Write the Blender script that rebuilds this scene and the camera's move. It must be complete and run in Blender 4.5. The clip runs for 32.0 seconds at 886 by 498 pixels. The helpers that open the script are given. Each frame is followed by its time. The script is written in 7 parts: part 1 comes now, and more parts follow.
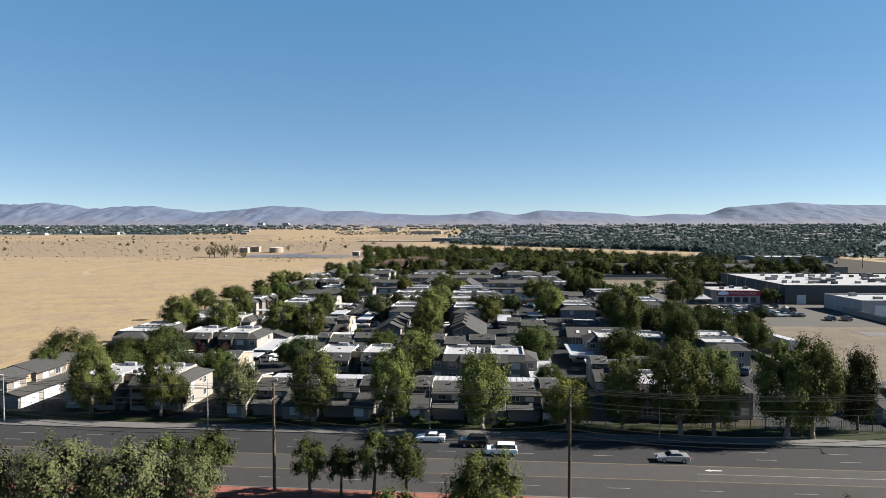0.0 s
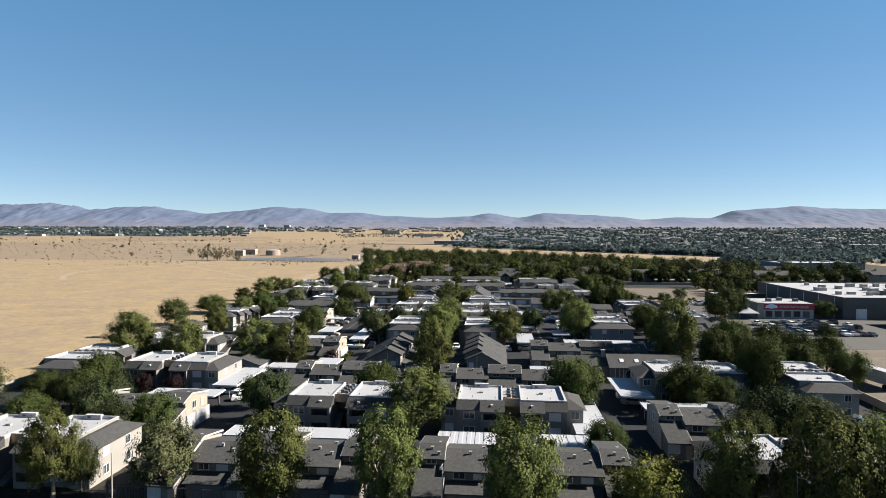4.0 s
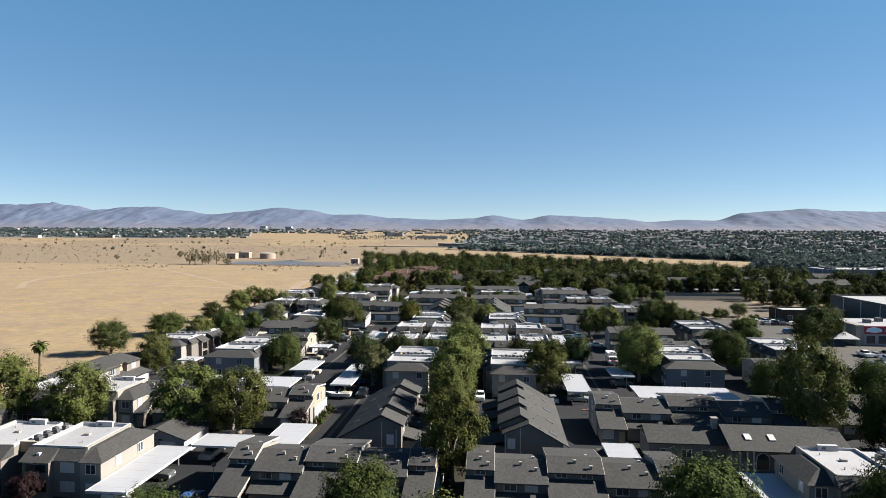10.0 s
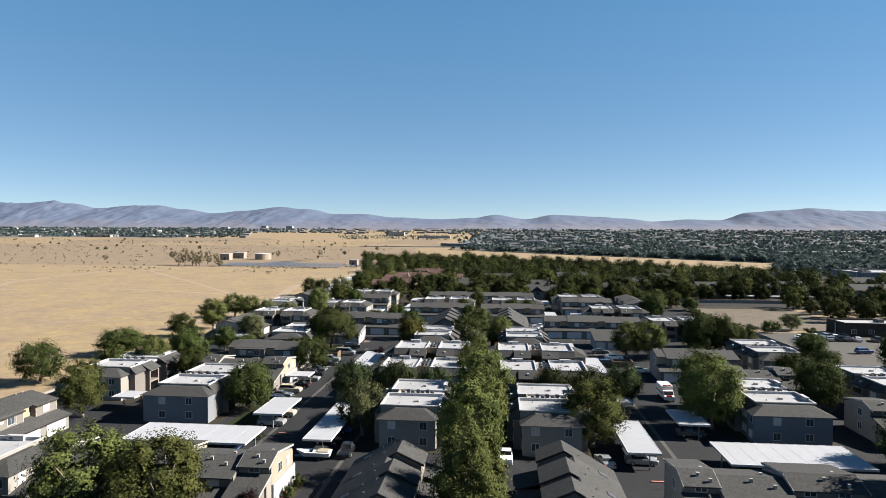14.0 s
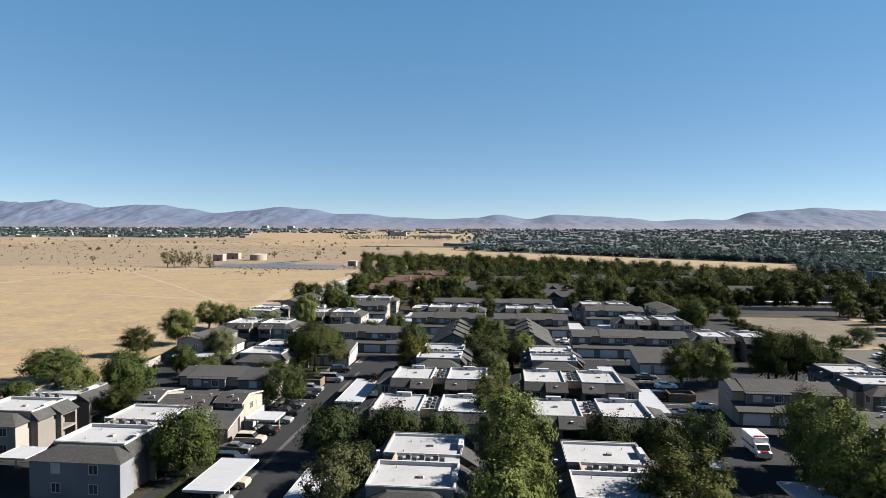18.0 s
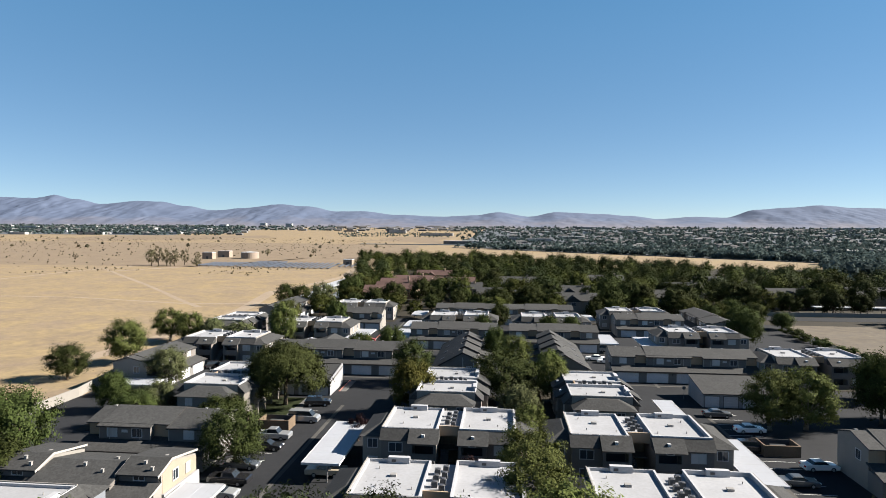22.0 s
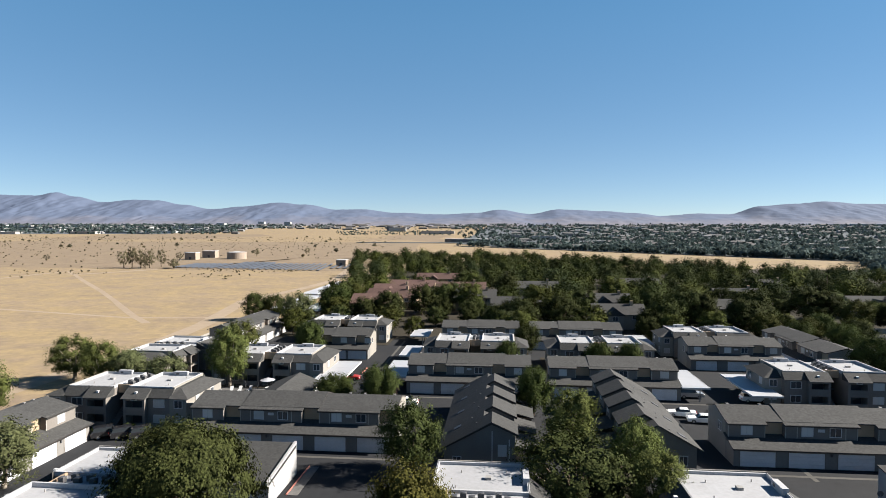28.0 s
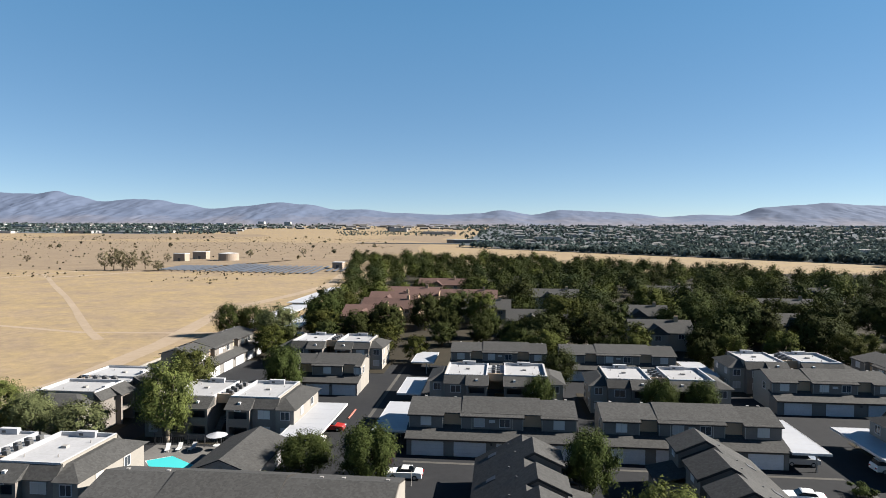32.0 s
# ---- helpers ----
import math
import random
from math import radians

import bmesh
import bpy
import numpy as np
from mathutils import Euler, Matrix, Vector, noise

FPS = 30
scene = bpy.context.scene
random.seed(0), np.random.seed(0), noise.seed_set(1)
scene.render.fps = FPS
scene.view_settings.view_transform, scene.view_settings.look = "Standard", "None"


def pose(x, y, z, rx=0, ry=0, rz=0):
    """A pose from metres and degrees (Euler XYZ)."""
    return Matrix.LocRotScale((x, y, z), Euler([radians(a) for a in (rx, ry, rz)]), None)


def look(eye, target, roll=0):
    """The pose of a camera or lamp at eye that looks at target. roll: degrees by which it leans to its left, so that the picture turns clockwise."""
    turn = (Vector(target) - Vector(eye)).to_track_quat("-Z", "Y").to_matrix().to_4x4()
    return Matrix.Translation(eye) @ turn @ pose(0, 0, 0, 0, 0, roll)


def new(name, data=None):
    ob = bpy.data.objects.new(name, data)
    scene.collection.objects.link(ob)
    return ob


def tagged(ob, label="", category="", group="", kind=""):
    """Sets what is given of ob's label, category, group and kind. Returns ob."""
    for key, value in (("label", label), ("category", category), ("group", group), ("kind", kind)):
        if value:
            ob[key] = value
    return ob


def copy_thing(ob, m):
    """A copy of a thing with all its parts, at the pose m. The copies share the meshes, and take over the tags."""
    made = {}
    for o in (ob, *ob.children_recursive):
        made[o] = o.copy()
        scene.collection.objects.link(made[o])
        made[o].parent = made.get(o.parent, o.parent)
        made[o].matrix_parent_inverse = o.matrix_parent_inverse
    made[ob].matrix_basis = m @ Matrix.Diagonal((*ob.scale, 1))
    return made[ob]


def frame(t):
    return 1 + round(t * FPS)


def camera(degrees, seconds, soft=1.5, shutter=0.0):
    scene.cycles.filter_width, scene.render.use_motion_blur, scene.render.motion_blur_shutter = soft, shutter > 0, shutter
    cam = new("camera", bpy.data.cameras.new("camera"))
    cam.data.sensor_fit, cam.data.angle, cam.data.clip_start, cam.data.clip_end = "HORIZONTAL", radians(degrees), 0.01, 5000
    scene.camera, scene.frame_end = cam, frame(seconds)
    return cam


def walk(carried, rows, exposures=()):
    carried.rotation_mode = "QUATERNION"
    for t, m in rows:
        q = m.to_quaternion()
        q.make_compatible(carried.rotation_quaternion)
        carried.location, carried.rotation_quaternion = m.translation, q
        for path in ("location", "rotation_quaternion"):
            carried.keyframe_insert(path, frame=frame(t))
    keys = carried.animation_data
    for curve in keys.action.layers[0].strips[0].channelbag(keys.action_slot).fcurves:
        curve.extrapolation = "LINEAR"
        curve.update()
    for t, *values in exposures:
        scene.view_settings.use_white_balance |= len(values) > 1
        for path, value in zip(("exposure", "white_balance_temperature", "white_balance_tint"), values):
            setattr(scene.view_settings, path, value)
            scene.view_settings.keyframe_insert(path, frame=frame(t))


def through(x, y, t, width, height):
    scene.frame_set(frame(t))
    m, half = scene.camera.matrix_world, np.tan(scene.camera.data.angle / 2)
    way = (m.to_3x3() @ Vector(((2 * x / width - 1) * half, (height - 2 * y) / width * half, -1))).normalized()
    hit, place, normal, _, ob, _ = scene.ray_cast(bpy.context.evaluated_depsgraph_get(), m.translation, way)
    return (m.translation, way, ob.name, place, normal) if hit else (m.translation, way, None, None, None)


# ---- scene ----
cam = camera(71.5, 32.0, soft=0.9)
PATH = [
    (0, (8.81, 0.234, 34.867), (0.575, 99.833, 31.369), -0.10),
    (1, (7.594, 9.103, 34.768), (-0.592, 108.71, 31.379), -0.05),
    (2, (6.373, 17.924, 34.717), (-1.899, 117.528, 31.454), 0.01),
    (3, (5.129, 26.623, 34.733), (-3.335, 126.214, 31.574), 0.07),
    (4, (3.832, 35.159, 34.792), (-4.733, 134.744, 31.713), 0.13),
    (5, (2.495, 43.587, 34.846), (-6.099, 143.172, 31.84), 0.19),
    (6, (1.138, 52.005, 34.848), (-7.449, 151.593, 31.929), 0.22),
    (7, (-0.207, 60.479, 34.788), (-8.767, 160.07, 31.907), 0.24),
    (8, (-1.487, 68.981, 34.718), (-10.055, 168.573, 31.878), 0.25),
    (9, (-2.691, 77.497, 34.704), (-11.402, 177.079, 31.943), 0.25),
    (10, (-3.874, 86.061, 34.779), (-12.919, 185.613, 32.034), 0.25),
    (11, (-5.083, 94.632, 34.909), (-14.494, 194.15, 32.135), 0.25),
    (12, (-6.303, 103.116, 35.007), (-15.831, 202.621, 32.175), 0.26),
    (13, (-7.492, 111.495, 35.013), (-16.893, 211.011, 32.157), 0.27),
    (14, (-8.648, 119.853, 34.95), (-17.982, 219.376, 32.132), 0.28),
    (15, (-9.806, 128.246, 34.86), (-19.259, 227.76, 32.091), 0.27),
    (16, (-10.98, 136.655, 34.73), (-20.569, 236.157, 31.984), 0.26),
    (17, (-12.167, 145.055, 34.542), (-21.82, 244.549, 31.773), 0.25),
    (18, (-13.359, 153.422, 34.299), (-23.036, 252.913, 31.48), 0.25),
    (19, (-14.55, 161.753, 34.042), (-24.276, 261.238, 31.203), 0.25),
    (20, (-15.764, 170.105, 33.79), (-25.514, 269.587, 30.893), 0.25),
    (21, (-17.022, 178.57, 33.532), (-26.694, 278.055, 30.496), 0.27),
    (22, (-18.278, 187.136, 33.267), (-27.861, 286.625, 30.092), 0.29),
    (23, (-19.47, 195.74, 33.01), (-28.994, 295.235, 29.82), 0.29),
    (24, (-20.578, 204.324, 32.815), (-30.166, 303.812, 29.602), 0.25),
    (25, (-21.656, 212.851, 32.691), (-31.327, 312.327, 29.366), 0.18),
    (26, (-22.787, 221.314, 32.597), (-32.482, 320.785, 29.187), 0.10),
    (27, (-23.991, 229.723, 32.533), (-33.662, 329.194, 29.059), 0.05),
    (28, (-25.265, 238.087, 32.507), (-34.902, 337.56, 29.007), 0.05),
    (29, (-26.574, 246.391, 32.517), (-36.191, 345.865, 28.991), 0.08),
    (30, (-27.855, 254.572, 32.522), (-37.495, 354.044, 29.01), 0.13),
    (31, (-29.08, 262.572, 32.5), (-38.774, 362.041, 29.055), 0.18),
    (32, (-30.268, 270.419, 32.469), (-40.065, 369.879, 29.046), 0.23),
]
walk(cam, [(t, look(eye, target, roll)) for t, eye, target, roll in PATH], exposures=[(0, 1.68, 6650, 10), (32, 1.68, 6650, 10)])

# world and sun: late morning, clear desert sky; the sun stands ahead and to the right
SUN_AZ = radians(81)     # from +y towards +x
SUN_EL = radians(31.5)
sun_dir = Vector((math.sin(SUN_AZ) * math.cos(SUN_EL), math.cos(SUN_AZ) * math.cos(SUN_EL), math.sin(SUN_EL)))
world = bpy.data.worlds.new("sky")
scene.world = world
world.use_nodes = True
wn, wl = world.node_tree.nodes, world.node_tree.links
wn.clear()
sky = wn.new("ShaderNodeTexSky")
sky.sky_type = "NISHITA"
sky.sun_disc = False
sky.sun_elevation = SUN_EL
sky.sun_rotation = SUN_AZ
sky.altitude = 3500
sky.air_density = 0.8
sky.dust_density = 0.0
sky.ozone_density = 1.6
wbg = wn.new("ShaderNodeBackground")
wbg.inputs["Strength"].default_value = 0.054
wout = wn.new("ShaderNodeOutputWorld")
tint = wn.new("ShaderNodeMix")
tint.data_type = "RGBA"
tint.blend_type = "MULTIPLY"
tint.inputs["Factor"].default_value = 1.0
tint.inputs["B"].default_value = (0.91, 1.0, 0.93, 1)
wl.new(sky.outputs[0], tint.inputs["A"])
haze = wn.new("ShaderNodeMix")
haze.data_type = "RGBA"
haze.inputs["Factor"].default_value = 0.5
haze.inputs["B"].default_value = (0.83, 1.98, 3.52, 1)
wl.new(tint.outputs["Result"], haze.inputs["A"])
# the clear sky deepens towards the zenith
wtc = wn.new("ShaderNodeTexCoord")
wxyz = wn.new("ShaderNodeSeparateXYZ")
wl.new(wtc.outputs["Generated"], wxyz.inputs[0])
deep = wn.new("ShaderNodeMapRange")
deep.interpolation_type = "SMOOTHSTEP"
deep.inputs["From Min"].default_value = 0.28
deep.inputs["From Max"].default_value = 0.95
shade = wn.new("ShaderNodeMix")
shade.data_type = "RGBA"
shade.inputs["A"].default_value = (1, 1, 1, 1)
shade.inputs["B"].default_value = (0.10, 0.17, 0.30, 1)
wl.new(wxyz.outputs["Z"], deep.inputs["Value"])
zenith = wn.new("ShaderNodeMix")
zenith.data_type = "RGBA"
zenith.blend_type = "MULTIPLY"
zenith.inputs["Factor"].default_value = 1.0
wl.new(deep.outputs[0], shade.inputs["Factor"])
# and pales to a dusty grey-blue at the horizon
dusty = wn.new("ShaderNodeMapRange")
dusty.inputs["From Min"].default_value = 0.02
dusty.inputs["From Max"].default_value = 0.34
wl.new(wxyz.outputs["Z"], dusty.inputs["Value"])
air = wn.new("ShaderNodeMix")
air.data_type = "RGBA"
air.inputs["A"].default_value = (1.15, 0.985, 0.93, 1)
air.inputs["B"].default_value = (0.83, 1.02, 1.08, 1)
wl.new(dusty.outputs[0], air.inputs["Factor"])
clear = wn.new("ShaderNodeMix")
clear.data_type = "RGBA"
clear.blend_type = "MULTIPLY"
clear.inputs["Factor"].default_value = 1.0
wl.new(haze.outputs["Result"], clear.inputs["A"])
wl.new(air.outputs["Result"], clear.inputs["B"])
wl.new(clear.outputs["Result"], zenith.inputs["A"])
wl.new(shade.outputs["Result"], zenith.inputs["B"])
wl.new(zenith.outputs["Result"], wbg.inputs["Color"])
wl.new(wbg.outputs[0], wout.inputs["Surface"])
sun = new("sun", bpy.data.lights.new("sun", "SUN"))
sun.data.energy = 5.0
sun.data.angle = radians(0.53)
sun.data.color = (1.0, 0.95, 0.87)
sun.matrix_world = look(sun_dir * 500, (0, 0, 0))

# ---------------------------------------------------------------- materials


def material(name, color, color2=None, rough=0.8, scale=1.0, fine=8.0, bump=0.0, bump_scale=30.0, metal=0.0, spread=0.0, contrast=0.5):
    """A surface with stains at one scale and grain at another, in metres."""
    m = bpy.data.materials.new(name)
    m.use_nodes = True
    n, l = m.node_tree.nodes, m.node_tree.links
    bsdf = n["Principled BSDF"]
    bsdf.inputs["Roughness"].default_value = rough
    bsdf.inputs["Metallic"].default_value = metal
    bsdf.inputs["Specular IOR Level"].default_value = 0.18 if rough > 0.8 else 0.4
    color2 = color2 or tuple(c * 0.78 for c in color)
    geo = n.new("ShaderNodeNewGeometry")
    big = n.new("ShaderNodeTexNoise")
    big.inputs["Scale"].default_value = scale
    big.inputs["Detail"].default_value = 5
    big.inputs["Roughness"].default_value = 0.6
    l.new(geo.outputs["Position"], big.inputs["Vector"])
    small = n.new("ShaderNodeTexNoise")
    small.inputs["Scale"].default_value = fine
    small.inputs["Detail"].default_value = 3
    l.new(geo.outputs["Position"], small.inputs["Vector"])
    mix = n.new("ShaderNodeMath")
    mix.operation = "MULTIPLY_ADD"
    mix.inputs[1].default_value = 0.4
    l.new(small.outputs["Fac"], mix.inputs[0])
    half = n.new("ShaderNodeMath")
    half.operation = "MULTIPLY"
    half.inputs[1].default_value = 0.6
    l.new(big.outputs["Fac"], half.inputs[0])
    l.new(half.outputs[0], mix.inputs[2])
    ramp = n.new("ShaderNodeValToRGB")
    ramp.color_ramp.elements[0].position = 0.5 - contrast * 0.3
    ramp.color_ramp.elements[1].position = 0.5 + contrast * 0.3
    ramp.color_ramp.elements[0].color = (*color2, 1)
    ramp.color_ramp.elements[1].color = (*color, 1)
    l.new(mix.outputs[0], ramp.inputs["Fac"])
    out = ramp.outputs["Color"]
    if spread:
        info = n.new("ShaderNodeObjectInfo")
        hsv = n.new("ShaderNodeHueSaturation")
        mr = n.new("ShaderNodeMapRange")
        mr.inputs["To Min"].default_value = 1 - spread
        mr.inputs["To Max"].default_value = 1 + spread
        l.new(info.outputs["Random"], mr.inputs["Value"])
        l.new(mr.outputs[0], hsv.inputs["Value"])
        l.new(out, hsv.inputs["Color"])
        out = hsv.outputs["Color"]
    l.new(out, bsdf.inputs["Base Color"])
    if bump:
        bt = n.new("ShaderNodeTexNoise")
        bt.inputs["Scale"].default_value = bump_scale
        bt.inputs["Detail"].default_value = 3
        l.new(geo.outputs["Position"], bt.inputs["Vector"])
        bp = n.new("ShaderNodeBump")
        bp.inputs["Strength"].default_value = bump
        bp.inputs["Distance"].default_value = 0.05
        l.new(bt.outputs["Fac"], bp.inputs["Height"])
        l.new(bp.outputs["Normal"], bsdf.inputs["Normal"])
    return m


def plain(name, color, rough=0.5, metal=0.0, spread=0.0, coat=0.0):
    m = bpy.data.materials.new(name)
    m.use_nodes = True
    n, l = m.node_tree.nodes, m.node_tree.links
    bsdf = n["Principled BSDF"]
    bsdf.inputs["Base Color"].default_value = (*color, 1)
    bsdf.inputs["Roughness"].default_value = rough
    bsdf.inputs["Metallic"].default_value = metal
    bsdf.inputs["Coat Weight"].default_value = coat
    if spread:
        info = n.new("ShaderNodeObjectInfo")
        hsv = n.new("ShaderNodeHueSaturation")
        mr = n.new("ShaderNodeMapRange")
        mr.inputs["To Min"].default_value = 1 - spread
        mr.inputs["To Max"].default_value = 1 + spread
        l.new(info.outputs["Random"], mr.inputs["Value"])
        l.new(mr.outputs[0], hsv.inputs["Value"])
        hsv.inputs["Color"].default_value = (*color, 1)
        l.new(hsv.outputs["Color"], bsdf.inputs["Base Color"])
    return m


def shingle_material(name, color):
    """Asphalt shingles in courses of 0.2 m, each tab of a shade of its own."""
    m = material(name, color, tuple(c * 0.85 for c in color), rough=0.92, scale=0.35, fine=3.0, bump=0.25, bump_scale=14, spread=0.12)
    n, l = m.node_tree.nodes, m.node_tree.links
    bsdf = n["Principled BSDF"]
    old = bsdf.inputs["Base Color"].links[0].from_socket
    tc = n.new("ShaderNodeTexCoord")
    vor = n.new("ShaderNodeTexVoronoi")
    vor.inputs["Scale"].default_value = 4.2
    l.new(tc.outputs["Object"], vor.inputs["Vector"])
    sep = n.new("ShaderNodeSeparateColor")
    l.new(vor.outputs["Color"], sep.inputs["Color"])
    mr = n.new("ShaderNodeMapRange")
    mr.inputs["To Min"].default_value = 0.82
    mr.inputs["To Max"].default_value = 1.18
    l.new(sep.outputs[0], mr.inputs["Value"])
    mul = n.new("ShaderNodeMix")
    mul.data_type = "RGBA"
    mul.blend_type = "MULTIPLY"
    mul.inputs["Factor"].default_value = 1
    l.new(old, mul.inputs["A"])
    l.new(mr.outputs[0], mul.inputs["B"])
    l.new(mul.outputs["Result"], bsdf.inputs["Base Color"])
    return m


def leaf_material(name, color, color2, through=0.33):
    m = bpy.data.materials.new(name)
    m.use_nodes = True
    n, l = m.node_tree.nodes, m.node_tree.links
    n.clear()
    geo = n.new("ShaderNodeNewGeometry")
    info = n.new("ShaderNodeObjectInfo")
    ramp = n.new("ShaderNodeValToRGB")
    ramp.color_ramp.elements[0].color = (*color2, 1)
    ramp.color_ramp.elements[1].color = (*color, 1)
    l.new(geo.outputs["Random Per Island"], ramp.inputs["Fac"])
    hsv = n.new("ShaderNodeHueSaturation")
    mr = n.new("ShaderNodeMapRange")
    mr.inputs["To Min"].default_value = 0.7
    mr.inputs["To Max"].default_value = 1.25
    l.new(info.outputs["Random"], mr.inputs["Value"])
    l.new(mr.outputs[0], hsv.inputs["Value"])
    mh = n.new("ShaderNodeMapRange")
    mh.inputs["To Min"].default_value = 0.487
    mh.inputs["To Max"].default_value = 0.511
    l.new(info.outputs["Random"], mh.inputs["Value"])
    l.new(mh.outputs[0], hsv.inputs["Hue"])
    l.new(ramp.outputs[0], hsv.inputs["Color"])
    d = n.new("ShaderNodeBsdfPrincipled")
    d.inputs["Roughness"].default_value = 0.85
    d.inputs["Specular IOR Level"].default_value = 0.05
    tr = n.new("ShaderNodeBsdfTranslucent")
    mx = n.new("ShaderNodeMixShader")
    mx.inputs[0].default_value = through
    l.new(hsv.outputs[0], d.inputs["Base Color"])
    l.new(hsv.outputs[0], tr.inputs["Color"])
    l.new(d.outputs[0], mx.inputs[1])
    l.new(tr.outputs[0], mx.inputs[2])
    out = n.new("ShaderNodeOutputMaterial")
    l.new(mx.outputs[0], out.inputs["Surface"])
    return m


STUCCO = material("beige_stucco", (0.2294, 0.2139, 0.1944), (0.1955, 0.1829, 0.1651), rough=0.95, scale=0.3, fine=6, bump=0.3, bump_scale=40, spread=0.06)
SIDING = material("taupe_siding", (0.1646, 0.1499, 0.1370), (0.1357, 0.1220, 0.1118), rough=0.9, scale=0.4, fine=5, bump=0.2, bump_scale=30, spread=0.05)
TAN = material("tan_stucco", (0.341, 0.252, 0.174), (0.294, 0.217, 0.147), rough=0.95, scale=0.4, fine=6, bump=0.3, bump_scale=40)
TRIM = material("white_trim", (0.4560, 0.4547, 0.4653), (0.3771, 0.3773, 0.3774), rough=0.7, scale=0.5, fine=5)
SHINGLE = shingle_material("grey_shingles", (0.0490, 0.0488, 0.0482))
REDTILE = shingle_material("brown_red_shingles", (0.088, 0.054, 0.047))
DECK = material("white_roof_coating", (0.3173, 0.3205, 0.3350), (0.2261, 0.2264, 0.2332), rough=0.85, scale=0.25, fine=2.5, bump=0.1, bump_scale=8, spread=0.05, contrast=0.8)
PARAPET = material("parapet_coating", (0.3639, 0.3665, 0.3827), (0.2992, 0.2999, 0.3106), rough=0.85, scale=0.5, fine=4)
PORTROOF = material("white_metal_roof", (0.3264, 0.3367, 0.3642), (0.2830, 0.2878, 0.3042), rough=0.55, scale=0.2, fine=1.5, contrast=0.7, spread=0.04)
STEEL = material("painted_steel", (0.27, 0.26, 0.25), (0.20, 0.19, 0.18), rough=0.6, scale=1, fine=6)
DARKSTEEL = material("dark_metal", (0.06, 0.06, 0.065), (0.04, 0.04, 0.045), rough=0.5, scale=2, fine=9)
ACGREY = material("condenser_grey", (0.10, 0.10, 0.10), (0.05, 0.05, 0.052), rough=0.55, scale=3, fine=12, spread=0.15)
GARAGE = material("white_garage_door", (0.5225, 0.5292, 0.5565), (0.4465, 0.4508, 0.4717), rough=0.6, scale=0.6, fine=4, spread=0.06)
GARAGEWALL = material("grey_stucco", (0.1745, 0.1670, 0.1591), (0.1446, 0.1389, 0.1329), rough=0.95, scale=0.3, fine=6, bump=0.3, bump_scale=40, spread=0.05)
GUTTER = material("dark_brown_gutter", (0.030, 0.027, 0.025), (0.020, 0.018, 0.017), rough=0.6, scale=1, fine=6)
GREYPAINT = material("blue_grey_stucco", (0.1587, 0.1695, 0.1887), (0.1330, 0.1421, 0.1590), rough=0.95, scale=0.3, fine=6, bump=0.3, bump_scale=40)
BOARD = material("pale_corner_board", (0.34, 0.32, 0.29), (0.28, 0.265, 0.24), rough=0.8, scale=0.6, fine=5)
GLASS = plain("window_glass", (0.035, 0.042, 0.05), rough=0.08, spread=0.3)
BLIND = plain("window_blinds", (0.42, 0.42, 0.41), rough=0.6, spread=0.25)
ASPHALT = material("asphalt", (0.0227, 0.0238, 0.0268), (0.0140, 0.0147, 0.0166), rough=0.92, scale=0.07, fine=0.9, bump=0.15, bump_scale=25, contrast=0.7)
ROADTOP = material("worn_road_asphalt", (0.0441, 0.0424, 0.0426), (0.0275, 0.0265, 0.0272), rough=0.92, scale=0.05, fine=0.7, bump=0.12, bump_scale=25, contrast=0.8)
CONCRETE = material("concrete", (0.1225, 0.1186, 0.1145), (0.0864, 0.0833, 0.0816), rough=0.92, scale=0.3, fine=3, bump=0.15, bump_scale=20)
PAINT = material("road_paint", (0.62, 0.61, 0.58), (0.38, 0.37, 0.36), rough=0.8, scale=0.8, fine=5, contrast=0.9)
REDKERB = material("red_kerb_paint", (0.40, 0.13, 0.10), (0.34, 0.17, 0.14), rough=0.85, scale=0.8, fine=4)
REDBRICK = material("red_paver", (0.217, 0.087, 0.065), (0.159, 0.065, 0.0506), rough=0.9, scale=0.5, fine=5)
LAWN = material("lawn_turf", (0.0195, 0.0283, 0.0071), (0.0114, 0.0131, 0.0054), rough=0.95, scale=0.25, fine=2.5, bump=0.4, bump_scale=12, contrast=0.9)
PALESTUCCO = material("pale_stucco", (0.2945, 0.2920, 0.2989), (0.2422, 0.2411, 0.2459), rough=0.95, scale=0.4, fine=6, bump=0.2, bump_scale=40)
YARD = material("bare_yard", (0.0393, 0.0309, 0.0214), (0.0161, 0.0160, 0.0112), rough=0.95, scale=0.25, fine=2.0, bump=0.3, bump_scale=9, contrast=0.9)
WATER = plain("pool_water", (0.05, 0.42, 0.44), rough=0.08)
POOLTILE = plain("pool_shell", (0.10, 0.50, 0.52), rough=0.4)
POLE = material("weathered_pole_wood", (0.10, 0.075, 0.055), (0.06, 0.045, 0.035), rough=0.9, scale=1.5, fine=12)
BARK = material("bark", (0.120, 0.092, 0.068), (0.064, 0.0480, 0.0360), rough=0.95, scale=2, fine=12, bump=0.5, bump_scale=20)
PALEBARK = material("pale_bark", (0.240, 0.208, 0.168), (0.136, 0.112, 0.088), rough=0.95, scale=2, fine=12, bump=0.5, bump_scale=20)
LEAF = leaf_material("olive_leaves", (0.094, 0.108, 0.033), (0.056, 0.066, 0.021), 0.16)
LEAF2 = leaf_material("green_leaves", (0.052, 0.067, 0.02), (0.029, 0.038, 0.012), 0.16)
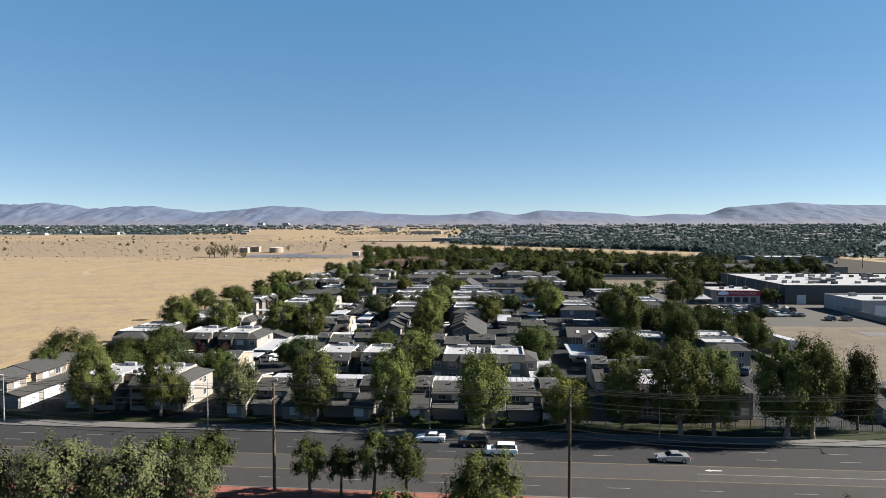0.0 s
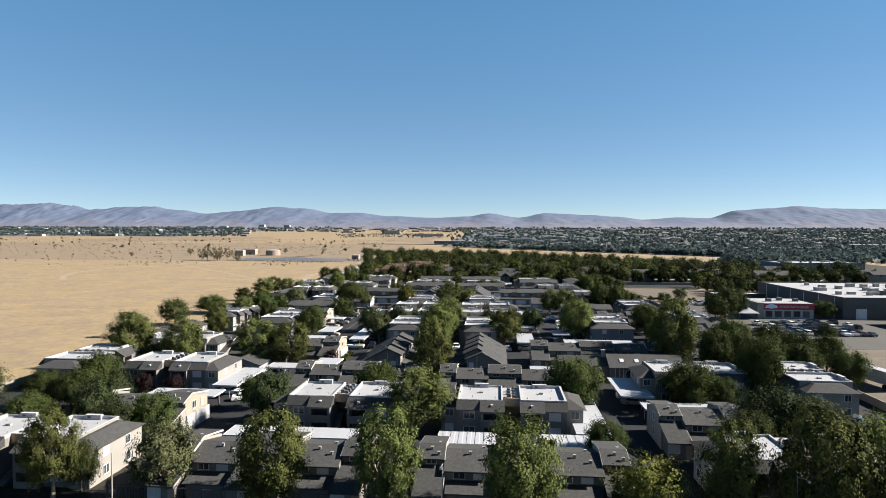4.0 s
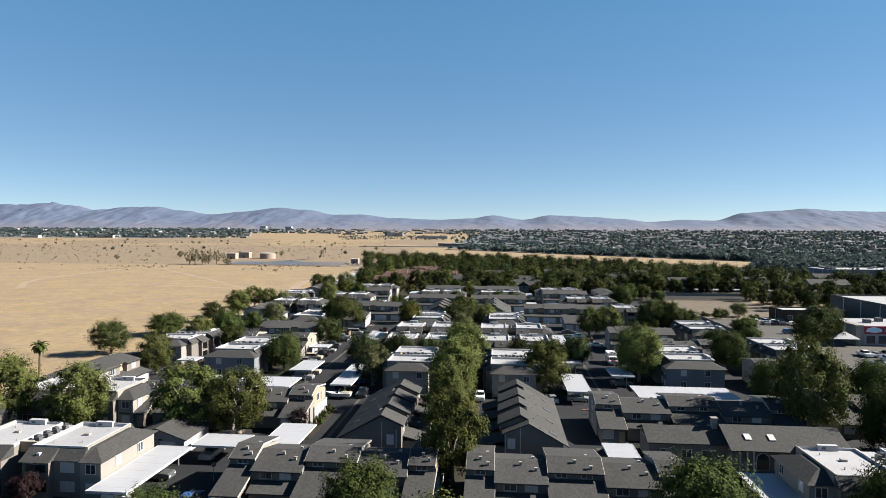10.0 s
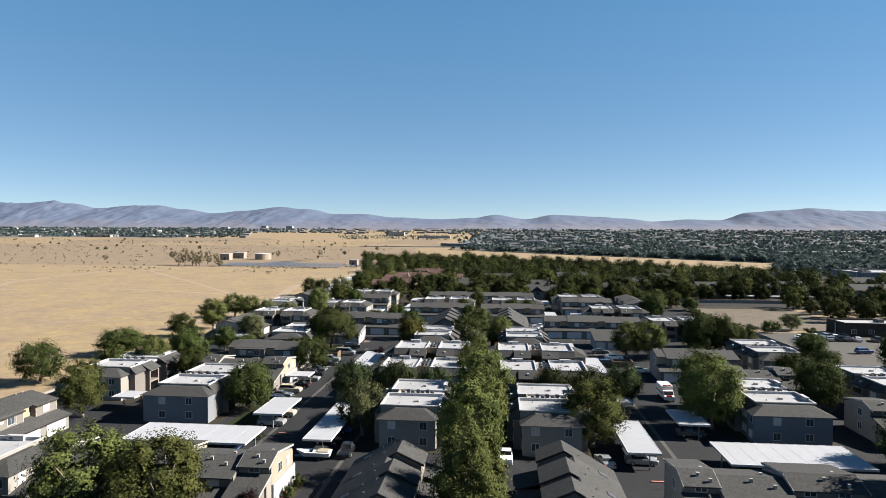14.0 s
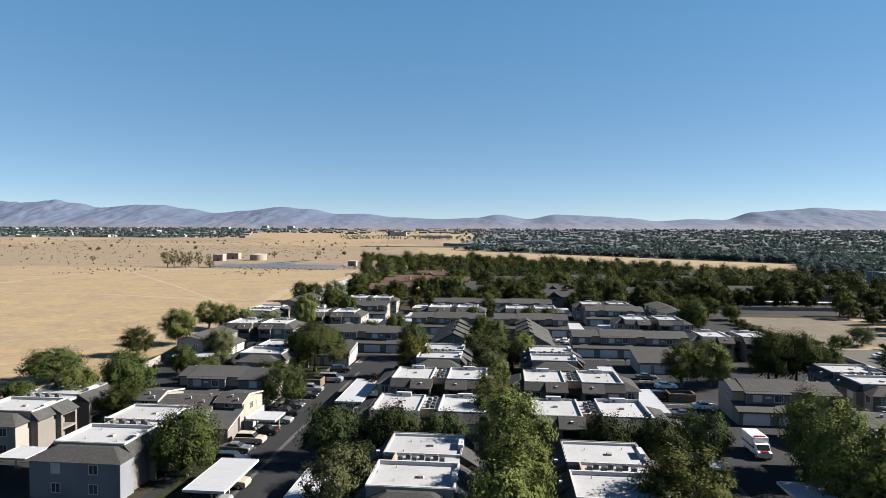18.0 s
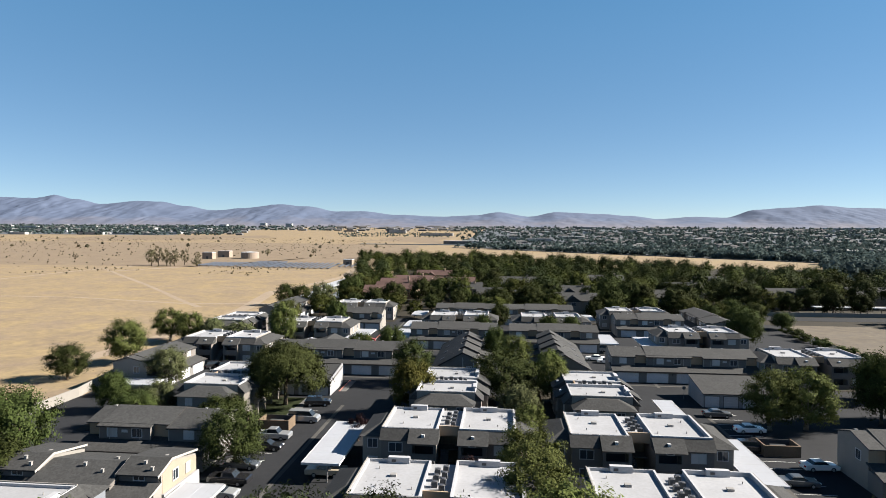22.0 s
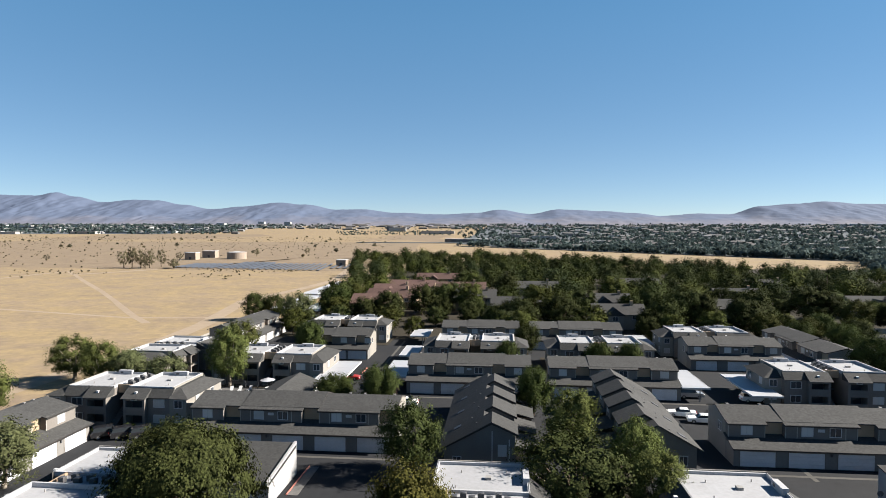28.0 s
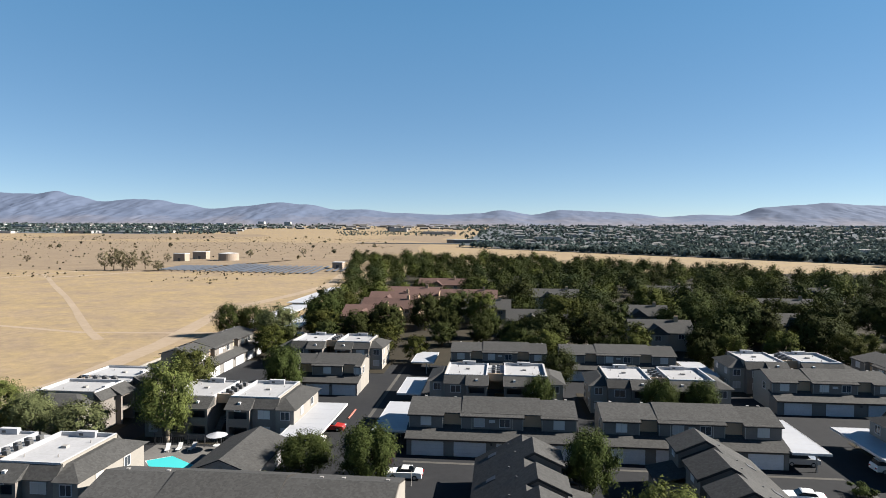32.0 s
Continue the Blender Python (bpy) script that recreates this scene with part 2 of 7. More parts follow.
NEEDLE = leaf_material("pine_needles", (0.0414, 0.0500, 0.0158), (0.0238, 0.0290, 0.0097), 0.10)
LITNEEDLE = leaf_material("fresh_pine_needles", (0.062, 0.076, 0.024), (0.035, 0.043, 0.015), 0.10)
DARKLEAF = leaf_material("dark_leaves", (0.0401, 0.0510, 0.0201), (0.0201, 0.0268, 0.0117), 0.12)
YELLEAF = leaf_material("yellow_green_leaves", (0.112, 0.110, 0.026), (0.066, 0.068, 0.018), 0.16)
PALELEAF = leaf_material("silver_green_leaves", (0.096, 0.105, 0.048), (0.060, 0.067, 0.031), 0.16)
PURPLELEAF = leaf_material("purple_leaves", (0.034, 0.018, 0.018), (0.014, 0.009, 0.010), 0.15)

# ---------------------------------------------------------------- mesh helpers


class Mesh:
    """Collects vertices and faces of one part."""

    def __init__(self):
        self.v, self.f = [], []

    def box(self, x0, y0, z0, x1, y1, z1):
        b = len(self.v)
        self.v += [(x0, y0, z0), (x1, y0, z0), (x1, y1, z0), (x0, y1, z0), (x0, y0, z1), (x1, y0, z1), (x1, y1, z1), (x0, y1, z1)]
        self.f += [tuple(b + i for i in q) for q in ((0, 3, 2, 1), (4, 5, 6, 7), (0, 1, 5, 4), (1, 2, 6, 5), (2, 3, 7, 6), (3, 0, 4, 7))]
        return self

    def along_x(self, profile, x0, x1):
        """A closed (y, z) outline, counter-clockwise seen from +x, drawn out from x0 to x1."""
        b, n = len(self.v), len(profile)
        self.v += [(x0, y, z) for y, z in profile] + [(x1, y, z) for y, z in profile]
        self.f += [tuple(b + n - 1 - i for i in range(n)), tuple(b + n + i for i in range(n))]
        self.f += [(b + i, b + (i + 1) % n, b + n + (i + 1) % n, b + n + i) for i in range(n)]
        return self

    def along_y(self, profile, y0, y1):
        """A closed (x, z) outline, drawn out from y0 to y1."""
        b, n = len(self.v), len(profile)
        self.v += [(x, y0, z) for x, z in profile] + [(x, y1, z) for x, z in profile]
        self.f += [tuple(b + i for i in range(n)), tuple(b + n + n - 1 - i for i in range(n))]
        self.f += [(b + (i + 1) % n, b + i, b + n + i, b + n + (i + 1) % n) for i in range(n)]
        return self

    def up(self, outline, z0, z1):
        """A closed (x, y) outline, counter-clockwise from above, drawn up from z0 to z1."""
        b, n = len(self.v), len(outline)
        self.v += [(x, y, z0) for x, y in outline] + [(x, y, z1) for x, y in outline]
        self.f += [tuple(b + n - 1 - i for i in range(n)), tuple(b + n + i for i in range(n))]
        self.f += [(b + i, b + (i + 1) % n, b + n + (i + 1) % n, b + n + i) for i in range(n)]
        return self

    def tube(self, a, b_, r0, r1, n=7):
        a, b_ = Vector(a), Vector(b_)
        d = (b_ - a).normalized()
        u = d.orthogonal().normalized()
        w = d.cross(u)
        s = len(self.v)
        for p, r in ((a, r0), (b_, r1)):
            self.v += [tuple(p + r * (math.cos(2 * math.pi * i / n) * u + math.sin(2 * math.pi * i / n) * w)) for i in range(n)]
        self.f += [(s + i, s + (i + 1) % n, s + n + (i + 1) % n, s + n + i) for i in range(n)]
        self.f += [tuple(s + n - 1 - i for i in range(n)), tuple(s + n + i for i in range(n))]
        return self

    def hull(self, bottom, top):
        """A frustum between two outlines of as many corners, counter-clockwise from above."""
        b, n = len(self.v), len(bottom)
        self.v += list(bottom) + list(top)
        self.f += [tuple(b + n - 1 - i for i in range(n)), tuple(b + n + i for i in range(n))]
        self.f += [(b + i, b + (i + 1) % n, b + n + (i + 1) % n, b + n + i) for i in range(n)]
        return self

    def data(self, name, mat, smooth=False):
        me = bpy.data.meshes.new(name)
        me.from_pydata(self.v, [], self.f)
        me.materials.append(mat)
        if smooth:
            me.polygons.foreach_set("use_smooth", [True] * len(me.polygons))
        me.update()
        return me


def part(name, m, mat, parent, label="", smooth=False, at=None):
    """Links a mesh as one part under a thing or a part."""
    data = m if isinstance(m, bpy.types.Mesh) else m.data(name, mat, smooth)
    ob = new(name, data)
    ob.parent = parent
    if at:
        ob.location = at
    if label:
        ob["label"] = label
    return ob


def thing(name, label, category, group="", kind="", m=None):
    return tagged(new(name, m), label, category, group, kind)


def setting(name, m, mat, label, category):
    return tagged(new(name, m.data(name, mat)), label, category, "", "structure")


def place(proto, used, m):
    """The prototype itself for the first place, copies for all further ones."""
    if proto.name in used:
        sx, sy, sz = proto.scale
        return copy_thing(proto, m @ Matrix.Diagonal((1 / sx, 1 / sy, 1 / sz, 1)))
    used.add(proto.name)
    proto.matrix_basis = m
    return proto


USED = set()
WINDOW_DATA = {}


def window(parent, w, h, x, y, z, turn=0, blind=False):
    """A framed sash window, its sill at z, facing -y before it is turned."""
    key = (w, h, blind)
    if key not in WINDOW_DATA:
        fr = Mesh()
        t = 0.09
        fr.box(-w / 2 - t, -0.07, -t, w / 2 + t, 0.02, 0).box(-w / 2 - t, -0.07, h, w / 2 + t, 0.02, h + t)
        fr.box(-w / 2 - t, -0.07, 0, -w / 2, 0.02, h).box(w / 2, -0.07, 0, w / 2 + t, 0.02, h).box(-0.03, -0.055, 0, 0.03, 0.02, h)
        pane = Mesh().box(-w / 2, -0.03, 0, w / 2, 0.0, h)
        WINDOW_DATA[key] = (fr.data("window_frame", TRIM), pane.data("pane", BLIND if blind else GLASS))
    a, b = WINDOW_DATA[key]
    f = part("window", a, None, parent)
    f.matrix_basis = pose(x, y, z, 0, 0, turn)
    part("pane", b, None, f)
    return f


DOOR_DATA = {}


def garage_door(parent, w, x, y, turn=0):
    if w not in DOOR_DATA:
        d = Mesh()
        for i in range(4):
            d.box(-w / 2, -0.05 + 0.008 * (i % 2), 0.03 + 0.52 * i, w / 2, 0.0, 0.03 + 0.52 * i + 0.505)
        t = Mesh().box(-w / 2 - 0.12, -0.06, 0, -w / 2, 0.02, 2.25).box(w / 2, -0.06, 0, w / 2 + 0.12, 0.02, 2.25).box(-w / 2, -0.06, 2.11, w / 2, 0.02, 2.25)
        DOOR_DATA[w] = (d.data("garage_door", GARAGE), t.data("door_trim", SIDING))
    ob = part("garage_door", DOOR_DATA[w][0], None, parent, "white sectional garage door")
    ob.matrix_basis = pose(x, y, 0, 0, 0, turn)
    part("door_trim", DOOR_DATA[w][1], None, ob)
    return ob


def roof_vent(m, x, y, z):
    m.box(x - 0.15, y - 0.13, z - 0.3, x + 0.15, y + 0.13, z + 0.16).box(x - 0.2, y - 0.18, z + 0.16, x + 0.2, y + 0.18, z + 0.2)

# ---------------------------------------------------------------- building kinds


def flat_block(label, e_lo=2.2, e_hi=11.3, paint=None):
    """A two-storey block of eight flats: two white flat roofs, shingled mansards, a stair passage between the halves."""
    b = thing("apartment_block", label, "apartment building", "flat-roofed blocks of the complex")
    for s in (-1, 1):
        x0, x1 = sorted((s * 1.3, s * 7.9))
        part("wall", Mesh().box(x0, 1.7, 0, x1, 11.8, 5.85), SIDING, b, "taupe stucco wall")
        e0, e1 = sorted((s * 7.9, s * 10.4))
        part("end_wall", Mesh().box(e0, e_lo, 0, e1, e_hi, 5.0), paint or STUCCO, b, "grey painted end wall" if paint else "beige stucco end wall")
        t0, t1 = sorted((s * 7.905, s * 8.02))
        part("upper_side_wall", Mesh().box(t0, 1.8, 4.9, t1, 11.7, 6.42), STUCCO, b, "beige side of the upper wall over the end roof")
        o0, o1 = sorted((s * 4.5, s * 7.9))
        part("front_bay", Mesh().box(o0, 0.9, 0, o1, 1.7, 5.0), SIDING, b, "taupe sided bay")
        part("back_bay", Mesh().box(o0, 11.8, 0, o1, 12.6, 5.0), SIDING, b, "taupe sided bay")
        for back in (False, True):
            bay = Mesh()
            x0, x1 = sorted((s * 1.3, s * 4.5))

            def bb(xa, ya, za, xb, yb, zb):
                if back:
                    ya, yb = 13.5 - yb, 13.5 - ya
                bay.box(xa, ya, za, xb, yb, zb)
            a0, a1 = x0 + 0.35, x1 - 0.35
            shape = [(x0, 0), (a0, 0), (a0, 2.2), (a1, 2.2), (a1, 0), (x1, 0), (x1, 5), (a0 + 0.004, 5), (a0 + 0.004, 4.55), (a1, 4.55), (a1, 2.6), (a0, 2.6), (a0, 5), (x0, 5)]
            bay.along_y(shape, *((0, 1.7) if not back else (11.8, 13.5)))
            bal = part("balcony", bay, SIDING, b, "taupe balcony bay with two openings")
            for zz in ((2.6, 3.45), (0, 0.95)) if not back else ():
                bay = Mesh()
                bb(a0, 0.02, zz[0], a1, 0.2, zz[1])
                part("railing", bay, SIDING, bal)
            yy = 1.66 if not back else 11.84
            for zz in (0.1, 2.7) if not back else ():
                part("balcony_door", Mesh().box(x0 + 0.5, yy - 0.03, zz, x1 - 0.5, yy + 0.03, zz + 2.0), GLASS, b, "dark glazed balcony door")
            if not back:
                top = Mesh().along_x([(-0.45, 4.95), (1.9, 4.95), (1.9, 6.35)], x0 - 0.15, x1 + 0.25)
                part("vent", Mesh().box((x0 + x1) / 2 - 0.18, 0.5, 5.3, (x0 + x1) / 2 + 0.18, 0.9, 5.85), TRIM, b)
            else:
                top = Mesh().along_x([(13.95, 4.95), (11.6, 6.35), (11.6, 4.95)], x0 - 0.15, x1 + 0.25)
            part("mansard", top, SHINGLE, b, "grey shingled mansard")
        o0, o1 = sorted((s * 4.75, s * 8.1))
        part("mansard", Mesh().along_x([(0.5, 4.96), (1.9, 4.96), (1.9, 6.36)], o0, o1), SHINGLE, b)
        part("mansard", Mesh().along_x([(13.0, 4.96), (11.6, 6.36), (11.6, 4.96)], o0, o1), SHINGLE, b)
        hip = Mesh()
        q, r = s * 10.85, s * 7.95
        bot = [(r, e_lo - 0.45, 4.97), (q, e_lo - 0.45, 4.97), (q, e_hi + 0.45, 4.97), (r, e_hi + 0.45, 4.97)]
        tp = [(r, e_lo + 1.9, 6.12), (s * 8.6, e_lo + 2.2, 6.12), (s * 8.6, e_hi - 2.2, 6.12), (r, e_hi - 1.9, 6.12)]
        if s < 0:
            bot, tp = bot[::-1], tp[::-1]
        hip.hull(bot, tp)
        part("hip_roof", hip, SHINGLE, b, "grey shingled hip over the end wall")
        x0, x1 = sorted((s * 1.3, s * 7.9))
        part("roof_deck", Mesh().box(x0, 1.9, 5.85, x1, 11.6, 6.0), DECK, b, "white coated flat roof")
        par = Mesh()
        xm = s * 4.6
        hi = 0.16 if s > 0 else 0.0
        par.up([(x0, 1.78), (x1, 1.78), (x1, 11.72), (xm + 1.1, 11.72), (xm + 1.1, 11.5), (x1 - 0.22, 11.5), (x1 - 0.22, 2.0), (x0 + 0.22, 2.0), (x0 + 0.22, 11.5), (xm - 1.1, 11.5), (xm - 1.1, 11.72), (x0, 11.72)], 5.9, 6.32 + hi)
        part("parapet", par, PARAPET, b, "white coated parapet")
        part("raised_parapet", Mesh().box(xm - 1.1, 11.1, 5.95, xm + 1.1, 11.74, 6.72), PARAPET, b, "raised white parapet box")
        part("parapet_vent", Mesh().box(xm - 0.75, 11.06, 6.2, xm - 0.3, 11.11, 6.5), DARKSTEEL, b, "dark vent grille in the parapet")
        for px, py in ((2.4, 4.2), (6.3, 9.4), (5.8, 4.6)):
            part("vent_pipe", Mesh().tube((s * px, py, 5.95), (s * px, py, 6.30), 0.06, 0.06, 6), STEEL, b)
        part("roof_hatch", Mesh().box(s * 4.6 - 0.3, 7.2, 5.95, s * 4.6 + 0.3, 7.8, 6.28), STEEL, b)
        for zz in (0.9, 3.4):
            window(b, 1.5, 1.15, s * 6.2, 0.9, zz, 0, s > 0)
            window(b, 1.1, 1.15, s * 10.4, 4.2, zz, 90 * s, zz > 2)
            window(b, 1.1, 1.15, s * 10.4, 9.3, zz, 90 * s)
            window(b, 1.1, 1.15, s * 9.2, e_lo, zz, 0, zz < 2)
    part("passage_roof", Mesh().box(-1.3, 3.4, 5.6, 1.3, 11.5, 5.98), DECK, b, "white roof over the stair passage")
    part("passage_front", Mesh().box(-1.3, 3.3, 4.9, 1.3, 3.5, 6.3), TAN, b, "tan wall above the stair")
    part("passage_wall", Mesh().box(-1.3, 6.6, 0, 1.3, 6.8, 5.6), TAN, b, "tan wall inside the stair passage")
    steps = [(0.4, 0)]
    for i in range(14):
        steps += [(0.4 + 0.28 * i, 0.18 * (i + 1)), (0.68 + 0.28 * i, 0.18 * (i + 1))]
    steps.append((4.32, 0))
    st = Mesh().along_x(steps[::-1], -1.15, -0.15)
    part("stair", st, CONCRETE, b, "concrete stair in the passage")
    part("landing", Mesh().box(-1.3, 4.6, 2.4, 1.3, 6.6, 2.6), CONCRETE, b)
    sg = part("number_plaque", Mesh().box(-0.45, -0.05, 0, 0.45, 0, 0.35), TRIM, b, "white plaque with dark bars", at=(2.9, -0.01, 4.58))
    part("bar", Mesh().box(-0.3, -0.07, 0.1, 0.3, -0.05, 0.25), DARKSTEEL, sg)
    return b


def roof_run(m, x0, x1, eave, ridge, back, z_eave, z_ridge, t=0.16):
    """A gabled slab of roof over x0..x1 with its ridge along x."""
    m.along_x([(eave, z_eave), (ridge, z_ridge), (back, z_eave), (back, z_eave - t), (ridge, z_ridge - t), (eave, z_eave - t)][::-1], x0, x1)


RECESSES = {31.6: (0.20, 0.585, 0.955), 24.2: (0.262, 0.742), 20.8: (0.27, 0.76), 18.5: (0.04, 0.60), 15.6: (0.30, 0.86)}


def garage_row(length, strip=3.2, depth=11.0, label="", doors=None, door_w=4.6):
    """A row of two-storey houses over garages: window bays stand over a low shingled garage roof, with tan recesses between them."""
    b = thing("garage_row", label, "townhouses", "garage rows of the complex")
    h = length / 2
    ridge = strip + (depth - strip) * 0.5
    zr = 5.46 + (depth - strip) * 0.5 * 0.28
    part("garage_wall", Mesh().box(-h, 0, 0, h, strip, 2.62), GARAGEWALL, b, "grey stucco garage front")
    low = Mesh()
    low.along_x([(-0.5, 2.56), (strip + 0.1, 3.62), (strip + 0.1, 3.46), (-0.5, 2.40)][::-1], -h - 0.25, h + 0.25)
    part("garage_roof", low, SHINGLE, b, "low shingled roof over the garages")
    part("gutter", Mesh().along_x([(-0.62, 2.40), (-0.50, 2.38), (-0.50, 2.58), (-0.62, 2.56)], -h - 0.27, h + 0.27), GUTTER, b, "dark gutter")
    body = Mesh().along_x([(strip, 0), (depth - 0.5, 0), (depth - 0.5, 5.36), (ridge, zr - 0.22), (strip, 5.36)], -h, h)
    part("wall", body, STUCCO, b, "beige stucco upper storey")
    slope = (zr - 5.44) / (ridge - strip + 0.45)
    vents = Mesh()
    gaps = [(-h + length * q - 1.3, -h + length * q + 1.3) for q in RECESSES[length]]
    gaps = [(max(a, -h), min(c, h)) for a, c in gaps]
    cuts = [-h] + [c for _, c in gaps] + [h]
    for i, (x0, x1) in enumerate(zip(cuts[:-1], cuts[1:])):
        if x1 - x0 < 0.3:
            continue
        up = 0.20 * (i % 2)
        r = Mesh()
        roof_run(r, x0 - (0.2 if i == 0 else 0.0), x1 + (0.2 if x1 > h - 0.1 else 0.0), strip - 0.45, ridge + up, depth, 5.44 + up * 0.2, zr + up)
        part("roof", r, SHINGLE, b, "grey shingled gable roof")
        # rake board in a dark colour that stands for the roof edge's shadow line
        m = Mesh()
        roof_run(m, x1 + 0.14 if x1 > h - 0.1 else x1 - 0.03, x1 + 0.22 if x1 > h - 0.1 else x1 + 0.03, strip - 0.47, ridge + up, depth + 0.01, 5.42 + up * 0.2, zr + up - 0.03, 0.24)
        part("rake_board", m, GUTTER, b, "rake board, dark to draw the shadow line at the roof edge")
        n = max(2, round((x1 - x0) / 3.6))
        for k in range(n):
            fx = x0 + (x1 - x0) * (k + 0.3 + 0.4 * ((k * 7 + i) % 3) / 2) / n
            roof_vent(vents, fx, ridge - 1.0 - 1.1 * ((k + i) % 2), zr - 0.52 - 0.38 * ((k + i) % 2))
            roof_vent(vents, fx + 0.7, ridge + 0.8, zr - 0.28)
    groups = []
    x = -h
    for a, c in gaps:
        if a - x > 0.6:
            groups.append((x, a))
        part("recess", Mesh().box(a + 0.02, strip - 0.03, 3.5, c - 0.02, strip + 0.01, 5.36), TAN, b, "tan wall set back between the bays")
        x = c
    if h - x > 0.6:
        groups.append((x, h))
    for bx0, bx1 in groups:
        part("bay", Mesh().box(bx0 + 0.02, strip - 0.95, 3.25, bx1 - 0.02, strip + 0.05, 5.32), SIDING, b, "taupe sided window bay")
        e = Mesh().along_x([(strip - 1.25, 5.44 - slope * 0.8), (strip - 0.4, 5.44 + slope * 0.05), (strip - 0.4, 5.28), (strip - 1.25, 5.28 - slope * 0.8)][::-1], bx0 - 0.15, bx1 + 0.15)
        part("bay_roof", e, SHINGLE, b, "shingled eave over the bay")
        part("gutter", Mesh().box(bx0 - 0.17, strip - 1.31, 5.24 - slope * 0.8, bx1 + 0.17, strip - 1.25, 5.42 - slope * 0.8), GUTTER, b, "dark gutter")
        w = bx1 - bx0
        mid = (bx0 + bx1) / 2
        wins = (mid - 1.85, mid + 1.85) if w > 7.5 else (mid,)
        for k, wx in enumerate(wins):
            window(b, 1.4, 1.15, wx, strip - 0.95, 3.72, 0, k % 2 == 0)
        if w > 7.5:
            part("panel", Mesh().box(mid - 0.45, strip - 0.985, 4.3, mid + 0.45, strip - 0.95, 4.7), TRIM, b, "small pale panel between the windows")
        edges = [bx0 + 0.07, bx1 - 0.07] + ([bx0 + 1.6, bx1 - 1.6] if w > 7.5 else [])
        for xx in edges:
            part("corner_board", Mesh().box(xx - 0.05, strip - 0.98, 3.3, xx + 0.05, strip - 0.955, 5.05), BOARD, b)
    part("roof_vents", vents, STEEL, b)["kind"] = "stuff"
    nd = doors or max(2, round(length / 6.2))
    for i in range(nd):
        garage_door(b, door_w, -h + (i + 0.5) * length / nd, 0.0)
    part("wall_lamp", Mesh().box(-0.12, -0.2, 1.75, 0.12, 0, 2.1), DARKSTEEL, b, "dark wall lamp", at=(-h + length / nd * 2, 0, 0))
    for s in (-1, 1):
        window(b, 1.1, 1.2, s * h, strip + 2.2, 3.3, 90 * s)
    return b


def saltbox_row(length, label):
    """A row along the garden: on the drive side one long slope runs down to the garages, on the garden side stepped roofs over two storeys."""
    b = thing("garden_row", label, "townhouses", "rows along the central garden")
    h = length / 2
    n = 4
    u = length / n
    for i in range(n):
        x0, x1 = -h + i * u, -h + (i + 1) * u
        xm = x0 + u * (0.36, 0.46, 0.30, 0.42)[i]
        for k, (xa, xb) in enumerate(((x0, xm), (xm, x1))):
            # the drive slope runs on over both halves; the second half climbs on to a higher ridge set towards the garden
            ry, rz, gy, gz = ((5.4, 6.28, 9.4, 4.62), (6.6, 6.95, 10.1, 5.40))[k]
            part("wall", Mesh().along_x([(0.3, 0), (gy - 0.4, 0), (gy - 0.4, gz - 0.1), (ry, rz - 0.28), (0.3, 3.20)], xa, xb), SIDING, b, "taupe sided walls")
            r = Mesh().along_x([(-0.5, 3.0), (ry, rz), (gy, gz), (gy, gz - 0.16), (ry, rz - 0.18), (-0.5, 2.84)][::-1], xa - (0.25 if k or i == 0 else 0), xb + (0.25 if k else 0))
            part("roof", r, SHINGLE, b, "grey shingled roof with a long slope")
            # dark-coloured boards paint the thin shadow line along each roof step
            part("rake_board", Mesh().along_x([(-0.52, 2.98), (ry, rz - 0.02), (gy, gz - 0.02), (gy, gz - 0.30), (ry, rz - 0.32), (-0.52, 2.74)][::-1], xb + (0.25 if k else -0.02), xb + (0.31 if k else 0.02)), GUTTER, b, "rake board, dark to draw the shadow line at the roof edge")
            if k:
                part("rake_board", Mesh().along_x([(4.6, 5.81), (ry, rz - 0.02), (gy, gz - 0.02), (gy, gz - 0.30), (ry, rz - 0.32), (4.6, 5.51)][::-1], xa - 0.31, xa - 0.25), GUTTER, b, "rake board, dark to draw the shadow line at the roof edge")
                window(b, 1.0, 0.9, (xa + xb) / 2, gy - 0.4, gz - 1.25, 180, True)
        part("garden_roof", Mesh().along_x([(8.8, 3.55), (13.0, 2.45), (13.0, 2.30), (8.8, 3.40)][::-1], x0 + u * 0.05, x0 + u * 0.80), SHINGLE, b, "low shingled roof on the garden side")
        part("garden_wall", Mesh().box(x0 + u * 0.08, 9.0, 0, x0 + u * 0.77, 12.6, 2.42), SIDING, b)
        for q, (fx, yy) in enumerate(((0.12, 3.6), (0.62, 4.4))):
            zz = 3.0 + (yy + 0.5) / 5.9 * 3.28
            part("roof_vent", Mesh().box(x0 + u * fx, yy, zz - 0.3, x0 + u * fx + 0.2, yy + 0.2, zz + 0.14), ACGREY, b)
        part("skylight", Mesh().along_x([(1.2, 4.03), (2.2, 4.58), (2.2, 4.46), (1.2, 3.91)][::-1], x0 + u * 0.2, x0 + u * 0.2 + 1.0), DARKSTEEL, b, "dark roof hatch")
        garage_door(b, 4.4, (x0 + x1) / 2, 0.3)
    for s in (-1, 1):
        window(b, 1.0, 1.2, s * h, 2.0, 0.9, 90 * s)
        window(b, 1.0, 1.4, s * h, 8.0, 2.4, 90 * s, True)
        x0, x1 = sorted((s * h, s * (h + 0.05)))
        part("corner_trim", Mesh().box(x0, 8.85, 0, x1, 9.0, 4.6), TRIM, b)
        part("corner_trim", Mesh().box(x0, 6.6, 0, x1, 6.72, 5.7), TRIM, b)
    return b


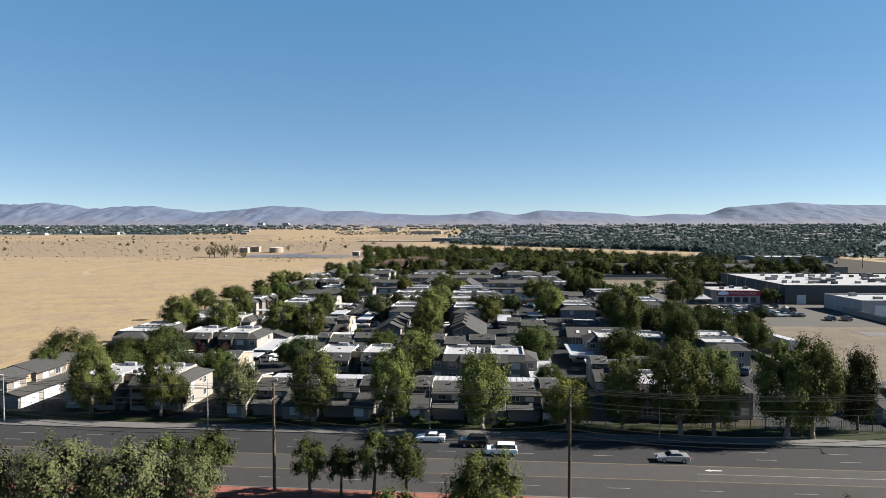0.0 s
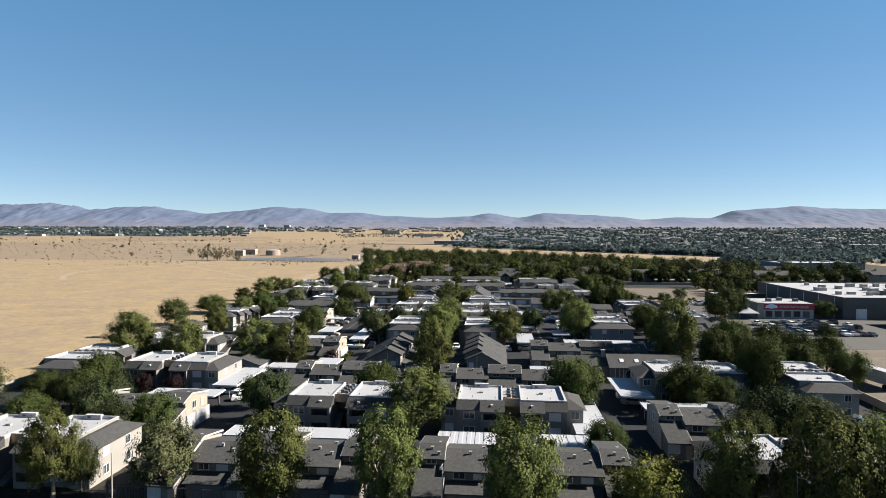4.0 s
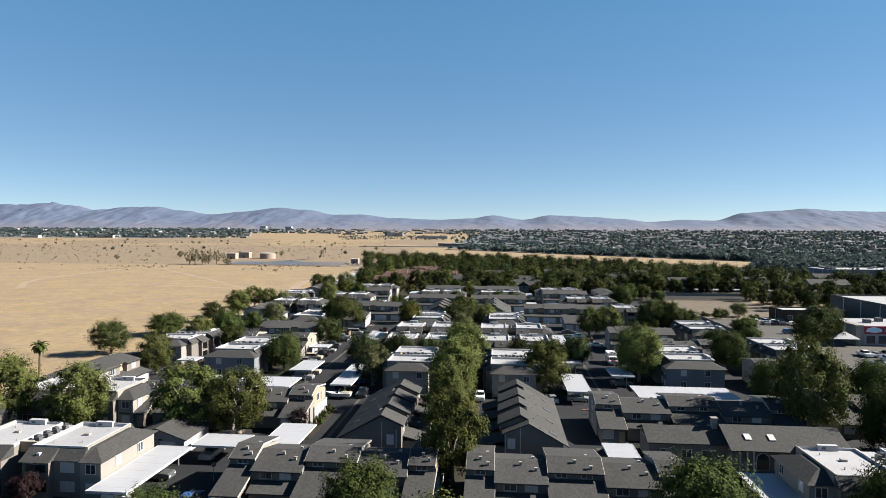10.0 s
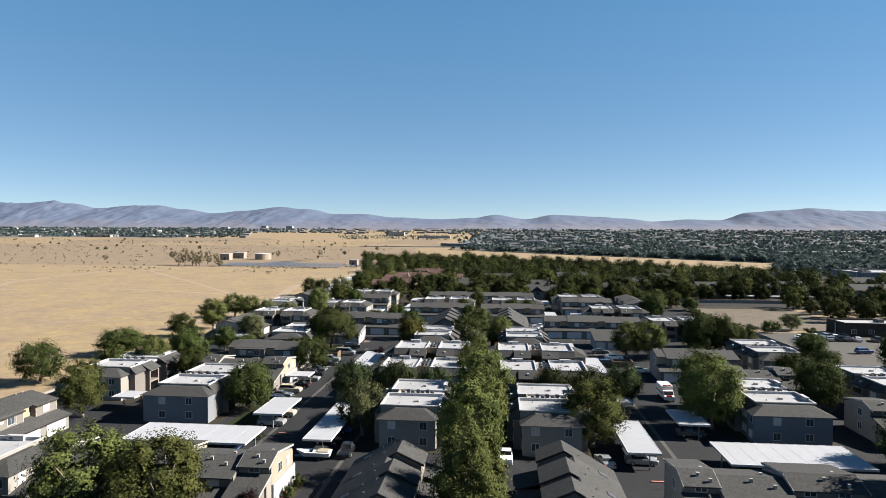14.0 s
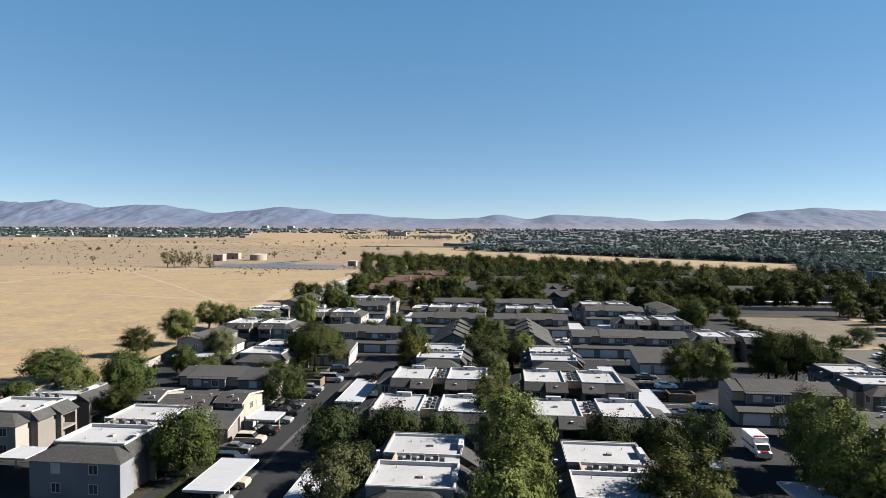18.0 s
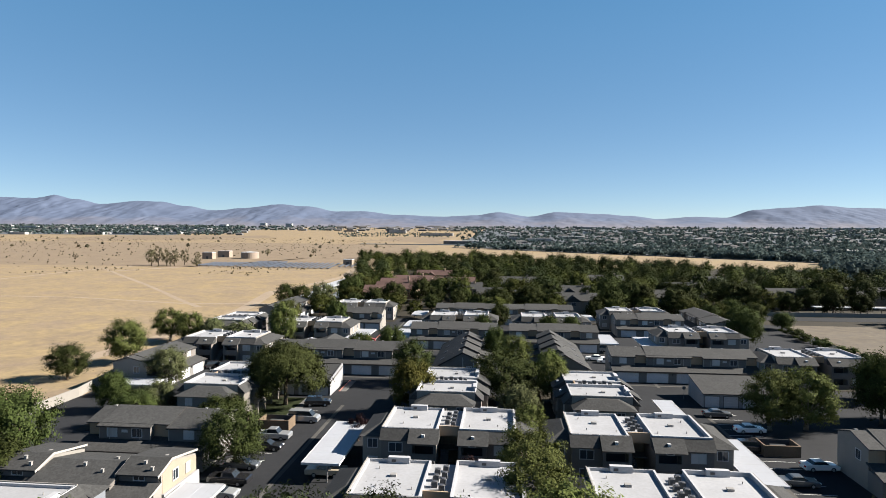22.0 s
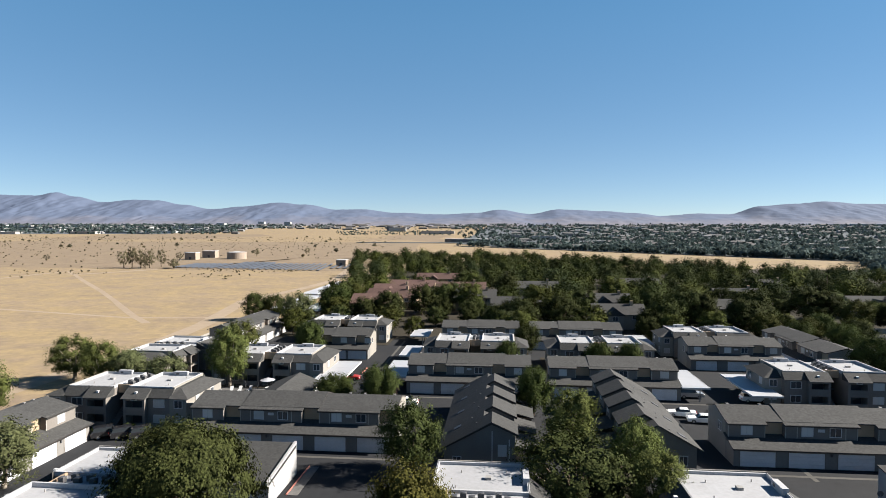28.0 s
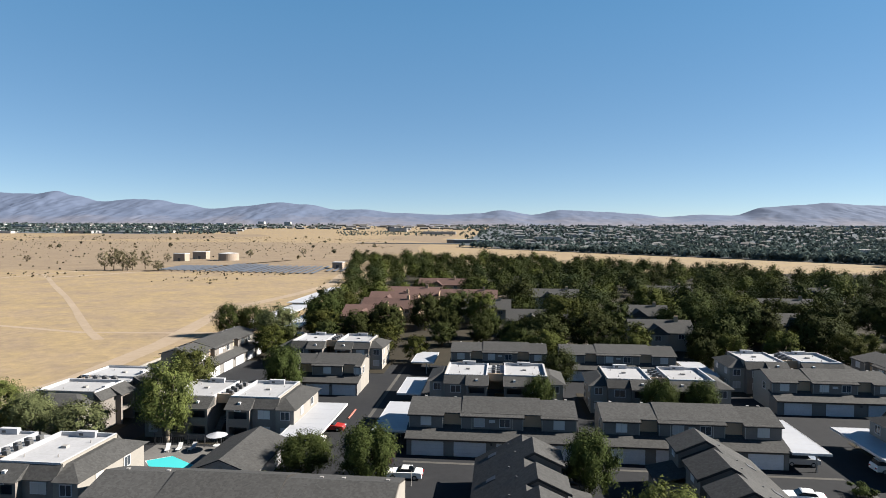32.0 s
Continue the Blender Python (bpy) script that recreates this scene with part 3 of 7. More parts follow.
CREAM = material("cream_stucco", (0.272, 0.226, 0.176), (0.236, 0.195, 0.150), rough=0.95, scale=0.4, fine=6, bump=0.3, bump_scale=40)


def townhouse_row(length, depth=14.5, label=""):
    """A row of townhouses: high set-back units with a clerestory over a long low roof, between lower units that stand forward."""
    b = thing("townhouse_row", label, "townhouses", "stepped townhouse rows")
    h = length / 2
    n = 2 * max(1, round(length / 13.4)) + 1
    step = length / (n - 1)
    cuts = [-h] + [-h + (i + 0.5) * step for i in range(n - 1)] + [h]
    ridge = 8.5
    vents = Mesh()
    for i in range(n):
        x0, x1 = cuts[i], cuts[i + 1]
        u = x1 - x0
        if i % 2 == 0:
            body = [(6.0, 0), (depth - 0.4, 0), (depth - 0.4, 4.6), (ridge, 5.95), (6.0, 5.1)]
            part("wall", Mesh().along_x(body, x0 - 0.04, x1 + 0.04), STUCCO, b, "beige stucco upper storey")
            part("clerestory", Mesh().box(x0 + 0.1, 5.93, 3.9, x1 - 0.1, 6.02, 5.1), SIDING, b, "taupe clerestory wall")
            r = Mesh()
            roof_run(r, x0 - 0.06, x1 + 0.06, 5.45, ridge, depth, 5.12, 6.16)
            part("roof", r, SHINGLE, b, "high grey shingled gable roof")
            for xx in (x0 - 0.12, x1 + 0.06):
                m = Mesh()
                roof_run(m, xx, xx + 0.06, 5.42, ridge, depth, 5.10, 6.14, 0.26)
                part("rake_board", m, BOARD, b, "pale rake board")
            for k in (0.24, 0.70) if u > 5 else (0.5,):
                window(b, 1.25, 0.46, x0 + u * k, 5.93, 4.38)
            w0, w1 = x0 + 0.15, x1 - 0.15
            part("front_wall", Mesh().along_x([(0.4, 0), (5.95, 0), (5.95, 3.95), (0.4, 2.55)], w0, w1), SIDING, b, "taupe one-storey front")
            lo = Mesh().along_x([(-0.1, 2.56), (6.05, 4.22), (6.05, 4.06), (-0.1, 2.40)][::-1], w0 - 0.35, w1 + 0.3)
            part("low_roof", lo, SHINGLE, b, "long sloped shingle roof of the front")
            part("rake_board", Mesh().along_x([(-0.12, 2.54), (6.05, 4.20), (6.05, 3.98), (-0.12, 2.32)][::-1], w1 + 0.3, w1 + 0.36), BOARD, b, "pale rake board")
            window(b, 1.6, 1.25, (w0 + w1) / 2 - 0.9, 0.4, 0.9, 0, True)
            part("front_door", Mesh().box((w0 + w1) / 2 + 0.9, 0.35, 0, (w0 + w1) / 2 + 1.8, 0.42, 2.05), TAN, b, "tan front door")
        else:
            body = [(4.3, 0), (depth - 1.0, 0), (depth - 1.0, 4.2), (ridge, 5.32), (4.3, 4.3)]
            part("wall", Mesh().along_x(body, x0, x1), SIDING, b, "taupe stucco forward storey")
            r = Mesh()
            roof_run(r, x0 + 0.05, x1 - 0.05, 3.75, ridge, depth - 0.5, 4.25, 5.52)
            part("roof", r, SHINGLE, b, "low grey shingled gable roof")
            for k in (0.30, 0.68):
                window(b, 1.4, 0.95, x0 + u * k, 4.3, 3.15, 0, k > 0.5)
            part("entry_wall", Mesh().along_x([(2.2, 0), (4.4, 0), (4.4, 2.8), (2.2, 2.25)], x0 + 0.6, x1 - 0.6), SIDING, b, "taupe entry front")
            lo = Mesh().along_x([(1.7, 2.24), (4.4, 2.95), (4.4, 2.80), (1.7, 2.09)][::-1], x0 + 0.35, x1 - 0.45)
            part("low_roof", lo, SHINGLE, b, "small sloped roof over the entry")
        roof_vent(vents, x0 + u * 0.5, ridge - 1.2, 5.45 + 0.5 * (i % 2 == 0))
        roof_vent(vents, x0 + u * 0.78, ridge - 2.2, 5.15 + 0.5 * (i % 2 == 0))
        roof_vent(vents, x0 + u * 0.75, ridge + 1.2, 5.3 + 0.5 * (i % 2 == 0))
    part("roof_vents", vents, STEEL, b)["kind"] = "stuff"
    for s in (-1, 1):
        for zz in (1.0, 3.4) if s < 0 else (3.4,):
            window(b, 1.1, 1.2, s * (h + 0.12) + (s > 0) * 0.03, 9.0, zz, 90 * s)
        x0, x1 = sorted((s * (h - 0.1), s * (h + 0.12)))
        part("gable_wall", Mesh().along_x([(4.4, 0), (depth - 1.05, 0), (depth - 1.05, 4.3), (ridge, 5.85), (6.0, 5.0), (6.0, 4.0), (4.4, 3.55)], x0, x1), STUCCO, b, "pale stucco gable wall")
    part("end_wall", Mesh().along_x([(6.2, 2.6), (depth - 0.5, 2.6), (depth - 0.5, 4.45), (ridge, 5.78), (6.2, 5.0)], h + 0.12, h + 0.15), CREAM, b, "cream stucco upper end wall")
    part("end_wing", Mesh().along_x([(6.1, 0), (depth - 0.2, 0), (depth - 0.2, 2.5), (6.1, 2.75)], h + 0.12, h + 0.40), PALESTUCCO, b, "white stucco wing wall at the end")
    window(b, 0.9, 1.1, h + 0.15, depth - 2.6, 3.2, 90, True)
    return b


def garage_shed(w, d, label):
    b = thing("garage_shed", label, "garage", "free-standing garages")
    part("wall", Mesh().along_x([(0, 0), (d, 0), (d, 3.9), (0, 2.7)], -w / 2, w / 2), PALESTUCCO, b, "pale stucco walls")
    r = Mesh().along_x([(-0.4, 2.68), (d + 0.2, 4.12), (d + 0.2, 3.97), (-0.4, 2.53)][::-1], -w / 2 - 0.1, w / 2 - 0.3)
    part("roof", r, SHINGLE, b, "grey shingled shed roof")
    part("parapet", Mesh().along_x([(-0.3, 2.4), (d + 0.1, 3.6), (d + 0.1, 4.35), (-0.3, 2.95)], w / 2 - 0.3, w / 2), PALESTUCCO, b, "white edge of the side wall")
    n = max(2, round(w / 3.6))
    for i in range(n):
        garage_door(b, 2.6, -w / 2 + (i + 0.5) * w / n, 0)
    return b


def carport(x0, x1, y0, y1, ribs=False):
    """A flat metal roof on two rows of steel posts."""
    b = thing("carport", "white corrugated metal carport roof on steel posts" if ribs else "white flat metal carport roof on steel posts over parking bays", "carport", "carports of the complex")
    cx, cy = (x0 + x1) / 2, (y0 + y1) / 2
    b.matrix_basis = pose(cx, cy, 0)
    w, d = x1 - x0, y1 - y0
    roof = Mesh()
    across = w >= d
    step = 0.62 if ribs else 1.2
    span = w if across else d
    n = 2 * max(2, int(span / step / 2))
    prof = []
    for i in range(n):
        k = (0.06 if ribs else 0.014) * (i % 2)
        a0, a1 = -span / 2 + i * span / n, -span / 2 + (i + 1) * span / n
        prof += [(a0 + 0.02, 2.70 + k), (a1 - 0.02, 2.70 + k)]
    outline = [(-span / 2, 2.58), (span / 2, 2.58)] + prof[::-1]
    if across:
        roof.along_y(outline, -d / 2, d / 2)
    else:
        roof.along_x(outline, -w / 2, w / 2)
    part("roof_panel", roof, PORTROOF, b, "white metal roof panels")
    fas = Mesh().box(-w / 2 - 0.06, -d / 2 - 0.06, 2.42, w / 2 + 0.06, -d / 2, 2.74).box(-w / 2 - 0.06, d / 2, 2.42, w / 2 + 0.06, d / 2 + 0.06, 2.74)
    fas.box(-w / 2 - 0.06, -d / 2, 2.42, -w / 2, d / 2, 2.74).box(w / 2, -d / 2, 2.42, w / 2 + 0.06, d / 2, 2.74)
    part("fascia", fas, TRIM, b)
    long_ = w if across else d
    m = max(2, round(long_ / 5.6) + 1)
    for i in range(m):
        a = -long_ / 2 + 0.5 + i * (long_ - 1.0) / (m - 1)
        x, y = (a, 0.8) if across else (0.8, a)
        part("post", Mesh().box(-0.08, -0.08, 0, 0.08, 0.08, 2.45), STEEL, b, at=(x, y, 0))
    return b


def condenser():
    m = Mesh().box(-0.38, -0.38, 0.0, 0.38, 0.38, 0.74)
    b = thing("air_conditioner", "grey rooftop air conditioner condenser unit", "air conditioner", "rooftop condensers", m=m.data("casing", ACGREY))
    part("fan_guard", Mesh().tube((0, 0, 0.74), (0, 0, 0.79), 0.33, 0.31, 12), DARKSTEEL, b, "dark round fan guard")
    return b

# ---------------------------------------------------------------- ground and roads

def dirt_material(name, a, b, c):
    m = material(name, a, b, rough=0.97, scale=0.03, fine=0.35, bump=0.3, bump_scale=1.5, contrast=0.55)
    n, l = m.node_tree.nodes, m.node_tree.links
    bsdf = n["Principled BSDF"]
    old = bsdf.inputs["Base Color"].links[0].from_socket
    geo = n.new("ShaderNodeNewGeometry")
    mp = n.new("ShaderNodeMapping")
    mp.inputs["Scale"].default_value = (0.055, 0.055, 0.02)
    l.new(geo.outputs["Position"], mp.inputs["Vector"])
    ns = n.new("ShaderNodeTexNoise")
    ns.inputs["Scale"].default_value = 1.0
    ns.inputs["Detail"].default_value = 8
    ns.inputs["Roughness"].default_value = 0.72
    l.new(mp.outputs[0], ns.inputs["Vector"])
    rp = n.new("ShaderNodeValToRGB")
    rp.color_ramp.elements[0].position = 0.36
    rp.color_ramp.elements[1].position = 0.70
    l.new(ns.outputs["Fac"], rp.inputs["Fac"])
    mx = n.new("ShaderNodeMix")
    mx.data_type = "RGBA"
    l.new(rp.outputs[0], mx.inputs["Factor"])
    l.new(old, mx.inputs["A"])
    mx.inputs["B"].default_value = (*c, 1)
    # dark low scrub in specks
    v = n.new("ShaderNodeTexNoise")
    v.inputs["Scale"].default_value = 0.55
    v.inputs["Detail"].default_value = 6
    v.inputs["Roughness"].default_value = 0.8
    l.new(geo.outputs["Position"], v.inputs["Vector"])
    r2 = n.new("ShaderNodeValToRGB")
    r2.color_ramp.elements[0].position = 0.57
    r2.color_ramp.elements[1].position = 0.72
    l.new(v.outputs["Fac"], r2.inputs["Fac"])
    m2 = n.new("ShaderNodeMix")
    m2.data_type = "RGBA"
    half = n.new("ShaderNodeMath")
    half.operation = "MULTIPLY"
    half.inputs[1].default_value = 0.55
    l.new(r2.outputs[0], half.inputs[0])
    l.new(half.outputs[0], m2.inputs["Factor"])
    l.new(mx.outputs["Result"], m2.inputs["A"])
    m2.inputs["B"].default_value = (0.125, 0.095, 0.06, 1)
    # tufts and bare patches at about five metres
    tuft = n.new("ShaderNodeTexNoise")
    tuft.inputs["Scale"].default_value = 0.27
    tuft.inputs["Detail"].default_value = 7
    tuft.inputs["Roughness"].default_value = 0.75
    tuft.inputs["Distortion"].default_value = 0.6
    l.new(geo.outputs["Position"], tuft.inputs["Vector"])
    patch = n.new("ShaderNodeValToRGB")
    patch.color_ramp.elements[0].position = 0.36
    patch.color_ramp.elements[0].color = (0.82, 0.83, 0.87, 1)
    patch.color_ramp.elements[1].position = 0.64
    patch.color_ramp.elements[1].color = (1.14, 1.13, 1.07, 1)
    l.new(tuft.outputs["Fac"], patch.inputs["Fac"])
    mottle = n.new("ShaderNodeMix")
    mottle.data_type = "RGBA"
    mottle.blend_type = "MULTIPLY"
    mottle.inputs["Factor"].default_value = 1.0
    l.new(m2.outputs["Result"], mottle.inputs["A"])
    l.new(patch.outputs["Color"], mottle.inputs["B"])
    l.new(mottle.outputs["Result"], bsdf.inputs["Base Color"])
    return m


DIRT = dirt_material("dry_grass_and_dirt", (0.214, 0.163, 0.116), (0.166, 0.126, 0.090), (0.262, 0.196, 0.102))
BARE = dirt_material("bare_dirt", (0.1075, 0.0894, 0.0693), (0.0874, 0.0714, 0.0540), (0.1260, 0.1066, 0.0846))
TRACK = material("trodden_dirt_track", (0.272, 0.216, 0.158), (0.220, 0.171, 0.122), rough=0.97, scale=0.05, fine=0.6, bump=0.2, bump_scale=3)
# far ground; its blue-grey is aerial haze put into the base colour
FARHAZE = material("far_ground_with_haze", (0.0979, 0.1064, 0.1159), (0.0617, 0.0728, 0.0830), rough=0.95, scale=0.012, fine=0.06, contrast=0.9)


def rise(y):
    """The land climbs gently towards the hills."""
    return 60.0 * max(0.0, (y - 1500.0) / 3450.0) ** 1.15


g = Mesh()
gys = [-400, -100, 0, 200, 400, 600, 800, 1000, 1250, 1500, 1750, 2000, 2300, 2600, 3000, 3400, 3800, 4200, 4600, 4960]
gxs = [-5000, -3000, -1500, -600, -119, 200, 900, 2000, 3500, 5000]
for y in gys:
    for x in gxs:
        g.v.append((x, y, -0.12 + rise(y)))
nx = len(gxs)
for j in range(len(gys) - 1):
    for i in range(nx - 1):
        g.f.append((j * nx + i, j * nx + i + 1, (j + 1) * nx + i + 1, (j + 1) * nx + i))
setting("ground", g, DIRT, "pale dry grass and bare desert dirt", "ground")


def slab(name, x0, y0, x1, y1, z, mat, label, category):
    return setting(name, Mesh().box(x0, y0, z - 0.3, x1, y1, z), mat, label, category)


slab("lot_asphalt", -101, 106.0, 79, 414, 0.0, ASPHALT, "dark asphalt drives and parking lots of the complex", "parking lot")
slab("road", -600, 79.4, 600, 101.4, -0.02, ROADTOP, "worn grey asphalt of the six-lane road", "road")
slab("pavement_far", -600, 101.4, 600, 104.6, 0.12, CONCRETE, "pale concrete pavement beside the road", "pavement")
slab("pavement_near", -600, 76.0, 600, 79.2, 0.12, REDBRICK, "red paved strip with a pale kerb", "pavement")
slab("kerb_near", -600, 79.2, 600, 79.45, 0.14, CONCRETE, "pale concrete kerb", "kerb")
slab("verge_near", -600, 30.0, 600, 76.0, 0.02, YARD, "planted bare ground on the near side", "verge")
slab("lawn_front", -101, 104.6, 79, 107.6, 0.10, LAWN, "patchy green lawn strip behind the pavement", "lawn")
slab("access_road", 600, 79.4, 1500, 101.4, -0.02, ROADTOP, "grey road running off", "road")
slab("bar_lot", 79, 225.0, 215, 345, -0.03, material("pale_asphalt", (0.082, 0.077, 0.071), (0.058, 0.055, 0.051), rough=0.93, scale=0.05, fine=0.5, contrast=0.8), "sun-bleached asphalt lot of the bar", "parking lot")
slab("side_lot", 79, 104.6, 330, 225.0, -0.06, BARE, "bare dirt lot with tyre marks", "ground")
slab("dirt_field", 80, 352.0, 124, 426, -0.05, BARE, "bare sandy field behind the complex", "ground")
# dark soil sheet under the woods; its colour adds to the trees' shade
slab("wood_floor", -100, 414.2, 390, 742, -0.04, YARD, "bare ground under the trees, darkened in colour as if in their shade", "ground")
slab("concrete_pad", 128, 205.0, 190, 215, -0.02, CONCRETE, "pale concrete driveway on the dirt lot", "pavement")
slab("back_drive", 79, 426.0, 420, 436, 0.0, ASPHALT, "dark asphalt drive behind the field", "road")
slab("far_field_strip", -180, 742.0, 1400, 1010, -0.05, DIRT, "tan open field behind the woods", "ground")

desert = Mesh()
dys = [694, 760, 830, 900, 1000, 1100, 1250, 1400, 1550, 1700, 1850, 2000, 2180]
for y in dys:
    for i in range(9):
        desert.v.append((-2600 + (2600 - 152 - (y - 694) * 0.02) * i / 8 + (i == 8) * 18 * math.sin(y * 0.03), y + 9 * math.sin(i * 2.1), rise(y) - 0.085))
for j in range(len(dys) - 1):
    for i in range(8):
        desert.f.append((j * 9 + i, j * 9 + i + 1, (j + 1) * 9 + i + 1, (j + 1) * 9 + i))
setting("desert_flat", desert, dirt_material("pinkish_desert_soil", (0.179, 0.134, 0.095), (0.135, 0.100, 0.072), (0.208, 0.162, 0.108)), "pinkish bare desert soil with sparse scrub", "ground")

WORNPAINT = material("worn_lane_paint", (0.20, 0.195, 0.185), (0.10, 0.097, 0.092), rough=0.85, scale=0.8, fine=5, contrast=0.9)
WORNYELLOW = material("worn_yellow_paint", (0.15, 0.115, 0.06), (0.085, 0.072, 0.05), rough=0.85, scale=0.8, fine=5, contrast=0.9)
FARLANE = material("newer_road_asphalt", (0.0297, 0.0301, 0.0325), (0.0202, 0.0203, 0.0219), rough=0.92, scale=0.05, fine=0.7, bump=0.12, bump_scale=25, contrast=0.8)
MIDLANE = material("browned_road_asphalt", (0.0538, 0.0507, 0.0505), (0.0357, 0.0344, 0.0339), rough=0.92, scale=0.05, fine=0.7, bump=0.12, bump_scale=25, contrast=0.8)
slab("road_far_lanes", -600, 91.9, 600, 101.3, -0.014, FARLANE, "darker asphalt of the far lanes", "road")
slab("road_middle_lane", -600, 85.8, 600, 91.88, -0.016, MIDLANE, "brownish worn asphalt of the turning lane", "road")
setting("turn_line", Mesh().box(37.5, 88.6, -0.02, 63.0, 88.75, -0.006), WORNPAINT, "worn white line of the turning lane", "road marking")
# lane lines
for y, dash in ((98.0, True), (94.8, True), (91.6, False), (86.1, False), (83.0, True)):
    if dash:
        for i in range(22):
            m = Mesh().box(-120 + i * 12.0, y - 0.07, -0.02, -117 + i * 12.0, y + 0.07, -0.008)
            tagged(new("lane_dash", m.data("lane_dash", WORNPAINT)), "worn white lane dash on the road", "road marking", "lane dashes", "structure")
    else:
        setting("lane_line", Mesh().box(-300, y - 0.08, -0.02, 300, y + 0.08, -0.008), WORNYELLOW, "worn solid line along the road", "road marking")
arrow = Mesh()
arrow.up([(39.6, 89.95), (41.4, 89.95), (41.4, 90.2), (39.6, 90.2)], -0.02, -0.006)
arrow.up([(39.0, 90.08), (39.8, 89.7), (39.8, 90.46)], -0.02, -0.006)
setting("turn_arrow", arrow, PAINT, "white turn arrow painted on the road", "road marking")

# tracks in the field
def ribbon(name, pts, w, z, mat, label):
    m = Mesh()
    for i, (x, y) in enumerate(pts):
        a = Vector(pts[max(0, i - 1)])
        c = Vector(pts[min(len(pts) - 1, i + 1)])
        d = (c - a).normalized()
        nrm = Vector((-d.y, d.x))
        p = Vector((x, y))
        for s in (-1, 1):
            q = p + nrm * (s * w / 2 * (0.85 + 0.3 * random.random()))
            m.v.append((q.x, q.y, z))
        if i:
            b = 2 * i
            m.f.append((b - 2, b, b + 1, b - 1))
    ob = setting(name, m, mat, label, "dirt track")
    me = ob.data
    bm = bmesh.new()
    bm.from_mesh(me)
    bmesh.ops.recalc_face_normals(bm, faces=bm.faces)
    for f in bm.faces:
        if f.normal.z < 0:
            f.normal_flip()
    bm.to_mesh(me)
    bm.free()
    return ob


def curve_pts(a, b, c, n=14):
    a, b, c = Vector(a), Vector(b), Vector(c)
    return [tuple(a * (1 - t) ** 2 + b * 2 * t * (1 - t) + c * t * t) for t in (i / n for i in range(n + 1))]


ribbon("track_long", [(-290, 430), (-318, 468), (-335, 505), (-340, 545), (-343, 590), (-345, 630), (-342, 665), (-336, 700), (-338, 760)], 4.0, -0.10, TRACK, "pale trodden track across the dry field")
ribbon("track_bend", [(-146, 436), (-159, 450), (-177, 471), (-196, 494), (-230, 534), (-256, 563), (-280, 590), (-312, 627), (-342, 660)], 2.6, -0.095, TRACK, "pale trodden track bending through the field")
ribbon("track_cross", [(-420, 440), (-340, 446), (-298, 453), (-258, 464), (-222, 463), (-199, 457), (-160, 447), (-126, 450), (-112, 452)], 2.4, -0.09, TRACK, "faint track along the dry field")
ribbon("track_far", curve_pts((-320, 630), (-280, 700), (-240, 860)), 6.0, -0.085, TRACK, "pale track crossing the far field")
ribbon("track_edge", [(-124, 330), (-121, 394), (-125, 433), (-139, 500), (-131, 560), (-128, 608), (-150, 740)], 5.5, -0.08, TRACK, "bare dirt track along the edge of the complex")

# ---------------------------------------------------------------- buildings

B_FLAT = flat_block("two-storey taupe apartment block with white flat roofs and shingled mansards")
AC = condenser()
FLATS = [  # centre x, front y, turn
    (-62.0, 111.4, 0), (-22.5, 136.0, 0), (6.6, 136.0, 0), (-66.6, 159.6, 0), (45.0, 160.0, 0), (43.6, 112.3, 0), (-80.0, 186.5, 0),
    (0.5, 246.0, 0), (-24.8, 246.0, 0), (0.0, 267.2, 0), (-25.3, 267.2, 0), (49.5, 323.0, 0), (-87.6, 331.0, 0), (-73.4, 359.0, 0),
    (-69.6, 406.0, 0), (34.9, 353.6, 0), (26.6, 395.0, 0), (-3.0, 377.5, 0), (-31.5, 377.5, 0),
    (-23.3, 217.4, 90), (-0.5, 216.6, 90), (-2.0, 286.2, 90), (-27.4, 286.2, 90), (-67.3, 226.9, 90), (39.4, 226.0, 90),
    (-90.2, 160.0, 90), (-90.2, 239.0, 90), (-68.2, 286.6, 90), (66.0, 154.6, 90), (68.5, 240.5, 90), (58.0, 272.0, 90), (-99.2, 359.0, 90),
]
GREYS = ((-67.3, 226.9), (39.4, 226.0))
WIDE = ((-66.6, 159.6), (-87.6, 331.0), (-73.4, 359.0), (-62.0, 111.4))
B_GREY = flat_block("two-storey grey apartment block with white flat roof and broad hipped ends", 0.6, 12.9, GREYPAINT)
B_WIDE = flat_block("two-storey taupe apartment block with white flat roof and broad hipped ends", 0.6, 12.9)
for cx, fy, turn in FLATS:
    proto = B_GREY if (cx, fy) in GREYS else B_WIDE if (cx, fy) in WIDE else B_FLAT
    if turn:
        m = pose(cx - 6.75, fy + 10.8, 0, 0, 0, -90)
    else:
        m = pose(cx, fy, 0)
    place(proto, USED, m @ Matrix.Diagonal((1.14, 1, 1, 1)))
    bed = (cx - 7.9, fy - 2.2, cx + 7.9, fy + 23.6) if turn else (cx - 12.9, fy - 1.6, cx + 12.9, fy + 15.0)
    slab("planting_bed", *bed, 0.035, YARD, "bare planted bed round the block with patchy ground cover", "planting bed")
    for i in range(7):
        place(AC, USED, m @ pose(0.42 * (-1) ** i, 4.3 + i * 0.86, 5.98, 0, 0, 90 * (i % 2)) @ Matrix.Diagonal((0.8, 0.8, 0.85, 1)))

GARAGE_LABEL = "two-storey taupe townhouse row over white garage doors, grey shingle roofs"
rows = {}


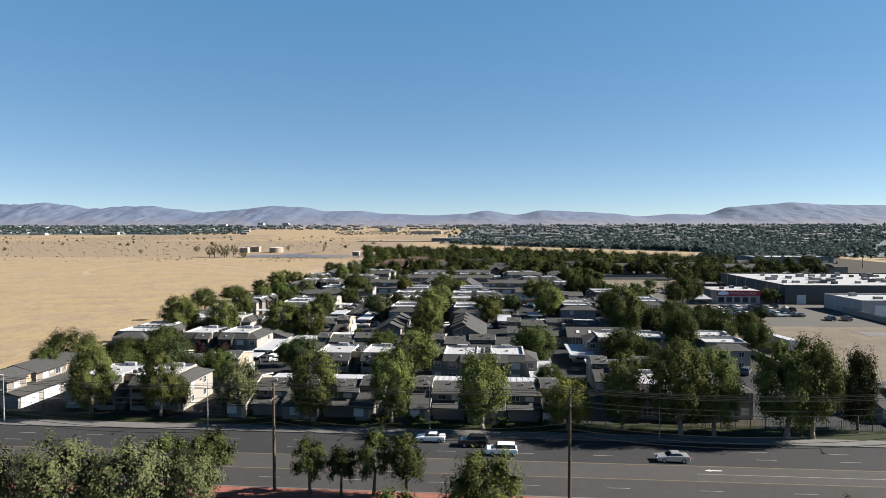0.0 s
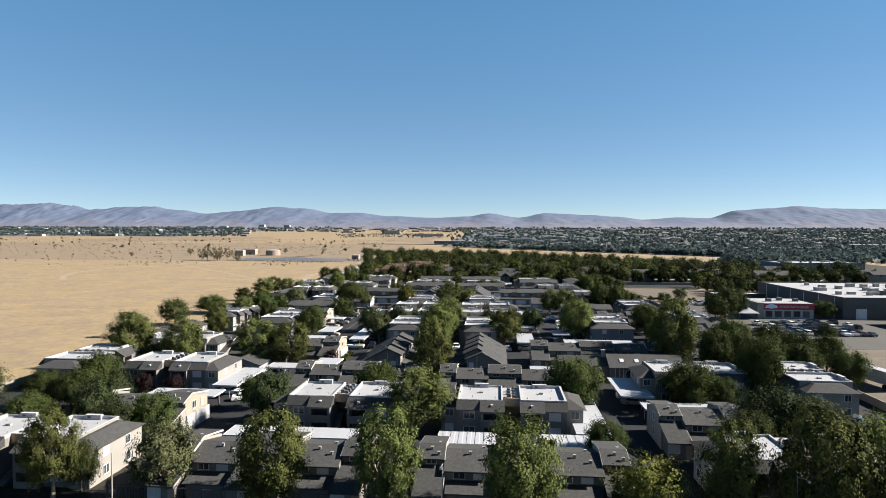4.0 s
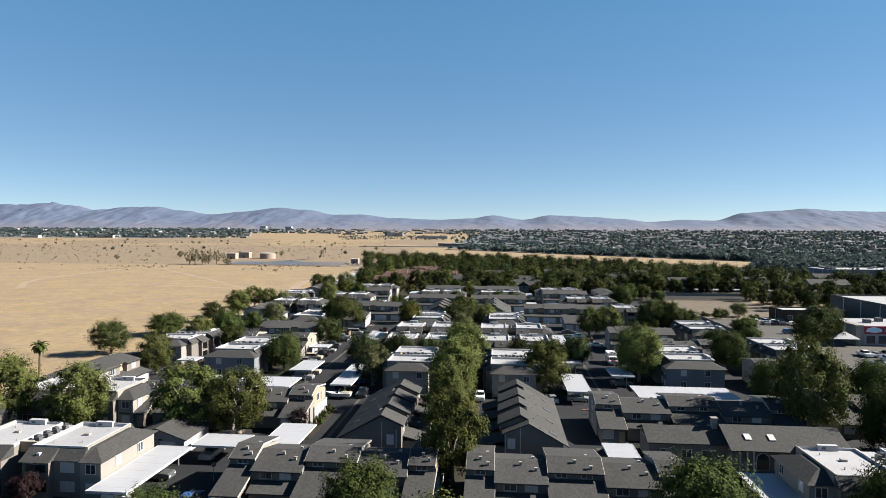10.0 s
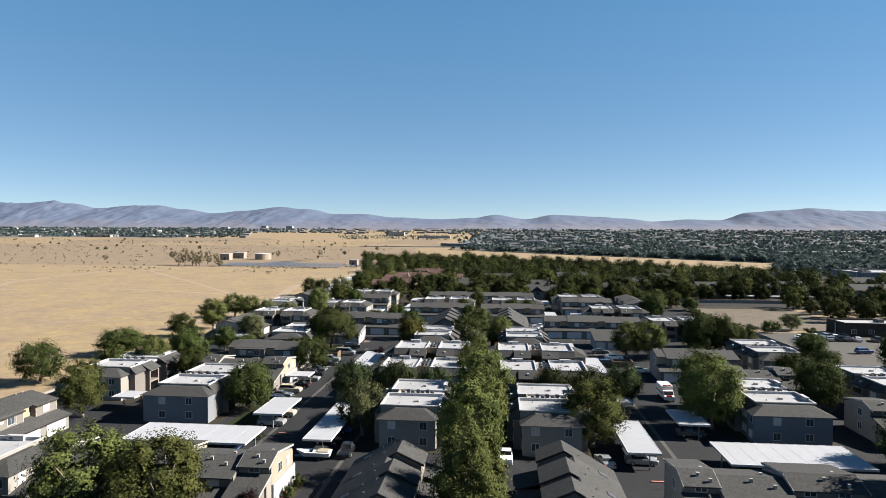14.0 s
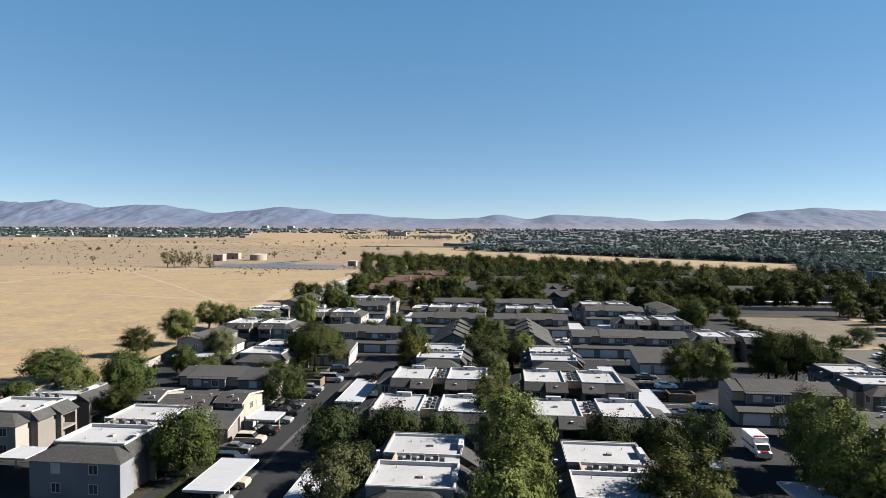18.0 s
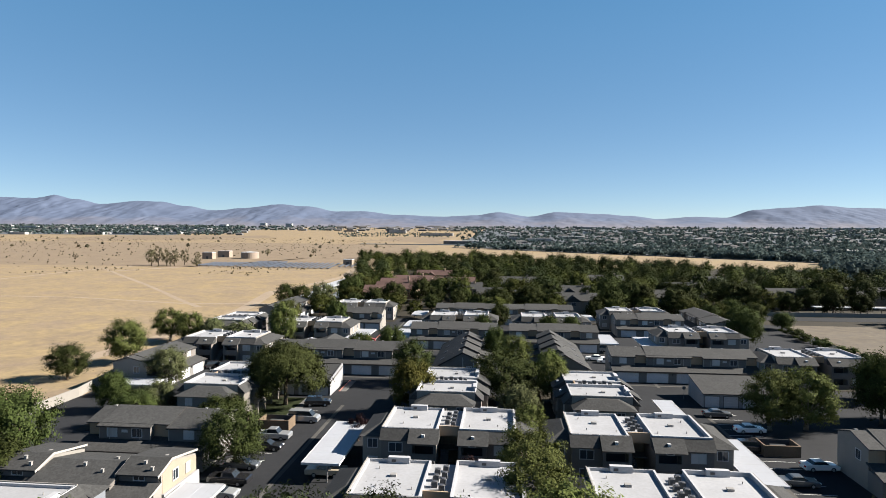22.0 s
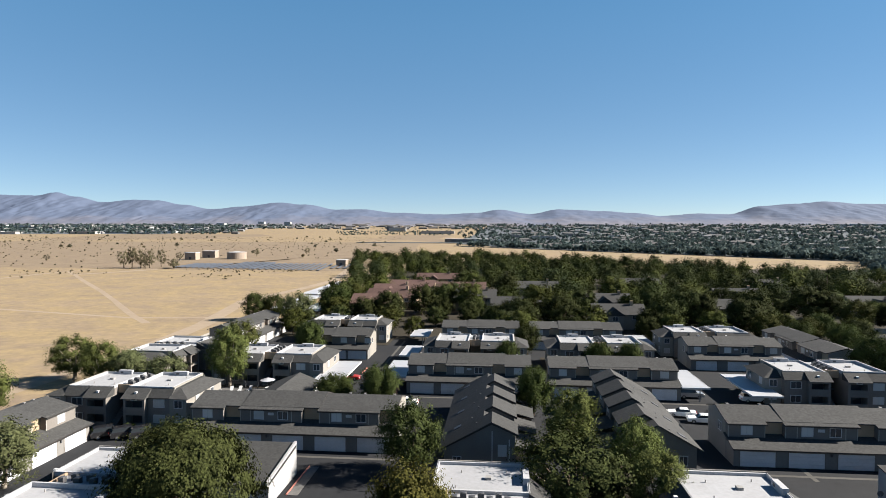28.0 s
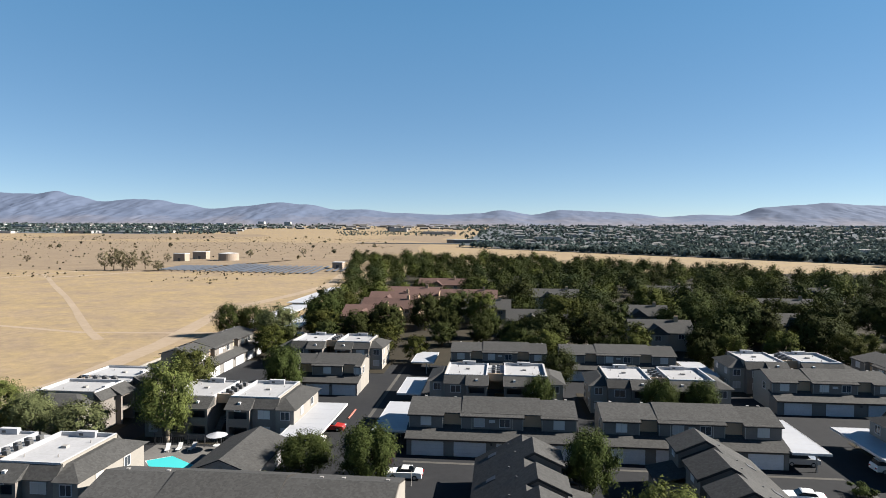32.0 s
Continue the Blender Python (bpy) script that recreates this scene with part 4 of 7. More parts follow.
def row_at(length, x, y, turn=0, strip=3.2, depth=11.0, doors=None):
    key = (length, strip, depth)
    if key not in rows:
        rows[key] = garage_row(length, strip, depth, GARAGE_LABEL, doors)
    return place(rows[key], USED, pose(x, y, 0, 0, 0, turn))


row_at(31.6, -56.4, 324.4)
row_at(31.6, 22.0, 324.4)
row_at(18.5, -68.0, 266.5)
row_at(18.5, 38.0, 267.0)
row_at(24.2, -31.8, 356.6)
row_at(24.2, -3.9, 356.4)
row_at(20.8, 28.0, 382.4)
row_at(15.6, -66.0, 386.0)
row_at(20.8, -31.2, 402.6)
row_at(24.2, -5.6, 402.6)
row_at(24.2, -82.4, 122.5, 90)
row_at(24.2, -84.3, 208.8, 90)
row_at(18.5, -88.0, 316.2, 90)
row_at(31.6, -92.3, 410.0, 90)
row_at(31.6, 41.5, 393.0, -90)
# rows along the central garden
SALT = saltbox_row(25.0, "taupe two-storey row with long grey shingle slope over garages")
place(SALT, USED, pose(6.2, 190.6, 0, 0, 0, 90))
place(SALT, USED, pose(-28.2, 190.6, 0, 0, 0, -90))
LONGSALT = saltbox_row(29.6, "long taupe two-storey row with grey shingle slope over garages")
place(LONGSALT, USED, pose(0.8, 336.4, 0, 0, 0, 90))
place(LONGSALT, USED, pose(-33.2, 333.4, 0, 0, 0, -90))

TOWN_LABEL = "stepped beige townhouse row with taupe fronts and grey shingle roofs"
towns = {}


def town_at(length, x, y, turn=0):
    if length not in towns:
        towns[length] = townhouse_row(length, 14.5, TOWN_LABEL)
    return place(towns[length], USED, pose(x, y, 0, 0, 0, turn))


town_at(27.0, -26.4, 108.2)
town_at(27.0, 7.4, 108.2)
town_at(20.0, -59.3, 129.8)
town_at(27.0, -25.3, 157.4)
town_at(27.0, 5.8, 156.8)
town_at(33.0, -54.0, 188.6)
town_at(33.0, 29.6, 188.4)
town_at(20.0, -67.0, 247.2)
town_at(13.5, 37.0, 130.2)
town_at(13.5, 46.5, 249.0)
town_at(20.0, 64.0, 223.5)
town_at(20.0, 64.0, 195.0)
town_at(13.5, 84.5, 114.0)

SHED_LABEL = "low garage shed with pale stucco side wall and grey shingle roof"
place(garage_shed(10.4, 9.8, SHED_LABEL), USED, pose(-57.4, 306.2, 0))
place(garage_shed(13.6, 9.0, SHED_LABEL), USED, pose(26.4, 306.4, 0))


def club_house():
    b = thing("club_house", "low taupe clubhouse with shingled roof, skylights and arched windows", "clubhouse")
    part("wall", Mesh().box(30.3, 178.6, 0, 46.4, 187.4, 3.5), SIDING, b)
    r = Mesh().along_x([(177.6, 3.4), (183.0, 5.6), (188.4, 3.4), (188.4, 3.24), (183.0, 5.44), (177.6, 3.24)][::-1], 29.8, 46.9)
    part("roof", r, SHINGLE, b, "grey shingled roof")
    part("gable", Mesh().along_x([(178.6, 3.3), (187.4, 3.3), (183.0, 5.4)], 30.3, 46.4), SIDING, b)
    for x in (32.6, 36.0):
        sk = Mesh().along_x([(179.7, 4.28), (180.9, 4.78), (180.9, 4.90), (179.7, 4.42)][::-1], x, x + 0.9)
        part("skylight", sk, TRIM, b, "white framed skylight")
    for x in (34.6, 37.2):
        pts = [(x - 0.85, 0.5), (x + 0.85, 0.5), (x + 0.85, 1.9)] + [(x + 0.85 * math.cos(a), 1.9 + 0.85 * math.sin(a)) for a in (0.6, 1.2, 1.57, 1.94, 2.54)] + [(x - 0.85, 1.9)]
        part("arched_window", Mesh().along_y(pts, 178.5, 178.6), GLASS, b, "dark arched window")
        rim = Mesh().along_y([(x + (px - x) * 1.14, 0.42 + (pz - 0.42) * 1.06) for px, pz in pts], 178.54, 178.6)
        part("arch_trim", rim, TRIM, b)
    for x in (31.2, 32.2, 33.1):
        part("porch_post", Mesh().box(x - 0.08, 177.9, 0, x + 0.08, 178.06, 3.3), TRIM, b)
    w = Mesh().box(19.0, 181.0, 0, 30.3, 187.0, 3.3)
    part("wing_wall", w, SIDING, b)
    r = Mesh().along_x([(180.2, 3.3), (184.0, 4.9), (187.8, 3.3), (187.8, 3.14), (184.0, 4.74), (180.2, 3.14)][::-1], 18.6, 30.6)
    part("wing_roof", r, SHINGLE, b, "grey shingled roof of the wing")
    part("chimney", Mesh().box(29.0, 183.4, 3.0, 29.8, 184.2, 6.2).box(28.9, 183.3, 6.2, 29.9, 184.3, 6.35), STUCCO, b, "stucco chimney")
    for x in (21.5, 24.5, 27.5):
        window(b, 1.4, 1.1, x, 181.0, 1.0)
    return b


club_house()


def pool_house(x0, x1, y0, y1, front):
    b = thing("pool_house", "small gabled pool house of pale stucco with grey shingles", "pool house", "pool houses")
    xm = (x0 + x1) / 2
    part("wall", Mesh().along_y([(x0, 0), (x1, 0), (x1, 2.7), (xm, 4.0), (x0, 2.7)], y0, y1), PALESTUCCO, b)
    r = Mesh().along_y([(x0 - 0.5, 2.55), (x0 - 0.5, 2.4), (xm, 4.08), (x1 + 0.5, 2.4), (x1 + 0.5, 2.55), (xm, 4.24)], y0 - 0.4, y1 + 0.4)
    part("roof", r, SHINGLE, b, "grey shingled gable roof")
    part("door", Mesh().box(xm - 1.6, y0 - 0.05, 0, xm - 0.7, y0 + 0.02, 2.0), DARKSTEEL, b, "dark door")
    part("garage_door", Mesh().box(xm + 0.6, y0 - 0.05, 0, xm + 3.0, y0 + 0.02, 2.1), GARAGE, b)
    window(b, 1.2, 0.9, xm - 2.8, y0, 1.1)
    disc = Mesh()
    disc.tube((xm, y0 - 0.05, 3.1), (xm, y0 + 0.02, 3.1), 0.32, 0.32, 14)
    part("round_vent", disc, STEEL, b)
    part("number_sign", Mesh().box(xm - 0.9, y0 - 0.04, 2.2, xm - 0.2, y0 + 0.01, 2.5).box(xm + 0.2, y0 - 0.04, 2.2, xm + 0.9, y0 + 0.01, 2.5), DARKSTEEL, b, "dark bars in place of numbers")
    return b


pool_house(-61.0, -52.2, 176.4, 184.5, True)
pool_house(-68.4, -60.6, 341.6, 353.6, True)


def pool(outline, rim, spa):
    b = thing("swimming_pool", "turquoise swimming pool with a pale concrete deck", "swimming pool", "pools of the complex")
    part("deck", Mesh().up(rim, 0.0, 0.06), CONCRETE, b, "pale concrete pool deck")
    part("coping", Mesh().up([(x + (0.25 if i % 2 else -0.25), y) for i, (x, y) in enumerate(outline)], 0.06, 0.075), TRIM, b)
    part("water", Mesh().up(outline, 0.03, 0.09), WATER, b, "still turquoise water")
    if spa:
        x, y, r = spa
        part("spa", Mesh().up([(x + r * math.cos(a * 0.45), y + r * math.sin(a * 0.45)) for a in range(14)], 0.05, 0.16), TRIM, b, "round pale spa")
        part("spa_water", Mesh().up([(x + (r - 0.35) * math.cos(a * 0.45), y + (r - 0.35) * math.sin(a * 0.45)) for a in range(14)], 0.1, 0.175), POOLTILE, b)
    return b


pool([(-79.3, 350.2), (-76.2, 346.2), (-71.3, 346.0), (-71.3, 348.9), (-76.6, 352.2)], [(-81.5, 343.5), (-66.5, 343.5), (-66.5, 356.5), (-81.5, 356.5)], (-69.2, 352.6, 1.7))
pool([(-70.6, 181.4), (-64.8, 181.4), (-64.8, 185.6), (-68.0, 186.2), (-70.6, 184.6)], [(-72.5, 179.5), (-62.2, 179.5), (-62.2, 187.6), (-72.5, 187.6)], None)


def fence(points, h, label):
    b = thing("metal_fence", label, "fence", "metal fences")
    for (xa, ya), (xb, yb) in zip(points[:-1], points[1:]):
        d = math.hypot(xb - xa, yb - ya)
        n = max(1, int(d / 2.4))
        for i in range(n + 1):
            t = i / n
            x, y = xa + (xb - xa) * t, ya + (yb - ya) * t
            part("post", Mesh().box(-0.04, -0.04, 0, 0.04, 0.04, h + 0.1), DARKSTEEL, b, at=(x, y, 0))
        for z in (0.15, h - 0.1):
            part("rail", Mesh().tube((xa, ya, z), (xb, yb, z), 0.03, 0.03, 4), DARKSTEEL, b)
        k = int(d / 0.35)
        bars = Mesh()
        for i in range(k):
            t = (i + 0.5) / k
            x, y = xa + (xb - xa) * t, ya + (yb - ya) * t
            bars.box(x - 0.012, y - 0.012, 0.1, x + 0.012, y + 0.012, h)
        part("bars", bars, DARKSTEEL, b)["kind"] = "stuff"
    return b


fence([(-82, 356.8), (-66.5, 356.8)], 1.5, "dark metal railing round the pool")
fence([(-46, 109.6), (-8, 109.6)], 1.8, "dark metal fence before the townhouses")
fence([(-4, 109.6), (31, 109.6)], 1.8, "dark metal fence before the townhouses")
fence([(33, 109.4), (78, 109.4)], 1.8, "dark metal fence by the road")
fence([(-101, 109.4), (-74, 109.4)], 1.8, "dark metal fence by the road")


def block_wall(name, x0, y0, x1, y1, h=1.8):
    d = Vector((x1 - x0, y1 - y0)).normalized()
    nn = Vector((-d.y, d.x)) * 0.1
    m = Mesh().up([(x0 - nn.x, y0 - nn.y), (x1 - nn.x, y1 - nn.y), (x1 + nn.x, y1 + nn.y), (x0 + nn.x, y0 + nn.y)], -0.1, h)
    return setting(name, m, STUCCO, "pale stuccoed block wall", "wall")


block_wall("wall_west", -101.2, 107, -101.2, 300)
block_wall("wall_west_2", -101.2, 300, -107.2, 330)
block_wall("wall_west_3", -107.2, 330, -110.5, 412)
block_wall("wall_east", 79.2, 108, 79.2, 225, 1.6)
block_wall("wall_east_2", 79.2, 225, 79.2, 345, 0.9)
block_wall("wall_lot", 150, 222, 150.2, 262, 2.2)
block_wall("wall_back", 78, 438.0, 260, 440.0, 1.6)

for c in [
    (-38.6, -17.8, 127.2, 132.0), (16.7, 22.2, 132.7, 149.0), (28.2, 34.4, 155.8, 171.0), (30.8, 42.8, 147.4, 152.0), (-64.0, -50.2, 148.4, 153.6),
    (-54.4, -49.2, 156.8, 173.0), (-49.6, -42.0, 173.7, 179.0), (-39.6, -34.0, 175.0, 185.4), (-67.0, -47.0, 209.0, 217.3), (23.7, 43.0, 208.2, 217.5),
    (-52.0, -46.8, 224.2, 234.8), (-39.0, -34.6, 212.0, 232.4), (10.2, 15.0, 211.4, 227.0), (21.6, 26.6, 226.0, 234.6), (-56.0, -51.0, 252.2, 256.8),
    (-44.2, -39.2, 264.6, 282.0), (12.0, 16.2, 263.5, 280.0), (8.9, 12.2, 287.6, 300.4), (12.0, 16.6, 238.5, 244.2), (-96.0, -86.2, 300.0, 305.0),
    (8.3, 13.2, 355.6, 370.2), (19.0, 24.2, 351.0, 367.4), (-62.0, -56.4, 354.3, 371.6), (-49.4, -44.2, 358.8, 373.6), (-49.2, -45.0, 379.0, 391.0),
    (-83.4, -78.8, 231.6, 236.2), (-111.0, -103.5, 455.0, 500.0), (-115.5, -107.5, 506.0, 570.0), (-98.0, -91.0, 448.0, 520.0),
    (-50.5, -45.5, 405.0, 416.0), (8.5, 13.5, 399.0, 412.0), (37.8, 41.0, 376.0, 398.0), (-91.0, -86.5, 426.0, 440.0), (12.0, 16.5, 170.0, 181.0), (108.0, 150.0, 447.0, 452.0), (158.0, 214.0, 449.0, 454.0),
]:
    carport(*c)
carport(-5.0, 22.0, 126.6, 132.0, ribs=True)

# planted strips and paths inside the complex
for name, x0, y0, x1, y1, mat, label in [
    ("garden_strip", -14.5, 160.0, -7.5, 345.0, YARD, "bare planted garden strip between the rows"),
    ("garden_bed", -36.8, 186.0, -35.2, 203.0, YARD, "planting bed beside the drive"),
    ("garden_lawn", -57.5, 224.0, -53.4, 246.0, LAWN, "narrow lawn beside the parking bays"),
    ("garden_patch", -63.0, 280.0, -56.5, 304.0, LAWN, "lawn patch under the big pine"),
    ("garden_edge", -88.0, 281.0, -76.0, 297.0, YARD, "bare bed with small trees"),
    ("garden_front", -45.0, 107.6, -8.0, 111.0, LAWN, "shaded lawn before the townhouses"),
    ("garden_front_2", -6.0, 107.6, 79.0, 110.5, LAWN, "shaded lawn before the townhouses"),
    ("garden_bed_2", 14.0, 181.0, 19.0, 188.0, LAWN, "small lawn by the club wing"),
    ("garden_pool", -100.0, 330.0, -98.0, 356.0, YARD, "bare bed beside the block"),
    ("path_pine", -56.4, 280.0, -55.0, 304.0, CONCRETE, "pale concrete footpath"),
    ("path_pine_2", -62.0, 291.0, -56.4, 292.6, CONCRETE, "pale concrete footpath"),
    ("path_garden", -11.6, 160.0, -10.4, 345.0, CONCRETE, "pale concrete garden path"),
    ("path_front", -100.0, 117.5, -50.0, 118.8, CONCRETE, "concrete path between the blocks"),
    ("island_red", -51.2, 309.5, -49.9, 318.5, CONCRETE, "concrete ramp with red painted edge"),
]:
    slab(name, x0, y0, x1, y1, 0.05, mat, label, "path" if "path" in name else "planting bed")
for x0, y0, x1, y1 in [(-46.0, 157.0, -45.75, 163.5), (-36.9, 186.0, -36.75, 203.0), (-51.35, 309.5, -51.2, 318.5), (12.6, 207.4, 16.6, 207.7), (-46.6, 222.0, -44.0, 222.2), (-56.4, 371.8, -56.15, 377.0)]:
    slab("red_kerb", x0, y0, x1, y1, 0.14, REDKERB, "faded red painted kerb", "kerb")

# pale drainage swales in the drives
SWALE = material("worn_drain_concrete", (0.085, 0.081, 0.075), (0.055, 0.053, 0.05), rough=0.93, scale=0.2, fine=2.5)
for x, y0, y1 in [(-32.5, 165, 240), (-48.0, 180, 300), (-35.5, 300, 322), (17.5, 150, 200), (18.5, 200, 300), (-53.0, 372, 412), (15.0, 320, 350)]:
    setting("drain_swale", Mesh().box(x - 0.32, y0, -0.05, x + 0.32, y1, 0.008), SWALE, "pale concrete drainage strip in the drive", "drain")
for y, x0, x1 in [(322.0, -72, -36), (321.5, 2, 38), (186.0, 12, 40), (354.0, -44, 14)]:
    setting("drain_swale", Mesh().box(x0, y - 0.32, -0.05, x1, y + 0.32, 0.012), SWALE, "pale concrete drainage strip in the drive", "drain")

# ---------------------------------------------------------------- trees

def leaves(rng, lobes, count, size, droop=0.0, twigs=0.36, spread=0.205, axis=None):
    """Small leaf clumps gathered on twigs that stand on the shells of several lobes (x, y, z, radius, height)."""
    lob = np.array(lobes)
    wgt = lob[:, 3] ** 2
    nt = max(4, int(count ** 0.5 * twigs * 10))
    tp = rng.choice(len(lob), nt, p=wgt / wgt.sum())
    td = rng.normal(size=(nt, 3))
    td /= np.linalg.norm(td, axis=1)[:, None]
    rad = 0.55 + 0.62 * rng.random(nt) ** 0.8
    tc = lob[tp, :3] + td * rad[:, None] * np.stack([lob[tp, 3], lob[tp, 3], lob[tp, 4]], 1)
    pick = rng.integers(0, nt, count)
    d = td[pick]
    c = tc[pick] + np.clip(rng.normal(size=(count, 3)), -1.5, 1.5) * (lob[tp[pick], 3] * spread * 1.15)[:, None]
    inside = rng.random(count) < 0.22
    c[inside] = lob[tp[pick[inside]], :3] + (c[inside] - lob[tp[pick[inside]], :3]) * 0.42
    whole = c - lob[:, :3].mean(0) if axis is None else c - axis
    whole /= np.linalg.norm(whole, axis=1)[:, None] + 1e-9
    nrm = d * 0.75 + whole * 0.55 + rng.normal(size=(count, 3)) * 0.26 + np.array([0, 0, 0.22])
    nrm /= np.linalg.norm(nrm, axis=1)[:, None]
    t = np.cross(nrm, rng.normal(size=(count, 3)))
    t /= np.linalg.norm(t, axis=1)[:, None] + 1e-9
    b = np.cross(nrm, t)
    s = (size * (0.55 + 0.75 * rng.random(count)) * np.where(inside, 1.75, 1.0))[:, None]
    bend = nrm * s * (0.25 - droop)
    return np.stack([c - t * s - b * s * 0.5 - bend, c + t * s - b * s * 0.35, c + t * s * 0.1 + b * s * 0.95 - bend], 1).reshape(-1, 3)


def leaf_mesh(name, v, mat):
    n = len(v) // 3
    me = bpy.data.meshes.new(name)
    me.vertices.add(len(v))
    me.vertices.foreach_set("co", v.astype(np.float32).ravel())
    me.loops.add(3 * n)
    me.loops.foreach_set("vertex_index", np.arange(3 * n, dtype=np.int32))
    me.polygons.add(n)
    me.polygons.foreach_set("loop_start", np.arange(0, 3 * n, 3, dtype=np.int32))
    me.polygons.foreach_set("loop_total", np.full(n, 3, dtype=np.int32))
    me.materials.append(mat)
    me.update(calc_edges=True)
    return me


def dome_lobes(rng, base, top, width, n):
    """Flat lobes set close under a broad dome, for an umbrella pine."""
    hw = width / 2
    out = []
    for i in range(n):
        q = math.sqrt((i + 0.5) / n)
        k = 2.399 * i + 0.4 * rng.random()
        lr = hw * (0.19 + 0.07 * rng.random())
        z = base + (top - base) * (0.22 + 0.66 * math.sqrt(max(0.0, 1 - q * q)) * (0.9 + 0.14 * rng.random()))
        out.append((math.cos(k) * q * hw * 0.84, math.sin(k) * q * hw * 0.84, z, lr, lr * 0.62))
    return out


def tree_lobes(rng, base, top, width, n, taper):
    """Overlapping lobes that fill a domed crown between base and top; taper narrows it upwards."""
    hz, hw = (top - base) / 2, width / 2
    mid = base + hz * 0.95
    out = []
    for i in range(n):
        s = -0.85 + 1.75 * (i + 0.5) / n
        ring = math.sqrt(max(0.05, 1 - min(1, abs(s)) ** 2)) * (1 - (taper - 0.5) * 0.5 * (s + 1) / 2)
        k = 2.399 * i + 0.7 * rng.random()
        lr = hw * (0.24 + 0.16 * rng.random())
        off = max(0.0, hw * ring - lr * 0.5) * (0.72 + 0.38 * rng.random())
        out.append((math.cos(k) * off, math.sin(k) * off, mid + s * (hz - lr * 0.7), lr, lr * (0.72 + 0.3 * rng.random())))
    return out


def tree(seed, name, label, category, height, width, base, leaf, bark, count, size, n=13, taper=0.75):
    """A tapered trunk with limbs and a crown of leaf clumps; height and crown width in metres."""
    rng = np.random.default_rng(seed)
    b = thing(name, label, category, "trees of the complex")
    lobes = tree_lobes(rng, base, height, width, n, taper) if taper > 0 else dome_lobes(rng, base, height, width, n)
    tr = Mesh()
    r0 = 0.028 * height
    lean = (rng.random(2) - 0.5) * 0.6
    fork = Vector((lean[0], lean[1], base + 0.12 * (height - base)))
    tr.tube((0, 0, -0.1), (lean[0] * 0.4, lean[1] * 0.4, base * 0.5), r0 * 1.25, r0 * 0.95, 8)
    tr.tube((lean[0] * 0.4, lean[1] * 0.4, base * 0.5), fork, r0 * 0.95, r0 * 0.75, 8)
    for lo in lobes[: n - 1 : 2]:
        mid = fork.lerp(Vector(lo[:3]), 0.55) + Vector((0, 0, -0.25))
        tr.tube(fork, mid, r0 * 0.5, r0 * 0.28, 5)
        tr.tube(mid, lo[:3], r0 * 0.28, r0 * 0.1, 5)
    part("trunk", tr, bark, b, smooth=True)
    v = leaves(rng, lobes, count, size)
    top, low = np.percentile(v[:, 2], 99.6), np.percentile(v[:, 2], 0.8)
    v[:, 2] = base + (v[:, 2] - low) * (height - base) / (top - low)
    v[:, :2] *= width / 2 / np.percentile(np.hypot(v[:, 0], v[:, 1]), 98.5)
    part("crown", leaf_mesh("crown", v, leaf), None, b, "crown of many small leaf clumps")
    return b


OLIVE = [tree(s, "shade_tree", "tall olive-green shade tree with an uneven full crown", "tree", 12, 9, 1.9, LEAF, PALEBARK, 19000, 0.128, 26) for s in (1, 2, 3)]
GREEN = [tree(s, "green_tree", "rounded mid-green leafy tree", "tree", 9, 9, 1.2, LEAF2, BARK, 17500, 0.126, 24) for s in (4, 5)]
PALE = [tree(6, "pale_tree", "silvery green loose-crowned tree", "tree", 10, 8, 1.6, PALELEAF, PALEBARK, 11375, 0.126, 24)]
GOLD = [tree(7, "yellowing_tree", "tree turning yellow-green with a broad crown", "tree", 9, 9, 1.4, YELLEAF, PALEBARK, 14000, 0.133, 28)]
DARK = [tree(8, "dark_tree", "low dense dark-green tree", "tree", 7, 9, 0.7, DARKLEAF, BARK, 14000, 0.133, 26, 0.6)]
PINE = [tree(9, "pine_tree", "dark rounded pine with dense needles", "pine tree", 10, 10, 1.3, NEEDLE, BARK, 14875, 0.126, 32, 0.6), tree(10, "pine_tree", "dark upright pine with layered boughs", "pine tree", 11, 9.5, 1.2, NEEDLE, BARK, 14875, 0.126, 32, 0.75)]
STONEPINE = [tree(11, "umbrella_pine", "broad umbrella pine with a dense domed crown", "pine tree", 11.5, 14, 3.2, LITNEEDLE, BARK, 56000, 0.115, 64, 0)]
PURPLE = [tree(12, "purple_plum_tree", "small dark purple plum tree", "tree", 4.5, 4.2, 0.9, PURPLELEAF, BARK, 4550, 0.096, 10, 0.6)]
SHRUB = [tree(13, "shrub", "low rounded green shrub", "shrub", 2.0, 2.6, 0.15, LEAF2, BARK, 2100, 0.089, 7, 0.5)]
STREETPINE = [tree(s, "street_pine", "small open-crowned street pine on a bare trunk", "pine tree", 8, 5.6, 2.5, LITNEEDLE, BARK, 6500, 0.115, 13, 0.9) for s in (14, 15)]
DRYLEAF = leaf_material("dry_brown_leaves", (0.120, 0.105, 0.062), (0.062, 0.056, 0.034), 0.15)
DRYTREE = [tree(s, "desert_tree", "thin half-bare desert tree with brownish leaves", "tree", 12, 9, 2.0, DRYLEAF, BARK, 1900, 0.19, 14) for s in (16, 17)]
